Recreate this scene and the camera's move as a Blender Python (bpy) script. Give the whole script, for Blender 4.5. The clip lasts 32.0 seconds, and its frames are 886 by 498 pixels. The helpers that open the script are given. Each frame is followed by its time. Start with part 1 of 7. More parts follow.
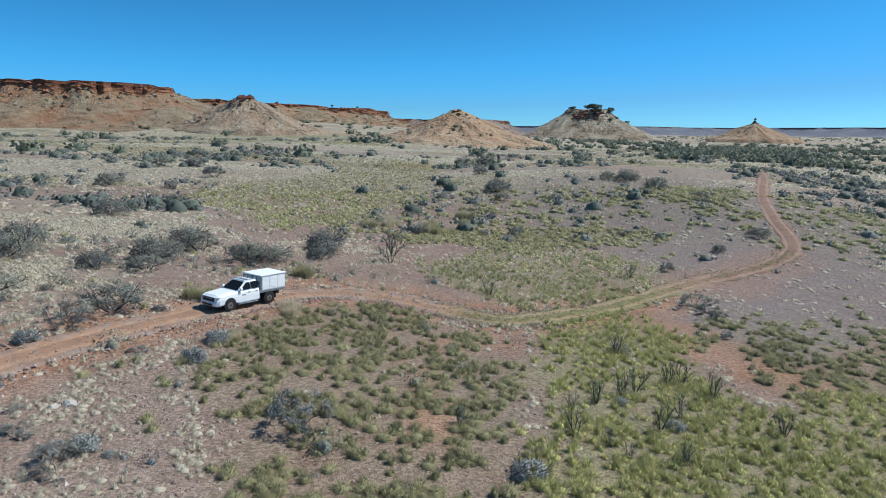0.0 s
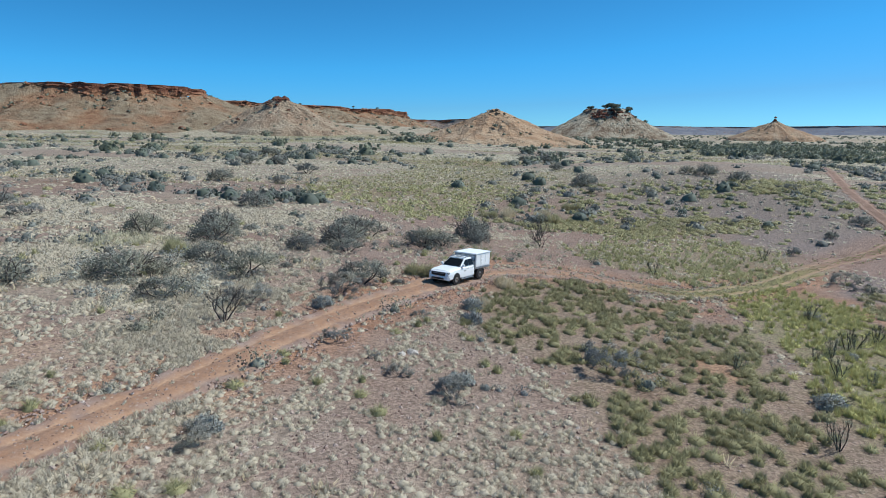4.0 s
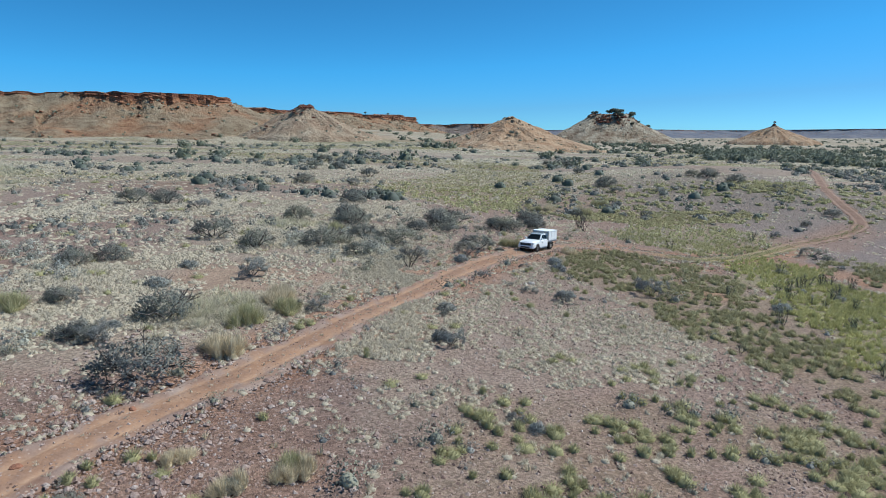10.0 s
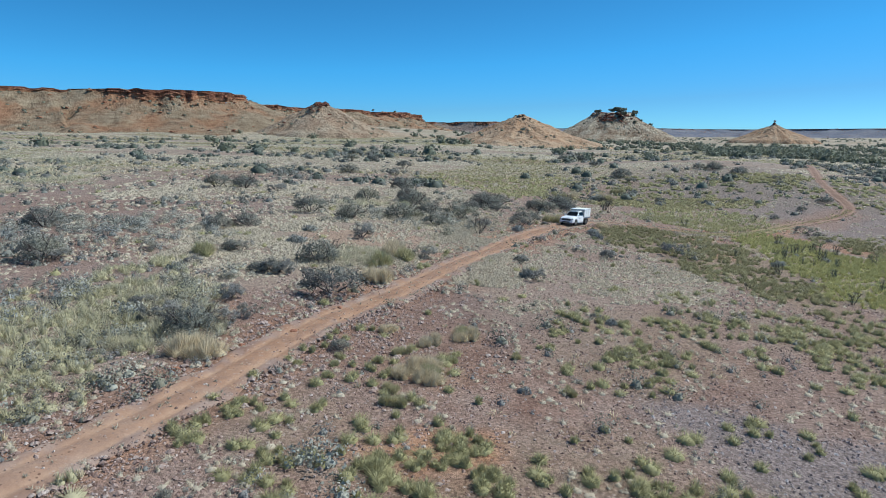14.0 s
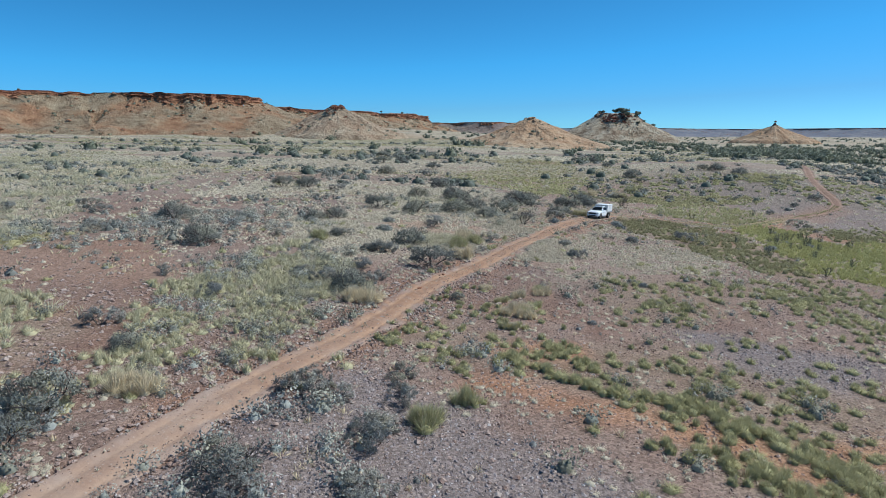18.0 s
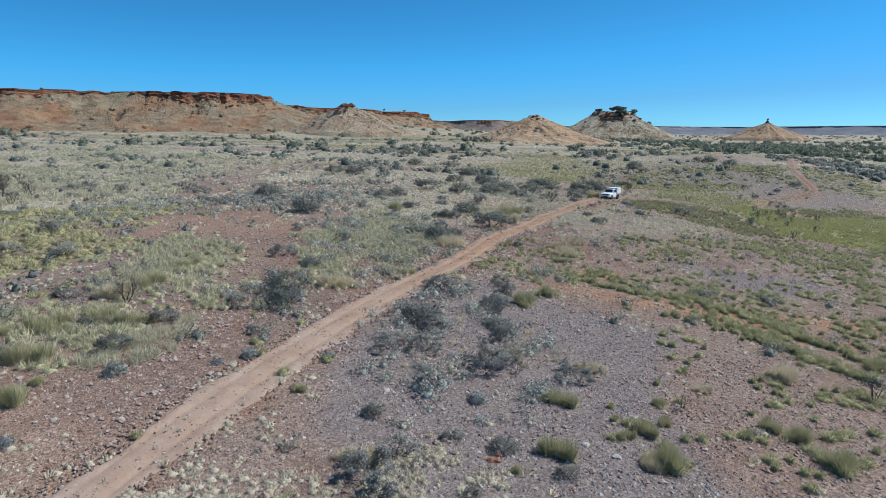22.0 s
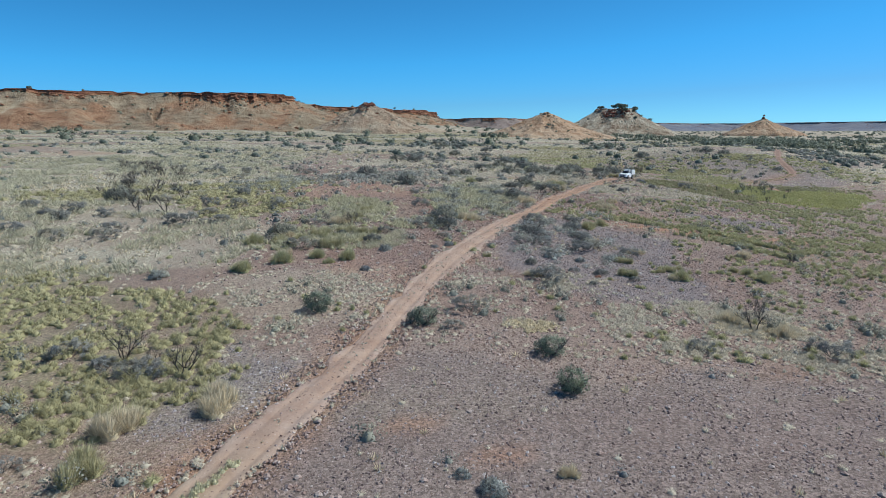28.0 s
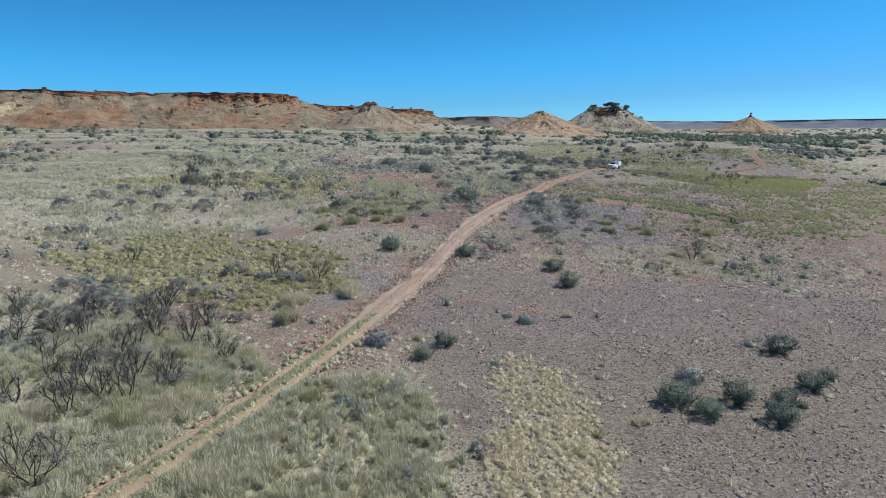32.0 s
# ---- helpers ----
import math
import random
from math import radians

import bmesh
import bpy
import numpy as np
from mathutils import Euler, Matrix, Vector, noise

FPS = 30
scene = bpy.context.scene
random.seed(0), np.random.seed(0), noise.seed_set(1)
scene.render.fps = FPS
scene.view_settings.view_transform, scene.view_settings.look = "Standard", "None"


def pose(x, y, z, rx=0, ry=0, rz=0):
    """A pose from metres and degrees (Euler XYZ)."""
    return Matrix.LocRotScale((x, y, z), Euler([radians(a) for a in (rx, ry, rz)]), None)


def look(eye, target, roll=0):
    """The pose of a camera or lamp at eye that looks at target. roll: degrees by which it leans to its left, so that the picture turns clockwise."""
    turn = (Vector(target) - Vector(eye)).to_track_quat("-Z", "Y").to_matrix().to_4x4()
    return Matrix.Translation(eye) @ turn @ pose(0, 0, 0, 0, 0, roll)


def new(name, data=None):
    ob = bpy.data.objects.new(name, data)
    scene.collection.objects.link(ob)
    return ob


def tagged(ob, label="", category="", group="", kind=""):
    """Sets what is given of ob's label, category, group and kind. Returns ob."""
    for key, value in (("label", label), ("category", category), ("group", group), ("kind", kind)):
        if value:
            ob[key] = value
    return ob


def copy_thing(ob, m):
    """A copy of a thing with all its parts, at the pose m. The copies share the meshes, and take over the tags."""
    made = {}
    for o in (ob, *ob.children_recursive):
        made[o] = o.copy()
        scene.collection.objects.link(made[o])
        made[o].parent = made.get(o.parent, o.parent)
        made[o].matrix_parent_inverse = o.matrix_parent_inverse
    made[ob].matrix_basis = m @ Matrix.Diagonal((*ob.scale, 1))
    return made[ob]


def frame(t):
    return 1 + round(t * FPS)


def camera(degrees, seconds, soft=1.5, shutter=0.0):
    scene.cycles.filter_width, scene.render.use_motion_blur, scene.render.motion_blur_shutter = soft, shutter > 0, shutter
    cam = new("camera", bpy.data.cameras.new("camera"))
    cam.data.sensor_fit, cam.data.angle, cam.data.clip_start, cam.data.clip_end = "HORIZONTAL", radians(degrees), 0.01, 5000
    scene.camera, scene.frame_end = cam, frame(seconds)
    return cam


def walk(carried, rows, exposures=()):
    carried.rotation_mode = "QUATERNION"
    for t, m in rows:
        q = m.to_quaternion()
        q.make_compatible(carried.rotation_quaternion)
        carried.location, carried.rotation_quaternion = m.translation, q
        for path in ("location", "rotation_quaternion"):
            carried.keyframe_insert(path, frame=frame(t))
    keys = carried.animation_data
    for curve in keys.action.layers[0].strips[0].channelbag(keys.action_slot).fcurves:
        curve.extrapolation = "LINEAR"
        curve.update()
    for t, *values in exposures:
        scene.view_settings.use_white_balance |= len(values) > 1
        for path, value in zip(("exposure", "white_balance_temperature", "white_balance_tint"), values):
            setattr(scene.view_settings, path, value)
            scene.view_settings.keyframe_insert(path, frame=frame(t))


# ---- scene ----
cam = camera(71.1, 32.0, 0.9)
METRES, EYE, TILT, LEAN, TURN = 140.0, 13.717, 2.7, 3.4, 0.0
ROWS = [
    (0.0, 0.0, 0.0, 0.0, 0.92, -13.54, -3.82),
    (0.5, -0.013, 0.004, 0.0001, 0.89, -13.57, -3.87),
    (1.0, -0.0282, 0.0069, -0.0011, 0.85, -13.54, -3.62),
    (1.5, -0.0443, 0.0073, -0.0029, 0.84, -13.64, -3.57),
    (2.0, -0.0593, 0.0059, -0.0049, 0.98, -13.38, -3.44),
    (2.5, -0.0724, 0.0003, -0.0079, 1.08, -13.57, -3.36),
    (3.0, -0.0834, -0.0098, -0.0102, 1.23, -13.62, -3.33),
    (3.5, -0.0919, -0.0226, -0.0105, 1.38, -13.61, -3.43),
    (5.5, -0.1119, -0.0783, 0.001, 1.88, -13.14, -3.39),
    (6.0, -0.1151, -0.0917, 0.0024, 1.84, -13.2, -3.47),
    (6.5, -0.1192, -0.1035, 0.0033, 1.8, -13.1, -3.44),
    (7.0, -0.1243, -0.1152, 0.004, 1.75, -13.14, -3.39),
    (7.5, -0.13, -0.1262, 0.0042, 1.72, -13.11, -3.39),
    (8.0, -0.1363, -0.1374, 0.004, 1.68, -13.16, -3.33),
    (8.5, -0.1419, -0.1488, 0.0034, 1.69, -13.16, -3.39),
    (9.0, -0.1471, -0.16, 0.0029, 1.7, -13.16, -3.36),
    (9.5, -0.1523, -0.171, 0.0028, 1.69, -13.13, -3.35),
    (10.0, -0.1576, -0.1823, 0.0028, 1.64, -13.18, -3.33),
    (10.5, -0.1628, -0.1938, 0.0027, 1.59, -13.21, -3.35),
    (11.0, -0.1684, -0.2056, 0.0015, 1.48, -13.24, -3.29),
    (11.5, -0.1744, -0.2171, -0.0011, 1.42, -13.29, -3.26),
    (12.0, -0.1808, -0.2291, -0.0028, 1.44, -13.33, -3.31),
    (12.5, -0.1871, -0.2408, -0.0031, 1.5, -13.28, -3.42),
    (13.0, -0.1929, -0.253, -0.0026, 1.55, -13.31, -3.46),
    (13.5, -0.1981, -0.2654, -0.0013, 1.62, -13.35, -3.55),
    (14.0, -0.2031, -0.2778, 0.0002, 1.66, -13.36, -3.57),
    (14.5, -0.2085, -0.2901, 0.0018, 1.63, -13.38, -3.55),
    (16.5, -0.2316, -0.3387, 0.0067, 1.66, -13.4, -3.51),
    (17.0, -0.2369, -0.3518, 0.0077, 1.68, -13.4, -3.48),
    (17.5, -0.2418, -0.3655, 0.0088, 1.74, -13.44, -3.5),
    (18.0, -0.247, -0.3793, 0.01, 1.76, -13.38, -3.46),
    (18.5, -0.2526, -0.394, 0.0108, 1.7, -13.4, -3.45),
    (19.0, -0.2586, -0.4096, 0.0103, 1.61, -13.45, -3.4),
    (19.5, -0.2645, -0.4258, 0.0095, 1.54, -13.46, -3.4),
    (20.0, -0.2701, -0.4413, 0.0086, 1.47, -13.48, -3.4),
    (20.5, -0.276, -0.4579, 0.0081, 1.45, -13.5, -3.42),
    (21.0, -0.2819, -0.4744, 0.0079, 1.42, -13.51, -3.44),
    (21.5, -0.2879, -0.4909, 0.0079, 1.38, -13.52, -3.45),
    (22.0, -0.2941, -0.507, 0.0083, 1.34, -13.51, -3.44),
    (22.5, -0.3004, -0.5233, 0.0089, 1.32, -13.55, -3.45),
    (23.0, -0.307, -0.5392, 0.0095, 1.33, -13.53, -3.43),
    (23.5, -0.3135, -0.5555, 0.0102, 1.33, -13.55, -3.45),
    (24.0, -0.3205, -0.5725, 0.0111, 1.35, -13.5, -3.47),
    (24.5, -0.3285, -0.5889, 0.0116, 1.29, -13.45, -3.43),
    (25.0, -0.3392, -0.6067, 0.0113, 1.2, -13.55, -3.22),
    (25.5, -0.3486, -0.625, 0.0096, 1.15, -13.64, -3.25),
    (27.5, -0.3679, -0.6959, 0.0066, 1.22, -13.63, -3.18),
    (28.0, -0.3705, -0.7134, 0.0074, 1.23, -13.67, -3.15),
    (28.5, -0.3727, -0.731, 0.0089, 1.21, -13.69, -3.11),
    (29.0, -0.3747, -0.7489, 0.0105, 1.18, -13.71, -3.12),
    (29.5, -0.3768, -0.7665, 0.0117, 1.14, -13.72, -3.1),
    (30.0, -0.3793, -0.7842, 0.0128, 1.14, -13.73, -3.07),
    (30.5, -0.3821, -0.802, 0.0134, 1.04, -13.73, -3.11),
    (31.0, -0.3864, -0.8198, 0.013, 0.85, -13.72, -3.05),
    (31.5, -0.3918, -0.8375, 0.0115, 0.69, -13.73, -3.01),
    (32.0, -0.3977, -0.8546, 0.0094, 0.61, -13.75, -3.02),
]
walk(cam, [(t, pose(0, 0, EYE, TILT, LEAN, TURN) @ pose(METRES * x, METRES * y, METRES * z, 90 + pitch, roll, yaw)) for t, x, y, z, yaw, pitch, roll in ROWS],
     exposures=[(0.0, 0.0, 6250, 4), (32.0, 0.0, 6250, 4)])

# ---- world, sun, exposure ----
SUN_AZ, SUN_EL = radians(74), radians(51)   # azimuth clockwise from +y, towards +x
world = bpy.data.worlds.new("sky")
scene.world = world
world.use_nodes = True
wt = world.node_tree
sky = wt.nodes.new("ShaderNodeTexSky")
sky.sky_type = "NISHITA"
sky.sun_disc = False
sky.sun_elevation, sky.sun_rotation = SUN_EL, SUN_AZ
sky.altitude, sky.air_density, sky.dust_density, sky.ozone_density = 1000, 0.5, 0.3, 8.0
deep = wt.nodes.new("ShaderNodeMix")   # the deep blue of very dry desert air
deep.data_type, deep.blend_type = "RGBA", "MULTIPLY"
deep.inputs[0].default_value = 1.0
wt.links.new(sky.outputs[0], deep.inputs[6])
glow = wt.nodes.new("ShaderNodeSeparateColor")   # the brightest, dustiest air low over the horizon is paler
wt.links.new(sky.outputs[0], glow.inputs[0])
paler = wt.nodes.new("ShaderNodeMapRange")
paler.inputs[1].default_value, paler.inputs[2].default_value = 2.7, 4.3
wt.links.new(glow.outputs[1], paler.inputs[0])
air = wt.nodes.new("ShaderNodeMix")
air.data_type = "RGBA"
air.inputs[6].default_value, air.inputs[7].default_value = (0.39, 1.02, 1.06, 1), (0.46, 0.775, 0.80, 1)
wt.links.new(paler.outputs[0], air.inputs[0])
wt.links.new(air.outputs[2], deep.inputs[7])
wt.links.new(deep.outputs[2], wt.nodes["Background"].inputs[0])
wt.nodes["Background"].inputs[1].default_value = 0.15
sun = new("sun", bpy.data.lights.new("sun", "SUN"))
sun.data.energy, sun.data.angle, sun.data.color = 4.7, radians(0.53), (1.0, 0.975, 0.93)
to_sun = Vector((math.sin(SUN_AZ) * math.cos(SUN_EL), math.cos(SUN_AZ) * math.cos(SUN_EL), math.sin(SUN_EL)))
sun.matrix_world = look(to_sun * 400, (0, 0, 0))


# ---- shapes of the land ----
rng = np.random.default_rng(7)


def vnoise(x, y, seed=0):
    """Smooth value noise, 0 to 1."""
    xi, yi = np.floor(x), np.floor(y)
    fx, fy = x - xi, y - yi
    fx, fy = fx * fx * (3 - 2 * fx), fy * fy * (3 - 2 * fy)

    def h(a, b):
        n = (a.astype(np.int64) * 374761393 + b.astype(np.int64) * 668265263 + seed * 974634777) & 0xFFFFFFFF
        n = ((n ^ (n >> 13)) * 1274126177) & 0xFFFFFFFF
        return ((n ^ (n >> 16)) & 0xFFFF) / 65535.0
    return (h(xi, yi) * (1 - fx) + h(xi + 1, yi) * fx) * (1 - fy) + (h(xi, yi + 1) * (1 - fx) + h(xi + 1, yi + 1) * fx) * fy


def fbm(x, y, seed=0, octaves=4):
    total, amp, norm = 0, 1.0, 0
    for k in range(octaves):
        total = total + amp * vnoise(x * 2 ** k + 17.3 * k, y * 2 ** k - 9.1 * k, seed + k)
        norm += amp
        amp *= 0.5
    return total / norm


def sstep(a, b, v):
    t = np.clip((v - a) / (b - a), 0, 1)
    return t * t * (3 - 2 * t)


TRACK = np.array([(-104, -172), (-90, -146), (-80, -126), (-74, -112), (-69, -98), (-65, -87), (-61, -75), (-57.5, -64), (-55.5, -55), (-52, -42), (-46, -26.5), (-41, -16),
                  (-36.7, -4.2), (-32.3, 4), (-28, 13.4), (-25, 19.5), (-21.3, 27.7), (-15.2, 38.0), (-11.9, 42.6), (-8.3, 44.7), (-4.3, 44.6), (-1.4, 43.2), (1.5, 41.9), (4.3, 41.7),
                  (8.3, 44), (13.2, 47.6), (18.2, 52), (25, 57.3), (32.3, 62), (37, 66.3), (39.2, 71), (41.3, 79), (46, 91.5), (53, 106), (60, 120), (70, 142)], float)


def smooth_line(p, n):
    """Catmull-Rom points through p, n to a stretch."""
    q = np.vstack([2 * p[0] - p[1], p, 2 * p[-1] - p[-2]])
    out = []
    for i in range(1, len(q) - 2):
        t = np.linspace(0, 1, n, endpoint=False)[:, None]
        a, b, c, d = q[i - 1], q[i], q[i + 1], q[i + 2]
        out.append(0.5 * (2 * b + (c - a) * t + (2 * a - 5 * b + 4 * c - d) * t * t + (3 * b - a - 3 * c + d) * t ** 3))
    return np.vstack(out + [p[-1:]])


TRACK_LINE = smooth_line(TRACK, 10)


def track_distance(x, y):
    """Signed distance from the middle of the track."""
    x, y = np.asarray(x, float), np.asarray(y, float)
    best, side = np.full(x.shape, 1e9), np.zeros(x.shape)
    near = np.nonzero((x > -112) & (x < 90) & (y > -180) & (y < 175))
    px, py = x[near], y[near]
    b, s = np.full(px.shape, 1e9), np.zeros(px.shape)
    line = TRACK_LINE[::2]
    for (ax, ay), (bx, by) in zip(line[:-1], line[1:]):
        dx, dy = bx - ax, by - ay
        t = np.clip(((px - ax) * dx + (py - ay) * dy) / (dx * dx + dy * dy), 0, 1)
        ex, ey = px - ax - t * dx, py - ay - t * dy
        d = np.hypot(ex, ey)
        k = d < b
        b[k], s[k] = d[k], np.sign(dx * ey - dy * ex)[k]
    best[near], side[near] = b, s
    return best * np.where(side == 0, 1, side)


POLY = (0.16, 7.41, 3.6, 1.81, -6.35, -3.26, 0.06, -3.54, 1.94, -2.62, 2.32, 3.89, -1.17)
RISES = ((30, 112, 26, 3.22), (44, 82, 14, 1.28), (22, 52, 14, -0.13), (5, 100, 25, 0.02), (60, 140, 30, 1.95), (8, 74, 28, -1.68), (-48, 25, 30, 1.62), (-85, -72, 28, -1.96), (72, 188, 45, 1.75), (6, 29, 20, -0.11), (-140, 215, 45, -1.4), (-62, -26, 22, 1.13), (24, 170, 35, -1.09), (-15, 55, 20, 0.33), (-60, -60, 14, 0.78), (-210, 270, 85, -3.6), (-100, 320, 60, -3.0))


def ground_z(x, y):
    """The lie of the land: a broad slope up to the range with low rises, and small swells."""
    x, y = np.asarray(x, float), np.asarray(y, float)
    u, v = np.tanh(x / 180), np.tanh(y / 260)
    z, k = np.zeros(x.shape), 0
    for i in range(4):
        for j in range(4):
            if i + j <= 4:
                z = z + POLY[k] * u ** i * v ** j
                k += 1
    for cx, cy, r, a in RISES:
        z = z + a * np.exp(-((x - cx) ** 2 + (y - cy) ** 2) / (2 * r * r))
    far = sstep(70, 300, np.hypot(x + 30, y))
    return z + (fbm(x / 11, y / 11, 3) - 0.5) * 0.35 + far * (fbm(x / 70, y / 70, 5) - 0.5) * 2.5


def outline_distance(x, y, corners):
    """Signed distance to a closed outline, negative inside."""
    best, inside = np.full(np.shape(x), 1e9), np.zeros(np.shape(x), bool)
    for (ax, ay), (bx, by) in zip(corners, corners[1:] + corners[:1]):
        dx, dy = bx - ax, by - ay
        t = np.clip(((x - ax) * dx + (y - ay) * dy) / (dx * dx + dy * dy), 0, 1)
        best = np.minimum(best, np.hypot(x - ax - t * dx, y - ay - t * dy))
        if ay != by:
            inside ^= ((ay > y) != (by > y)) & (x < dx * (y - ay) / (by - ay) + ax)
    return np.where(inside, -best, best)


def zone(x, y, spots, ragged=0.35, scale=4.0, seed=11):
    """Soft, ragged-edged patches: ellipses (cx, cy, rx, ry, turn in degrees) or outlines [(x, y), ...]."""
    n = (fbm(x / scale, y / scale, seed, 3) - 0.5) * 2 * ragged
    w = np.zeros(np.shape(x))
    for spot in spots:
        if isinstance(spot, list):
            w = np.maximum(w, 1 - sstep(-0.8, 1.2, outline_distance(x, y, spot) + 5.0 * n))
            continue
        cx, cy, rx, ry, turn = spot
        c, s = math.cos(radians(turn)), math.sin(radians(turn))
        a, b = (x - cx) * c + (y - cy) * s, -(x - cx) * s + (y - cy) * c
        w = np.maximum(w, 1 - sstep(0.75, 1.2, np.hypot(a / rx, b / ry) + n))
    return w


LUSH = [[(5, 32), (6.4, 41), (12, 46), (15, 45), (15.5, 40), (13.5, 33), (15, 29), (19, 30), (24, 32), (32, 31), (26, 18), (13, 3), (5, 5), (2, 10), (3.5, 19), (4, 25)]]
BELT = [[(-12, 39), (-5, 42.5), (1, 38), (4, 31), (3.5, 22), (3, 14), (1, 8), (-1.5, 1.5), (-3, 5.5), (-5.6, 11), (-7.5, 19.5), (-8.5, 22), (-10.5, 25.5), (-12.5, 27)],
        (26, 36, 9, 10, 0)]
STRIP = [[(-3, 57), (6.4, 66.6), (16, 68), (21.2, 59.4), (16.6, 51.5), (9, 46.5), (3.6, 45.5), (-0.8, 52.6)], [(-39, 91), (-25.5, 118), (-17, 160), (-8, 160), (-2, 132), (-4.8, 91), (-13, 73), (-22, 69)]]
SPINIFEX = [[(-22.5, -1), (-19.5, 0.3), (-14.8, 3.9), (-12.3, 3.4), (-12.5, -1.5), (-13.1, -7.8), (-19.9, -11.5), (-22, -9.5), (-23.5, -4)], [(-9, 4.1), (-4.9, 6), (-2.1, 0.3), (-5, -4), (-8.9, -3), (-10.3, -0.5)],
            [(-39.4, -15.5), (-37.2, -11), (-34, -13), (-30.5, -16), (-27, -15.4), (-24, -14.5), (-20.1, -14), (-20.2, -21.9), (-26, -23), (-31.8, -21.3), (-35.2, -19.3)], [(-32.5, -9), (-29.9, -7.2), (-29, -10.3), (-32.1, -11.4)],
            [(-10, -2), (-3, 2), (6, 3), (20, 5), (40, 30), (60, 20), (30, -20), (5, -40), (-12, -46), (-20, -38), (-8, -24), (-3, -10)],
            [(-31.7, -18.6), (-19.5, -17.5), (-8, -22), (-4, -30), (-19.3, -36.9), (-23.1, -30.6), (-25.3, -22.9)], (2, 78, 22, 10, 10), (22, 94, 26, 16, 0), (46, 84, 12, 20, 0), (52, 62, 8, 10, 0)]
SPARSE = [[(-13.8, 10.9), (-9, 6), (0.4, -1.5), (-6.4, -11.7), (-14.3, -8.2), (-21.5, -6.3), (-21.9, -0.8)], [(-20, -13), (-3, -3.6), (-3, -20), (-12.6, -25), (-21, -18.7)], [(-28, -32), (-23, -30.6), (-15, -35), (-12, -45), (-26, -47), (-30, -40)]]
PALE = [[(-16.5, 29.5), (-13, 33.8), (-10.6, 25), (-8.2, 21), (-7.3, 14), (-7, 10.5), (-8, 7.4), (-12, 4.4), (-14, 5), (-20.7, 0.4), (-25.6, -2.3), (-28, 4), (-27, 12), (-24, 20), (-20.5, 25)], [(-34, 27), (-22.4, 28), (-26, 19), (-34, 16)],
        [(-74, -50.5), (-69.2, -48), (-61, -48.5), (-57, -51.7), (-57.3, -58.5), (-61, -61), (-64, -62), (-68.7, -56.4)], (-34, 36, 15, 12, 0), (-43, 17, 12, 13, 0), (-52, 60, 30, 16, 20), (-14, 58, 12, 6, 0), (-59, -87.5, 3.5, 2, 0)]
CREAM = [[(-17, 16), (-12, 21), (-8.3, 17), (-7, 10.5), (-8, 7.4), (-12, 5), (-15, 8)], [(-27, 12), (-23, 20), (-19, 18), (-22, 10)], [(-63, -49), (-59, -49), (-57, -52), (-58, -56), (-62, -55)]]
YELLOW = [(36, 92, 6, 9, 20), (10, 72, 16, 5, 5), [(-95, -7), (-89.7, 1), (-72, -13.8), (-74.5, -24.7), (-81, -26)], [(-92, -49), (-86, -46.5), (-74.2, -53.5), (-66, -61), (-65, -67), (-66, -70.5), (-71, -75), (-84, -70), (-97, -57)], (-95, -2, 22, 9, 15)]
FEATHER = [[(-150, 30), (-133, 77), (-90, 40), (-80, 10), (-88, -8), (-78, -28), (-71, -30), (-73, -46), (-93, -52), (-115, -50), (-165, 0)], (-120, 60, 30, 22, 0), (-72, -96, 8, 5, 0), (-130, 90, 30, 12, 10), (-40, 44, 4, 3, 0), (-38, 12, 2.5, 5, 0), (-62, -36, 5, 4, 0), (-62, -20, 5, 8, 20), (-48, -6, 5, 9, 0), (-86, -80, 9, 9, 0)]
STRAW = [(-106, 6, 26, 20, 0), (-94, -48, 14, 8, 30), (-130, 70, 40, 16, 10), (-80, 100, 45, 14, 8), (-110, 150, 60, 12, 10), (-60, 190, 50, 9, 6), (40, 150, 40, 8, 0), (-20, 205, 40, 8, 5)]
LILAC = [[(-45, -26), (-39.7, -21.5), (-33, -26), (-28.1, -32), (-30, -48), (-29.7, -53), (-41, -54), (-47.7, -46), (-48.5, -39), (-48, -29)], [(-21, -10.5), (-8.7, -15), (-12, -20.5), (-16, -19)], [(-65.7, -62.7), (-61.2, -66.2), (-60.2, -70.2), (-62, -73.4), (-68, -74.1), (-65.8, -72.2)]]
FLATS = [[(-58.5, -68), (-55, -64), (-44, -66), (-33, -67), (-22, -73), (-14, -78), (-9, -90), (-15, -104), (-24, -112), (-33, -121), (-46, -113), (-56, -108), (-55.5, -92), (-57, -86)]]   # dark red-purple gravel
RED = [[(-76, 7), (-67, 7.6), (-54.2, -7.7), (-53, -20), (-52.9, -27.6), (-57, -30), (-60, -24), (-70, -12), (-84, 2)], [(-64.6, -42), (-59.1, -28.8), (-52.8, -33.6), (-56.5, -48.4), (-57.5, -52), (-62.5, -47.4)], (-32, -6, 5, 6, 0), (-13, 41, 4, 2.5, 0), (-38, 20, 7, 5, 0), [(18, 53), (32, 66), (37, 67), (37, 61), (25, 51)], [(-5, 44.5), (3, 45), (3, 41), (-1, 41)]]
GREY = [[(18, 47.7), (28.8, 58), (36, 60), (46, 63), (44, 50), (34, 46), (25, 38.7), (20.7, 34.5), (17, 36), (16.6, 41.3)], (30, 86, 26, 26, 0), (40, 66, 10, 14, 0), (24, 95, 12, 9, 0), (46, 76, 6, 12, 0)]
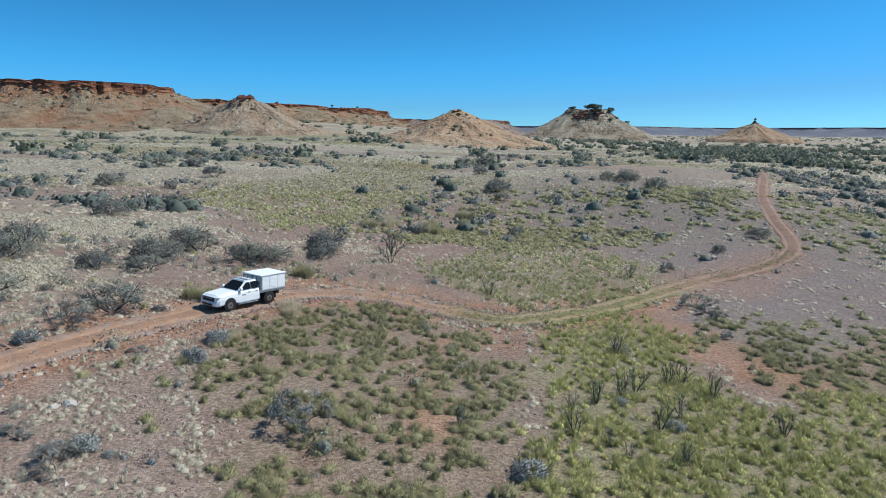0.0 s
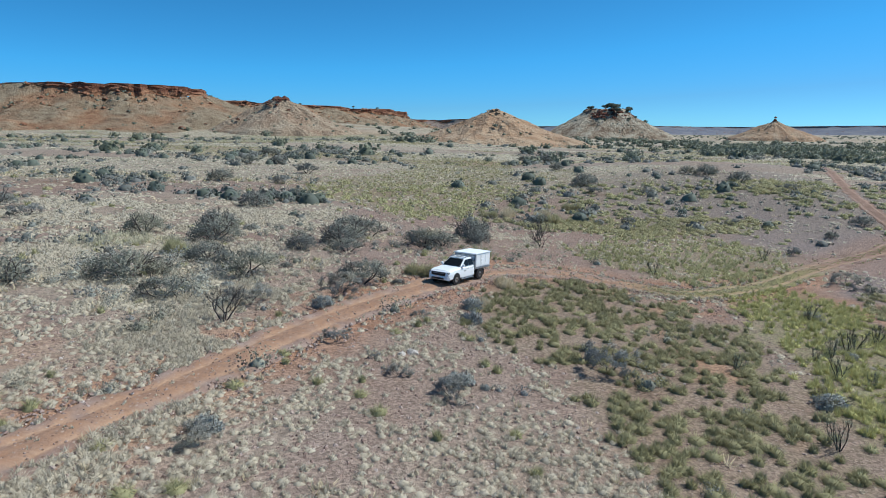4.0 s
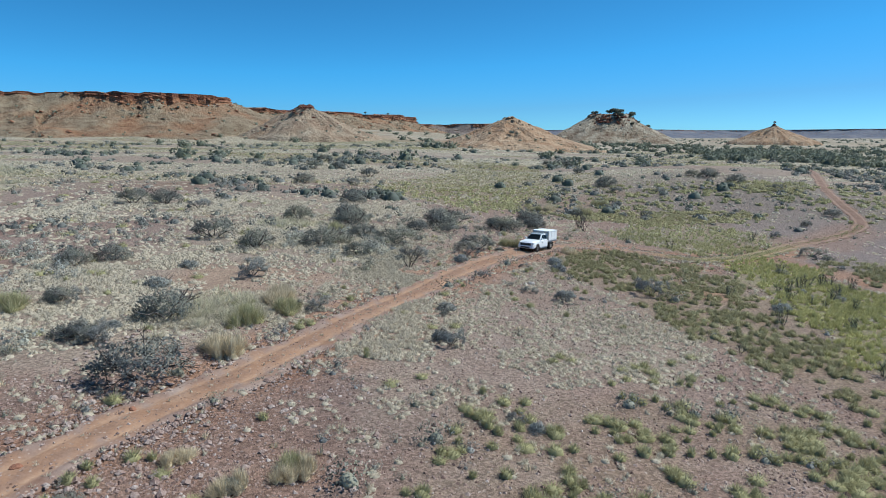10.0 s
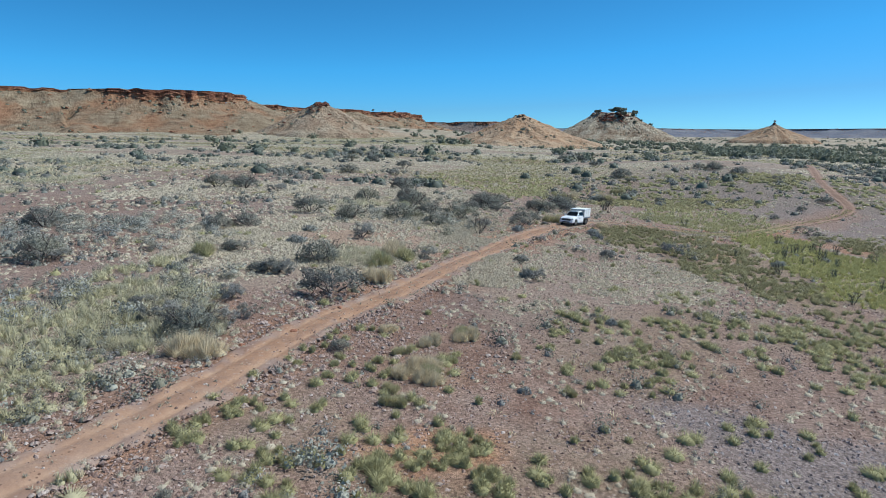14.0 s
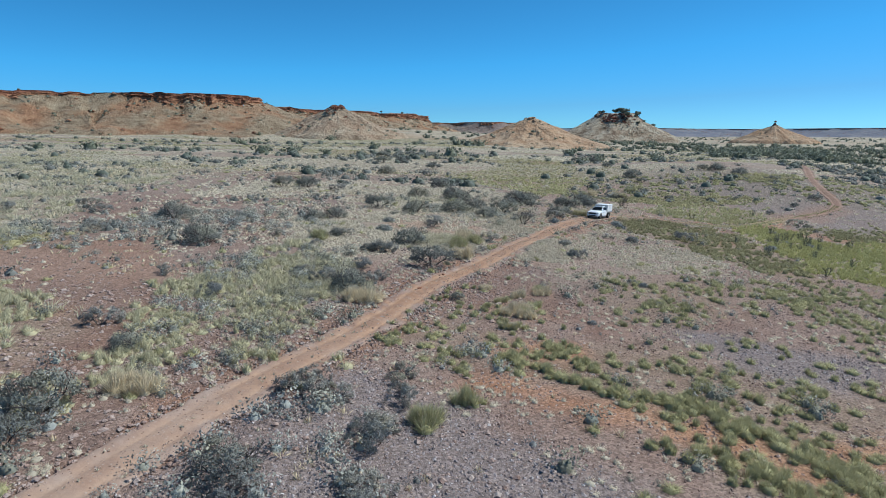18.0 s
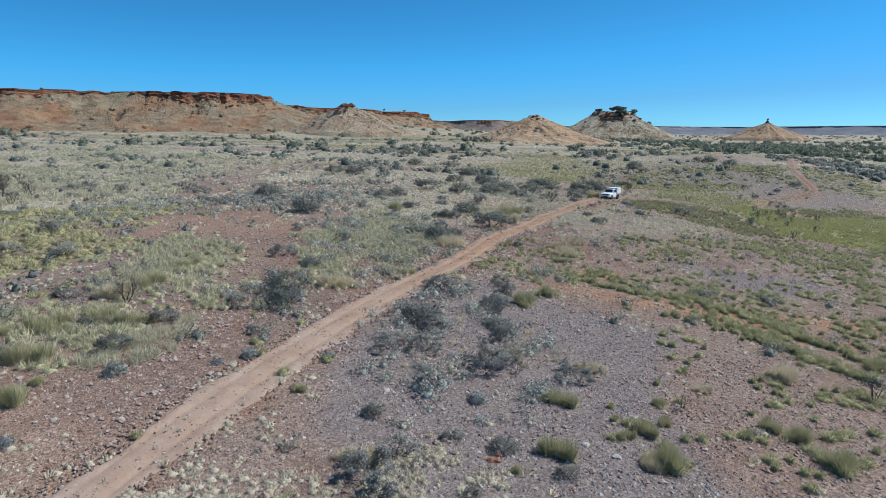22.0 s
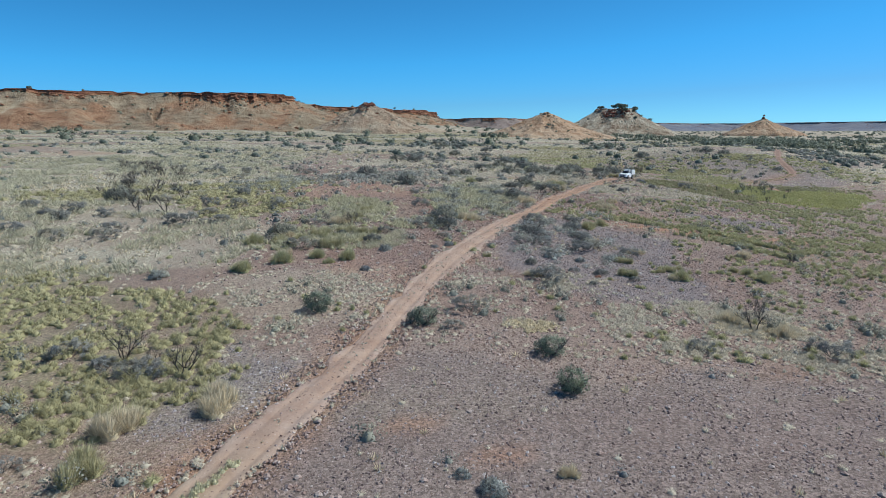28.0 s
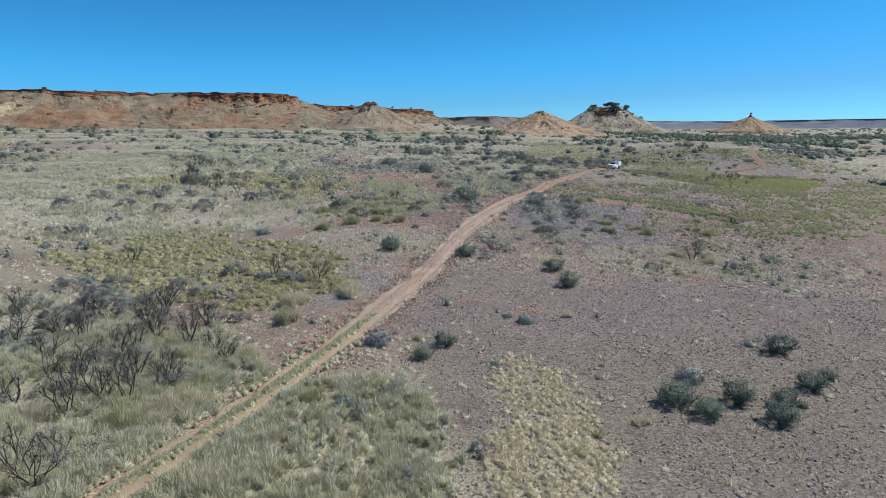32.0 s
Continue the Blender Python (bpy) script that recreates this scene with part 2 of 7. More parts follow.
WASHED = [(-24, -25.5, 6, 1.5, -22), (-32, -22, 2.5, 1.2, 0), (-19.5, -29, 5, 1.3, -40), (-15, -27, 4, 1.5, 0), (-27, -24, 3, 1, -20), (-29, -17, 4, 1.5, 0)]
ORANGE = [(-14, 40, 5, 2.6, 40), (-20, 29, 4, 2, 60), (-37.5, -5, 3.4, 9, -25), (-7, 46, 5, 2.4, 0), (17, 39, 3, 7, 20), (-1, 26, 1.2, 6, 10), (1, 36, 4, 1.2, 0), (-50.4, -75.3, 1.6, 0.8, 0), (-54, -73, 2, 0.8, 0),
          (-9.5, 46, 4, 2, 0), (-45, -3, 3, 2, 0), (-66, -15, 8, 2, 0)]
SCRUB = [[(-54.6, -7.7), (-40.3, -5), (-40.2, -14), (-43.7, -19), (-48.6, -26.6), (-52.6, -22.6), (-51, -19)], (-50, -2, 8, 12, 0), (-66, -30, 8, 6, 0), (-36, 38, 16, 14, 0), (-50, 40, 16, 12, 0), (-62, 10, 12, 16, 0), (-38, -34, 4, 6, 20), (-75, 5, 14, 14, 0), (-24, 52, 12, 7, 0), (-78, -92, 8, 9, 0)]
BLEACHED = [[(-52.6, -51.2), (-51.5, -48.8), (-49.8, -50.7), (-50.8, -52.1)], [(-47.3, -49), (-42, -47), (-38.8, -50.5), (-39.4, -52.3), (-43.1, -52), (-46, -51)],
            [(-37.6, -52.6), (-34.5, -52.5), (-32.3, -53.6), (-26.5, -55.6), (-24, -63.7), (-28, -68), (-33, -64), (-40, -63.5), (-41.6, -59.7)]]
GOLD = [[(-52.1, -84), (-49.7, -86), (-49.2, -89), (-49.4, -92.6), (-48.8, -94.6), (-50, -97.6), (-51, -101), (-54.2, -101), (-54.3, -94.7), (-53.2, -91.5), (-53.1, -87.6)], (-47, -60, 2, 1.2, 0), (-31, -58.5, 3, 1.6, 0)]
RUBBLE = [[(-70, -8), (-54, -8), (-49, -24), (-51, -34), (-56, -46), (-64, -42), (-72, -22)], (-40, -9, 5, 12, -20), (-30, -2, 6, 8, 0), (-46, -24, 3, 8, 20)]
BARE = LILAC + RED + FLATS + [(-31, -40, 9, 8, 0), (-12, 42, 3, 2, 0), (33, 62, 8, 5, 30)]


# ---- mesh and material helpers ----
def grid_mesh(name, verts, faces, mats, smooth=True, attrs=()):
    """A mesh from arrays: verts (n, 3), faces (m, 3 or 4); attrs: (name, kind, values)."""
    me = bpy.data.meshes.new(name)
    m, k = faces.shape
    me.vertices.add(len(verts))
    me.vertices.foreach_set("co", np.ascontiguousarray(verts, np.float32).ravel())
    me.loops.add(m * k)
    me.loops.foreach_set("vertex_index", np.ascontiguousarray(faces, np.int32).ravel())
    me.polygons.add(m)
    me.polygons.foreach_set("loop_start", np.arange(0, m * k, k, dtype=np.int32))
    me.polygons.foreach_set("use_smooth", np.full(m, smooth, dtype=bool))
    for key, kind, values in attrs:
        at = me.attributes.new(key, kind, "POINT")
        at.data.foreach_set({"FLOAT_COLOR": "color", "FLOAT_VECTOR": "vector"}.get(kind, "value"), np.ascontiguousarray(values, np.float32).ravel())
    for mat in (mats if isinstance(mats, (list, tuple)) else [mats]):
        me.materials.append(mat)
    me.update(calc_edges=True)
    return me


def quads(nu, nv, closed=False):
    """Face indices of a grid of nu rows and nv columns."""
    i = np.arange(nu - 1)[:, None]
    j = np.arange(nv if closed else nv - 1)[None, :]
    a, b = i * nv + j, i * nv + (j + 1) % nv
    return np.stack([a, b, b + nv, a + nv], -1).reshape(-1, 4)


class Mat:
    """Small helper to wire a node material."""

    def __init__(self, name, rough=0.9, metal=0.0, spec=0.3):
        self.m = bpy.data.materials.new(name)
        self.m.use_nodes = True
        self.t = self.m.node_tree
        self.b = self.t.nodes["Principled BSDF"]
        self.b.inputs["Roughness"].default_value = rough
        self.b.inputs["Metallic"].default_value = metal
        self.b.inputs["Specular IOR Level"].default_value = spec

    def node(self, kind, **sets):
        n = self.t.nodes.new(kind)
        for k, v in sets.items():
            n.inputs[k.replace("_", " ")].default_value = v
        return n

    def link(self, a, b):
        self.t.links.new(a, b)

    def where(self):
        return self.node("ShaderNodeNewGeometry").outputs["Position"]

    def noise(self, scale, detail=3.0, rough=0.6, src=None, stretch=None):
        n = self.node("ShaderNodeTexNoise", Scale=scale, Detail=detail, Roughness=rough)
        src = src if src is not None else self.where()
        if stretch:
            mp = self.node("ShaderNodeMapping")
            mp.inputs["Scale"].default_value = stretch
            self.link(src, mp.inputs["Vector"])
            src = mp.outputs[0]
        self.link(src, n.inputs["Vector"])
        return n.outputs["Fac"]

    def ramp(self, fac, *stops):
        r = self.t.nodes.new("ShaderNodeValToRGB")
        el = r.color_ramp.elements
        while len(el) < len(stops):
            el.new(0.5)
        for e, (p, c) in zip(el, stops):
            e.position = p
            e.color = (*c, 1) if len(c) == 3 else c
        self.link(fac, r.inputs[0])
        return r.outputs[0]

    def mix(self, fac, a, b, how="MIX"):
        n = self.t.nodes.new("ShaderNodeMix")
        n.data_type, n.blend_type = "RGBA", how
        for sock, v in ((n.inputs[0], fac), (n.inputs[6], a), (n.inputs[7], b)):
            if isinstance(v, (int, float)):
                sock.default_value = v
            elif isinstance(v, tuple):
                sock.default_value = (*v, 1)
            else:
                self.link(v, sock)
        return n.outputs[2]

    def math(self, how, a, b=0.0):
        n = self.t.nodes.new("ShaderNodeMath")
        n.operation = how
        for sock, v in ((n.inputs[0], a), (n.inputs[1], b)):
            if isinstance(v, (int, float)):
                sock.default_value = v
            else:
                self.link(v, sock)
        return n.outputs[0]

    def attr(self, name, out="Fac"):
        n = self.t.nodes.new("ShaderNodeAttribute")
        n.attribute_name = name
        return n.outputs[out]

    def bump(self, height, strength=0.5, distance=0.05):
        n = self.node("ShaderNodeBump", Strength=strength, Distance=distance)
        self.link(height, n.inputs["Height"])
        self.link(n.outputs[0], self.b.inputs["Normal"])

    def puff_normal(self, share=0.7):
        """Foliage takes light as a ragged rounded mass: lean the normals outwards from its heart."""
        geo = self.t.nodes.new("ShaderNodeNewGeometry")
        out = self.t.nodes.new("ShaderNodeAttribute")
        out.attribute_name = "puff"
        turn = self.t.nodes.new("ShaderNodeVectorTransform")
        turn.vector_type, turn.convert_from, turn.convert_to = "NORMAL", "OBJECT", "WORLD"
        self.link(out.outputs["Vector"], turn.inputs[0])
        n = self.t.nodes.new("ShaderNodeMix")
        n.data_type = "VECTOR"
        n.inputs[0].default_value = share
        self.link(geo.outputs["Normal"], n.inputs[4])
        self.link(turn.outputs[0], n.inputs[5])
        v = self.t.nodes.new("ShaderNodeVectorMath")
        v.operation = "NORMALIZE"
        self.link(n.outputs[1], v.inputs[0])
        self.link(v.outputs[0], self.b.inputs["Normal"])

    def thin(self, c, share):
        """Let some light pass through thin leaves and blades."""
        tr = self.t.nodes.new("ShaderNodeBsdfTranslucent")
        self.link(self.mix(1.0, c, (share,) * 3, "MULTIPLY"), tr.inputs[0])
        mixer = self.t.nodes.new("ShaderNodeAddShader")
        self.link(self.b.outputs[0], mixer.inputs[0])
        self.link(tr.outputs[0], mixer.inputs[1])
        self.link(mixer.outputs[0], self.t.nodes["Material Output"].inputs[0])

    def color(self, c):
        if isinstance(c, tuple):
            self.b.inputs["Base Color"].default_value = (*c, 1)
        else:
            self.link(c, self.b.inputs["Base Color"])
        return self.m


def ground_material():
    """Stony red-brown plain with sandy, grey and grassed patches."""
    m = Mat("stony_plain", rough=0.95, spec=0.15)
    pos = m.where()
    big, mid, fine = m.noise(0.05, 4, 0.6, pos), m.noise(0.45, 4, 0.65, pos), m.noise(5.0, 3, 0.7, pos)
    soil = m.ramp(mid, (0.3, (0.185, 0.108, 0.082)), (0.5, (0.25, 0.165, 0.132)), (0.7, (0.305, 0.222, 0.186)))
    soil = m.mix(m.ramp(big, (0.35, (0, 0, 0)), (0.65, (1, 1, 1))), soil, (0.265, 0.195, 0.165))
    cover = m.t.nodes.new("ShaderNodeAttribute")
    cover.attribute_name = "cover"
    sep = m.t.nodes.new("ShaderNodeSeparateColor")
    m.link(cover.outputs["Color"], sep.inputs[0])
    orange, green, grey, straw = sep.outputs[0], sep.outputs[1], sep.outputs[2], cover.outputs["Alpha"]
    spot = m.ramp(m.noise(1.6, 3, 0.7, pos), (0.35, (0.4,) * 3), (0.6, (1, 1, 1)))
    col = m.mix(grey, soil, m.ramp(fine, (0.3, (0.158, 0.13, 0.127)), (0.7, (0.268, 0.226, 0.22))))
    col = m.mix(m.math("MULTIPLY", straw, spot), col, m.ramp(fine, (0.3, (0.33, 0.295, 0.22)), (0.7, (0.52, 0.475, 0.37))))
    col = m.mix(m.math("MULTIPLY", green, spot), col, m.ramp(fine, (0.3, (0.18, 0.168, 0.095)), (0.7, (0.29, 0.268, 0.155))))
    col = m.mix(orange, col, m.ramp(mid, (0.3, (0.36, 0.16, 0.075)), (0.7, (0.47, 0.25, 0.14))))
    dark = m.attr("gravelly")
    col = m.mix(m.math("MULTIPLY", dark, m.ramp(m.noise(0.8, 4, 0.7, pos), (0.3, (0.55,) * 3), (0.65, (1, 1, 1)))), col, m.ramp(fine, (0.3, (0.105, 0.068, 0.06)), (0.7, (0.185, 0.128, 0.115))))
    # scattered pebbles
    stones = m.node("ShaderNodeTexVoronoi", Scale=5.5, Randomness=1.0)
    m.link(pos, stones.inputs["Vector"])
    sc = m.t.nodes.new("ShaderNodeSeparateColor")
    m.link(stones.outputs["Color"], sc.inputs[0])
    stone_col = m.ramp(sc.outputs[0], (0.0, (0.15, 0.085, 0.065)), (0.45, (0.28, 0.19, 0.155)), (0.8, (0.40, 0.33, 0.29)), (1.0, (0.52, 0.46, 0.42)))
    isstone = m.math("MULTIPLY", m.math("LESS_THAN", stones.outputs["Distance"], 0.34), m.math("GREATER_THAN", sc.outputs[1], 0.45))
    clear = m.math("SUBTRACT", 1.0, m.math("MINIMUM", 1.0, m.math("ADD", straw, green)))
    col = m.mix(m.math("MULTIPLY", isstone, m.math("ADD", 0.1, m.math("MULTIPLY", clear, 0.35))), col, stone_col)
    grit = m.node("ShaderNodeTexVoronoi", Scale=10.0, Randomness=1.0)
    m.link(pos, grit.inputs["Vector"])
    gs = m.t.nodes.new("ShaderNodeSeparateColor")
    m.link(grit.outputs["Color"], gs.inputs[0])
    col = m.mix(0.5, col, m.ramp(gs.outputs[0], (0.05, (0.14, 0.13, 0.125)), (0.5, (0.46, 0.45, 0.44)), (0.95, (0.85, 0.84, 0.83))), "OVERLAY")
    h = m.math("ADD", m.math("MULTIPLY", isstone, 0.8), m.math("ADD", fine, m.noise(18.0, 2, 0.6, pos)))
    m.bump(h, 0.8, 0.07)
    return m.color(col)


def track_material():
    """Packed orange dirt, paler in the wheel ruts, with loose stones."""
    m = Mat("track_dirt", rough=0.95, spec=0.15)
    pos = m.where()
    n1, n2 = m.noise(0.7, 4, 0.6, pos), m.noise(6.0, 3, 0.7, pos)
    dirt = m.ramp(n1, (0.3, (0.33, 0.172, 0.10)), (0.55, (0.415, 0.238, 0.148)), (0.75, (0.465, 0.305, 0.21)))
    rut = m.attr("rut")
    col = m.mix(m.math("MULTIPLY", rut, m.ramp(m.noise(0.9, 4, 0.7, pos), (0.35, (0.2,) * 3), (0.65, (0.9,) * 3))), m.mix(0.35, dirt, (0.22, 0.14, 0.10)), m.ramp(n2, (0.3, (0.45, 0.272, 0.172)), (0.7, (0.53, 0.36, 0.248))))
    rubble = m.math("MULTIPLY", m.ramp(m.noise(1.3, 4, 0.7, pos), (0.42, (0, 0, 0)), (0.58, (1, 1, 1))), m.math("SUBTRACT", 1.0, rut))
    col = m.mix(m.math("MULTIPLY", rubble, 0.75), col, m.ramp(n2, (0.3, (0.20, 0.115, 0.08)), (0.7, (0.30, 0.195, 0.145))))
    edge = m.attr("edge")
    col = m.mix(edge, col, m.ramp(n1, (0.3, (0.21, 0.128, 0.10)), (0.5, (0.285, 0.20, 0.165)), (0.7, (0.35, 0.268, 0.228))))
    south = m.attr("brown")
    col = m.mix(m.math("MULTIPLY", south, 0.75), col, m.ramp(n1, (0.3, (0.33, 0.228, 0.18)), (0.7, (0.45, 0.34, 0.275))))
    col = m.mix(m.math("MULTIPLY", m.attr("north"), m.math("SUBTRACT", 0.85, m.math("MULTIPLY", rut, 0.6))), col, m.ramp(n1, (0.3, (0.17, 0.10, 0.075)), (0.7, (0.26, 0.165, 0.13))))
    # where grass grows between the ruts the dirt is sandy and yellow
    gr = m.attr("grassy")
    col = m.mix(m.math("MULTIPLY", gr, m.math("SUBTRACT", 1.0, rut)), col, m.ramp(n2, (0.3, (0.15, 0.14, 0.06)), (0.7, (0.27, 0.24, 0.11))))
    col = m.mix(m.math("MULTIPLY", m.math("MULTIPLY", gr, rut), 0.7), col, (0.36, 0.27, 0.165))
    stones = m.node("ShaderNodeTexVoronoi", Scale=6.5)
    m.link(pos, stones.inputs["Vector"])
    sc = m.t.nodes.new("ShaderNodeSeparateColor")
    m.link(stones.outputs["Color"], sc.inputs[0])
    isstone = m.math("MULTIPLY", m.math("LESS_THAN", stones.outputs["Distance"], 0.3), m.math("GREATER_THAN", sc.outputs[1], 0.6))
    col = m.mix(isstone, col, m.ramp(sc.outputs[0], (0, (0.15, 0.085, 0.06)), (1, (0.45, 0.34, 0.28))))
    m.bump(m.math("ADD", n2, isstone), 0.5, 0.05)
    return m.color(col)


def blade_material(name, low, mid, high, tip):
    """Grass: each tuft has its own tint, blades bleach towards the tip."""
    m = Mat(name, rough=0.8, spec=0.2)
    col = m.ramp(m.attr("tint"), (0.0, low), (0.5, mid), (1.0, high))
    col = m.mix(m.math("MULTIPLY", m.attr("tipness"), 0.55), col, tip)
    m.puff_normal(0.65)
    m.thin(col, 0.55)
    return m.color(col)


def leaf_material(name, low, high):
    m = Mat(name, rough=0.7, spec=0.25)
    info = m.t.nodes.new("ShaderNodeObjectInfo")
    geo = m.t.nodes.new("ShaderNodeNewGeometry")
    col = m.ramp(geo.outputs["Random Per Island"], (0.0, low), (1.0, high))
    patch = m.math("ADD", m.math("MULTIPLY", m.noise(0.35, 2, 0.6), 0.75), m.math("MULTIPLY", info.outputs["Random"], 0.25))
    grey = m.ramp(patch, (0.3, (0.74, 0.75, 0.79)), (0.5, (1, 1, 0.98)), (0.7, (1.28, 1.2, 1.02)))
    col = m.mix(1.0, col, grey, "MULTIPLY")
    m.puff_normal(0.6)
    m.thin(col, 0.38)
    return m.color(col)


def bark_material(name, low, high):
    m = Mat(name, rough=0.9, spec=0.2)
    return m.color(m.ramp(m.noise(9.0, 3, 0.6), (0.3, low), (0.7, high)))


def rock_material(name, stops, scale=0.35, bump=0.8):
    """Weathered rock: blotches at two scales."""
    m = Mat(name, rough=0.9, spec=0.2)
    pos = m.where()
    n1, n2, n3 = m.noise(scale, 5, 0.65, pos), m.noise(scale * 7, 4, 0.7, pos), m.noise(scale * 26, 3, 0.7, pos)
    f = m.math("ADD", m.math("MULTIPLY", n1, 0.5), m.math("ADD", m.math("MULTIPLY", n2, 0.27), m.math("MULTIPLY", n3, 0.23)))
    m.bump(n2, bump, 0.5 / scale * 0.3)
    return m.color(m.ramp(f, *stops))


def talus_material():
    """Scree of the range: tan rubble filmed with dry grass, orange where the clay shows, cream where it is cut open."""
    m = Mat("ochre_scree", rough=0.9, spec=0.2)
    pos = m.where()
    n1, n2, n3 = m.noise(0.03, 4, 0.6, pos, (1.0, 1.0, 0.5)), m.noise(0.16, 4, 0.65, pos), m.noise(1.1, 3, 0.7, pos)
    f = m.math("ADD", m.math("MULTIPLY", n2, 0.55), m.math("MULTIPLY", n3, 0.45))
    tan = m.ramp(f, (0.36, (0.125, 0.085, 0.058)), (0.45, (0.25, 0.182, 0.12)), (0.54, (0.325, 0.255, 0.172)), (0.66, (0.43, 0.355, 0.255)))
    clay = m.ramp(f, (0.36, (0.19, 0.085, 0.05)), (0.48, (0.33, 0.165, 0.09)), (0.62, (0.43, 0.25, 0.145)))
    col = m.mix(m.ramp(n1, (0.45, (0, 0, 0)), (0.62, (0.8,) * 3)), tan, clay)
    col = m.mix(m.attr("exposed"), col, m.ramp(n2, (0.35, (0.36, 0.22, 0.13)), (0.55, (0.56, 0.44, 0.28)), (0.7, (0.66, 0.58, 0.44))))
    m.bump(m.math("ADD", n2, n3), 1.0, 1.6)
    return m.color(col)


def pebble_material(name, dark, mid, light):
    """Small stones, each with its own shade from dark to pale quartz."""
    m = Mat(name, rough=0.9, spec=0.2)
    geo = m.t.nodes.new("ShaderNodeNewGeometry")
    between = tuple(0.5 * (a + b) for a, b in zip(dark, mid))
    col = m.ramp(geo.outputs["Random Per Island"], (0.0, dark), (0.3, between), (0.65, mid), (0.92, tuple(0.6 * a + 0.4 * b for a, b in zip(mid, light))), (1.0, light))
    return m.color(m.mix(m.math("MULTIPLY", m.noise(0.25, 3, 0.6), 0.35), col, mid))


def cliff_material():
    """Layered caprock: a dark varnished crust over orange-red beds, with joints and rubble."""
    m = Mat("layered_caprock", rough=0.9, spec=0.2)
    pos = m.where()
    n1, n2 = m.noise(0.16, 5, 0.65, pos), m.noise(1.1, 4, 0.7, pos)
    dark = m.ramp(n2, (0.3, (0.16, 0.065, 0.042)), (0.7, (0.32, 0.14, 0.085)))
    red = m.ramp(n2, (0.3, (0.33, 0.14, 0.075)), (0.7, (0.50, 0.28, 0.165)))
    lower = m.ramp(m.math("ADD", m.attr("band"), m.math("MULTIPLY", m.math("SUBTRACT", n1, 0.5), 1.6)), (0.35, (0, 0, 0)), (0.62, (1, 1, 1)))
    m.bump(m.math("ADD", n2, m.noise(2.0, 3, 0.6, pos, (0.3, 0.3, 3.0))), 1.0, 1.0)
    return m.color(m.mix(lower, dark, red))


def plain_material(name, c, rough=0.5, metal=0.0, spec=0.5, coat=0.0, grain=0.06, scale=3.0):
    m = Mat(name, rough, metal, spec)
    m.b.inputs["Coat Weight"].default_value = coat
    lo, hi = tuple(v * (1 - grain) for v in c), tuple(min(1, v * (1 + grain)) for v in c)
    return m.color(m.ramp(m.noise(scale, 4, 0.6), (0.35, lo), (0.65, hi)))


M_GROUND, M_TRACK = ground_material(), track_material()
M_PALE = blade_material("bleached_tussock", (0.30, 0.26, 0.20), (0.38, 0.335, 0.262), (0.45, 0.40, 0.322), (0.52, 0.47, 0.385))
M_DRIFT = blade_material("cream_grass_drift", (0.34, 0.30, 0.22), (0.425, 0.382, 0.29), (0.50, 0.455, 0.355), (0.56, 0.515, 0.41))
M_SPIN = blade_material("spinifex_green", (0.212, 0.198, 0.10), (0.272, 0.256, 0.134), (0.332, 0.31, 0.17), (0.395, 0.368, 0.22))
M_STRIP = blade_material("yellow_green_grass", (0.235, 0.22, 0.11), (0.305, 0.286, 0.148), (0.37, 0.345, 0.186), (0.445, 0.415, 0.245))
M_BELT = blade_material("belt_spinifex", (0.158, 0.143, 0.073), (0.212, 0.195, 0.103), (0.262, 0.24, 0.132), (0.325, 0.298, 0.178))
M_LUSH = blade_material("lush_green_grass", (0.225, 0.218, 0.084), (0.302, 0.29, 0.117), (0.378, 0.358, 0.154), (0.465, 0.433, 0.213))
M_YELLOW = blade_material("olive_yellow_grass", (0.21, 0.187, 0.097), (0.28, 0.252, 0.137), (0.345, 0.311, 0.175), (0.415, 0.378, 0.228))
M_STRAW = blade_material("straw_grass", (0.38, 0.312, 0.205), (0.465, 0.388, 0.262), (0.54, 0.457, 0.318), (0.60, 0.515, 0.378))
M_GOLD = blade_material("golden_tussock", (0.35, 0.29, 0.188), (0.415, 0.35, 0.234), (0.472, 0.40, 0.275), (0.525, 0.45, 0.323))
M_OLIVE = blade_material("grey_olive_grass", (0.272, 0.25, 0.155), (0.357, 0.33, 0.21), (0.43, 0.40, 0.264), (0.51, 0.472, 0.33))
M_FEATHER = blade_material("feathery_pale_grass", (0.285, 0.265, 0.178), (0.365, 0.338, 0.235), (0.435, 0.404, 0.287), (0.51, 0.475, 0.355))
M_LEAF = leaf_material("grey_green_leaf", (0.14, 0.143, 0.125), (0.24, 0.243, 0.216))
M_LEAF_GREEN = leaf_material("dark_green_leaf", (0.105, 0.13, 0.098), (0.185, 0.213, 0.163))
M_LEAF_DARK = leaf_material("mulga_leaf", (0.085, 0.10, 0.08), (0.15, 0.17, 0.135))
M_LEAF_BLUE = leaf_material("blue_grey_leaf", (0.20, 0.213, 0.21), (0.33, 0.342, 0.332))
M_TWIG = leaf_material("dead_twig", (0.055, 0.05, 0.05), (0.15, 0.138, 0.132))
M_LEAF_GREY = leaf_material("ash_grey_leaf", (0.155, 0.155, 0.148), (0.30, 0.297, 0.28))
M_BARK = bark_material("grey_bark", (0.10, 0.085, 0.075), (0.20, 0.175, 0.16))
M_BARK_DARK = bark_material("charred_bark", (0.035, 0.03, 0.03), (0.085, 0.075, 0.07))
M_BARK_WHITE = bark_material("bleached_wood", (0.30, 0.27, 0.25), (0.45, 0.41, 0.38))
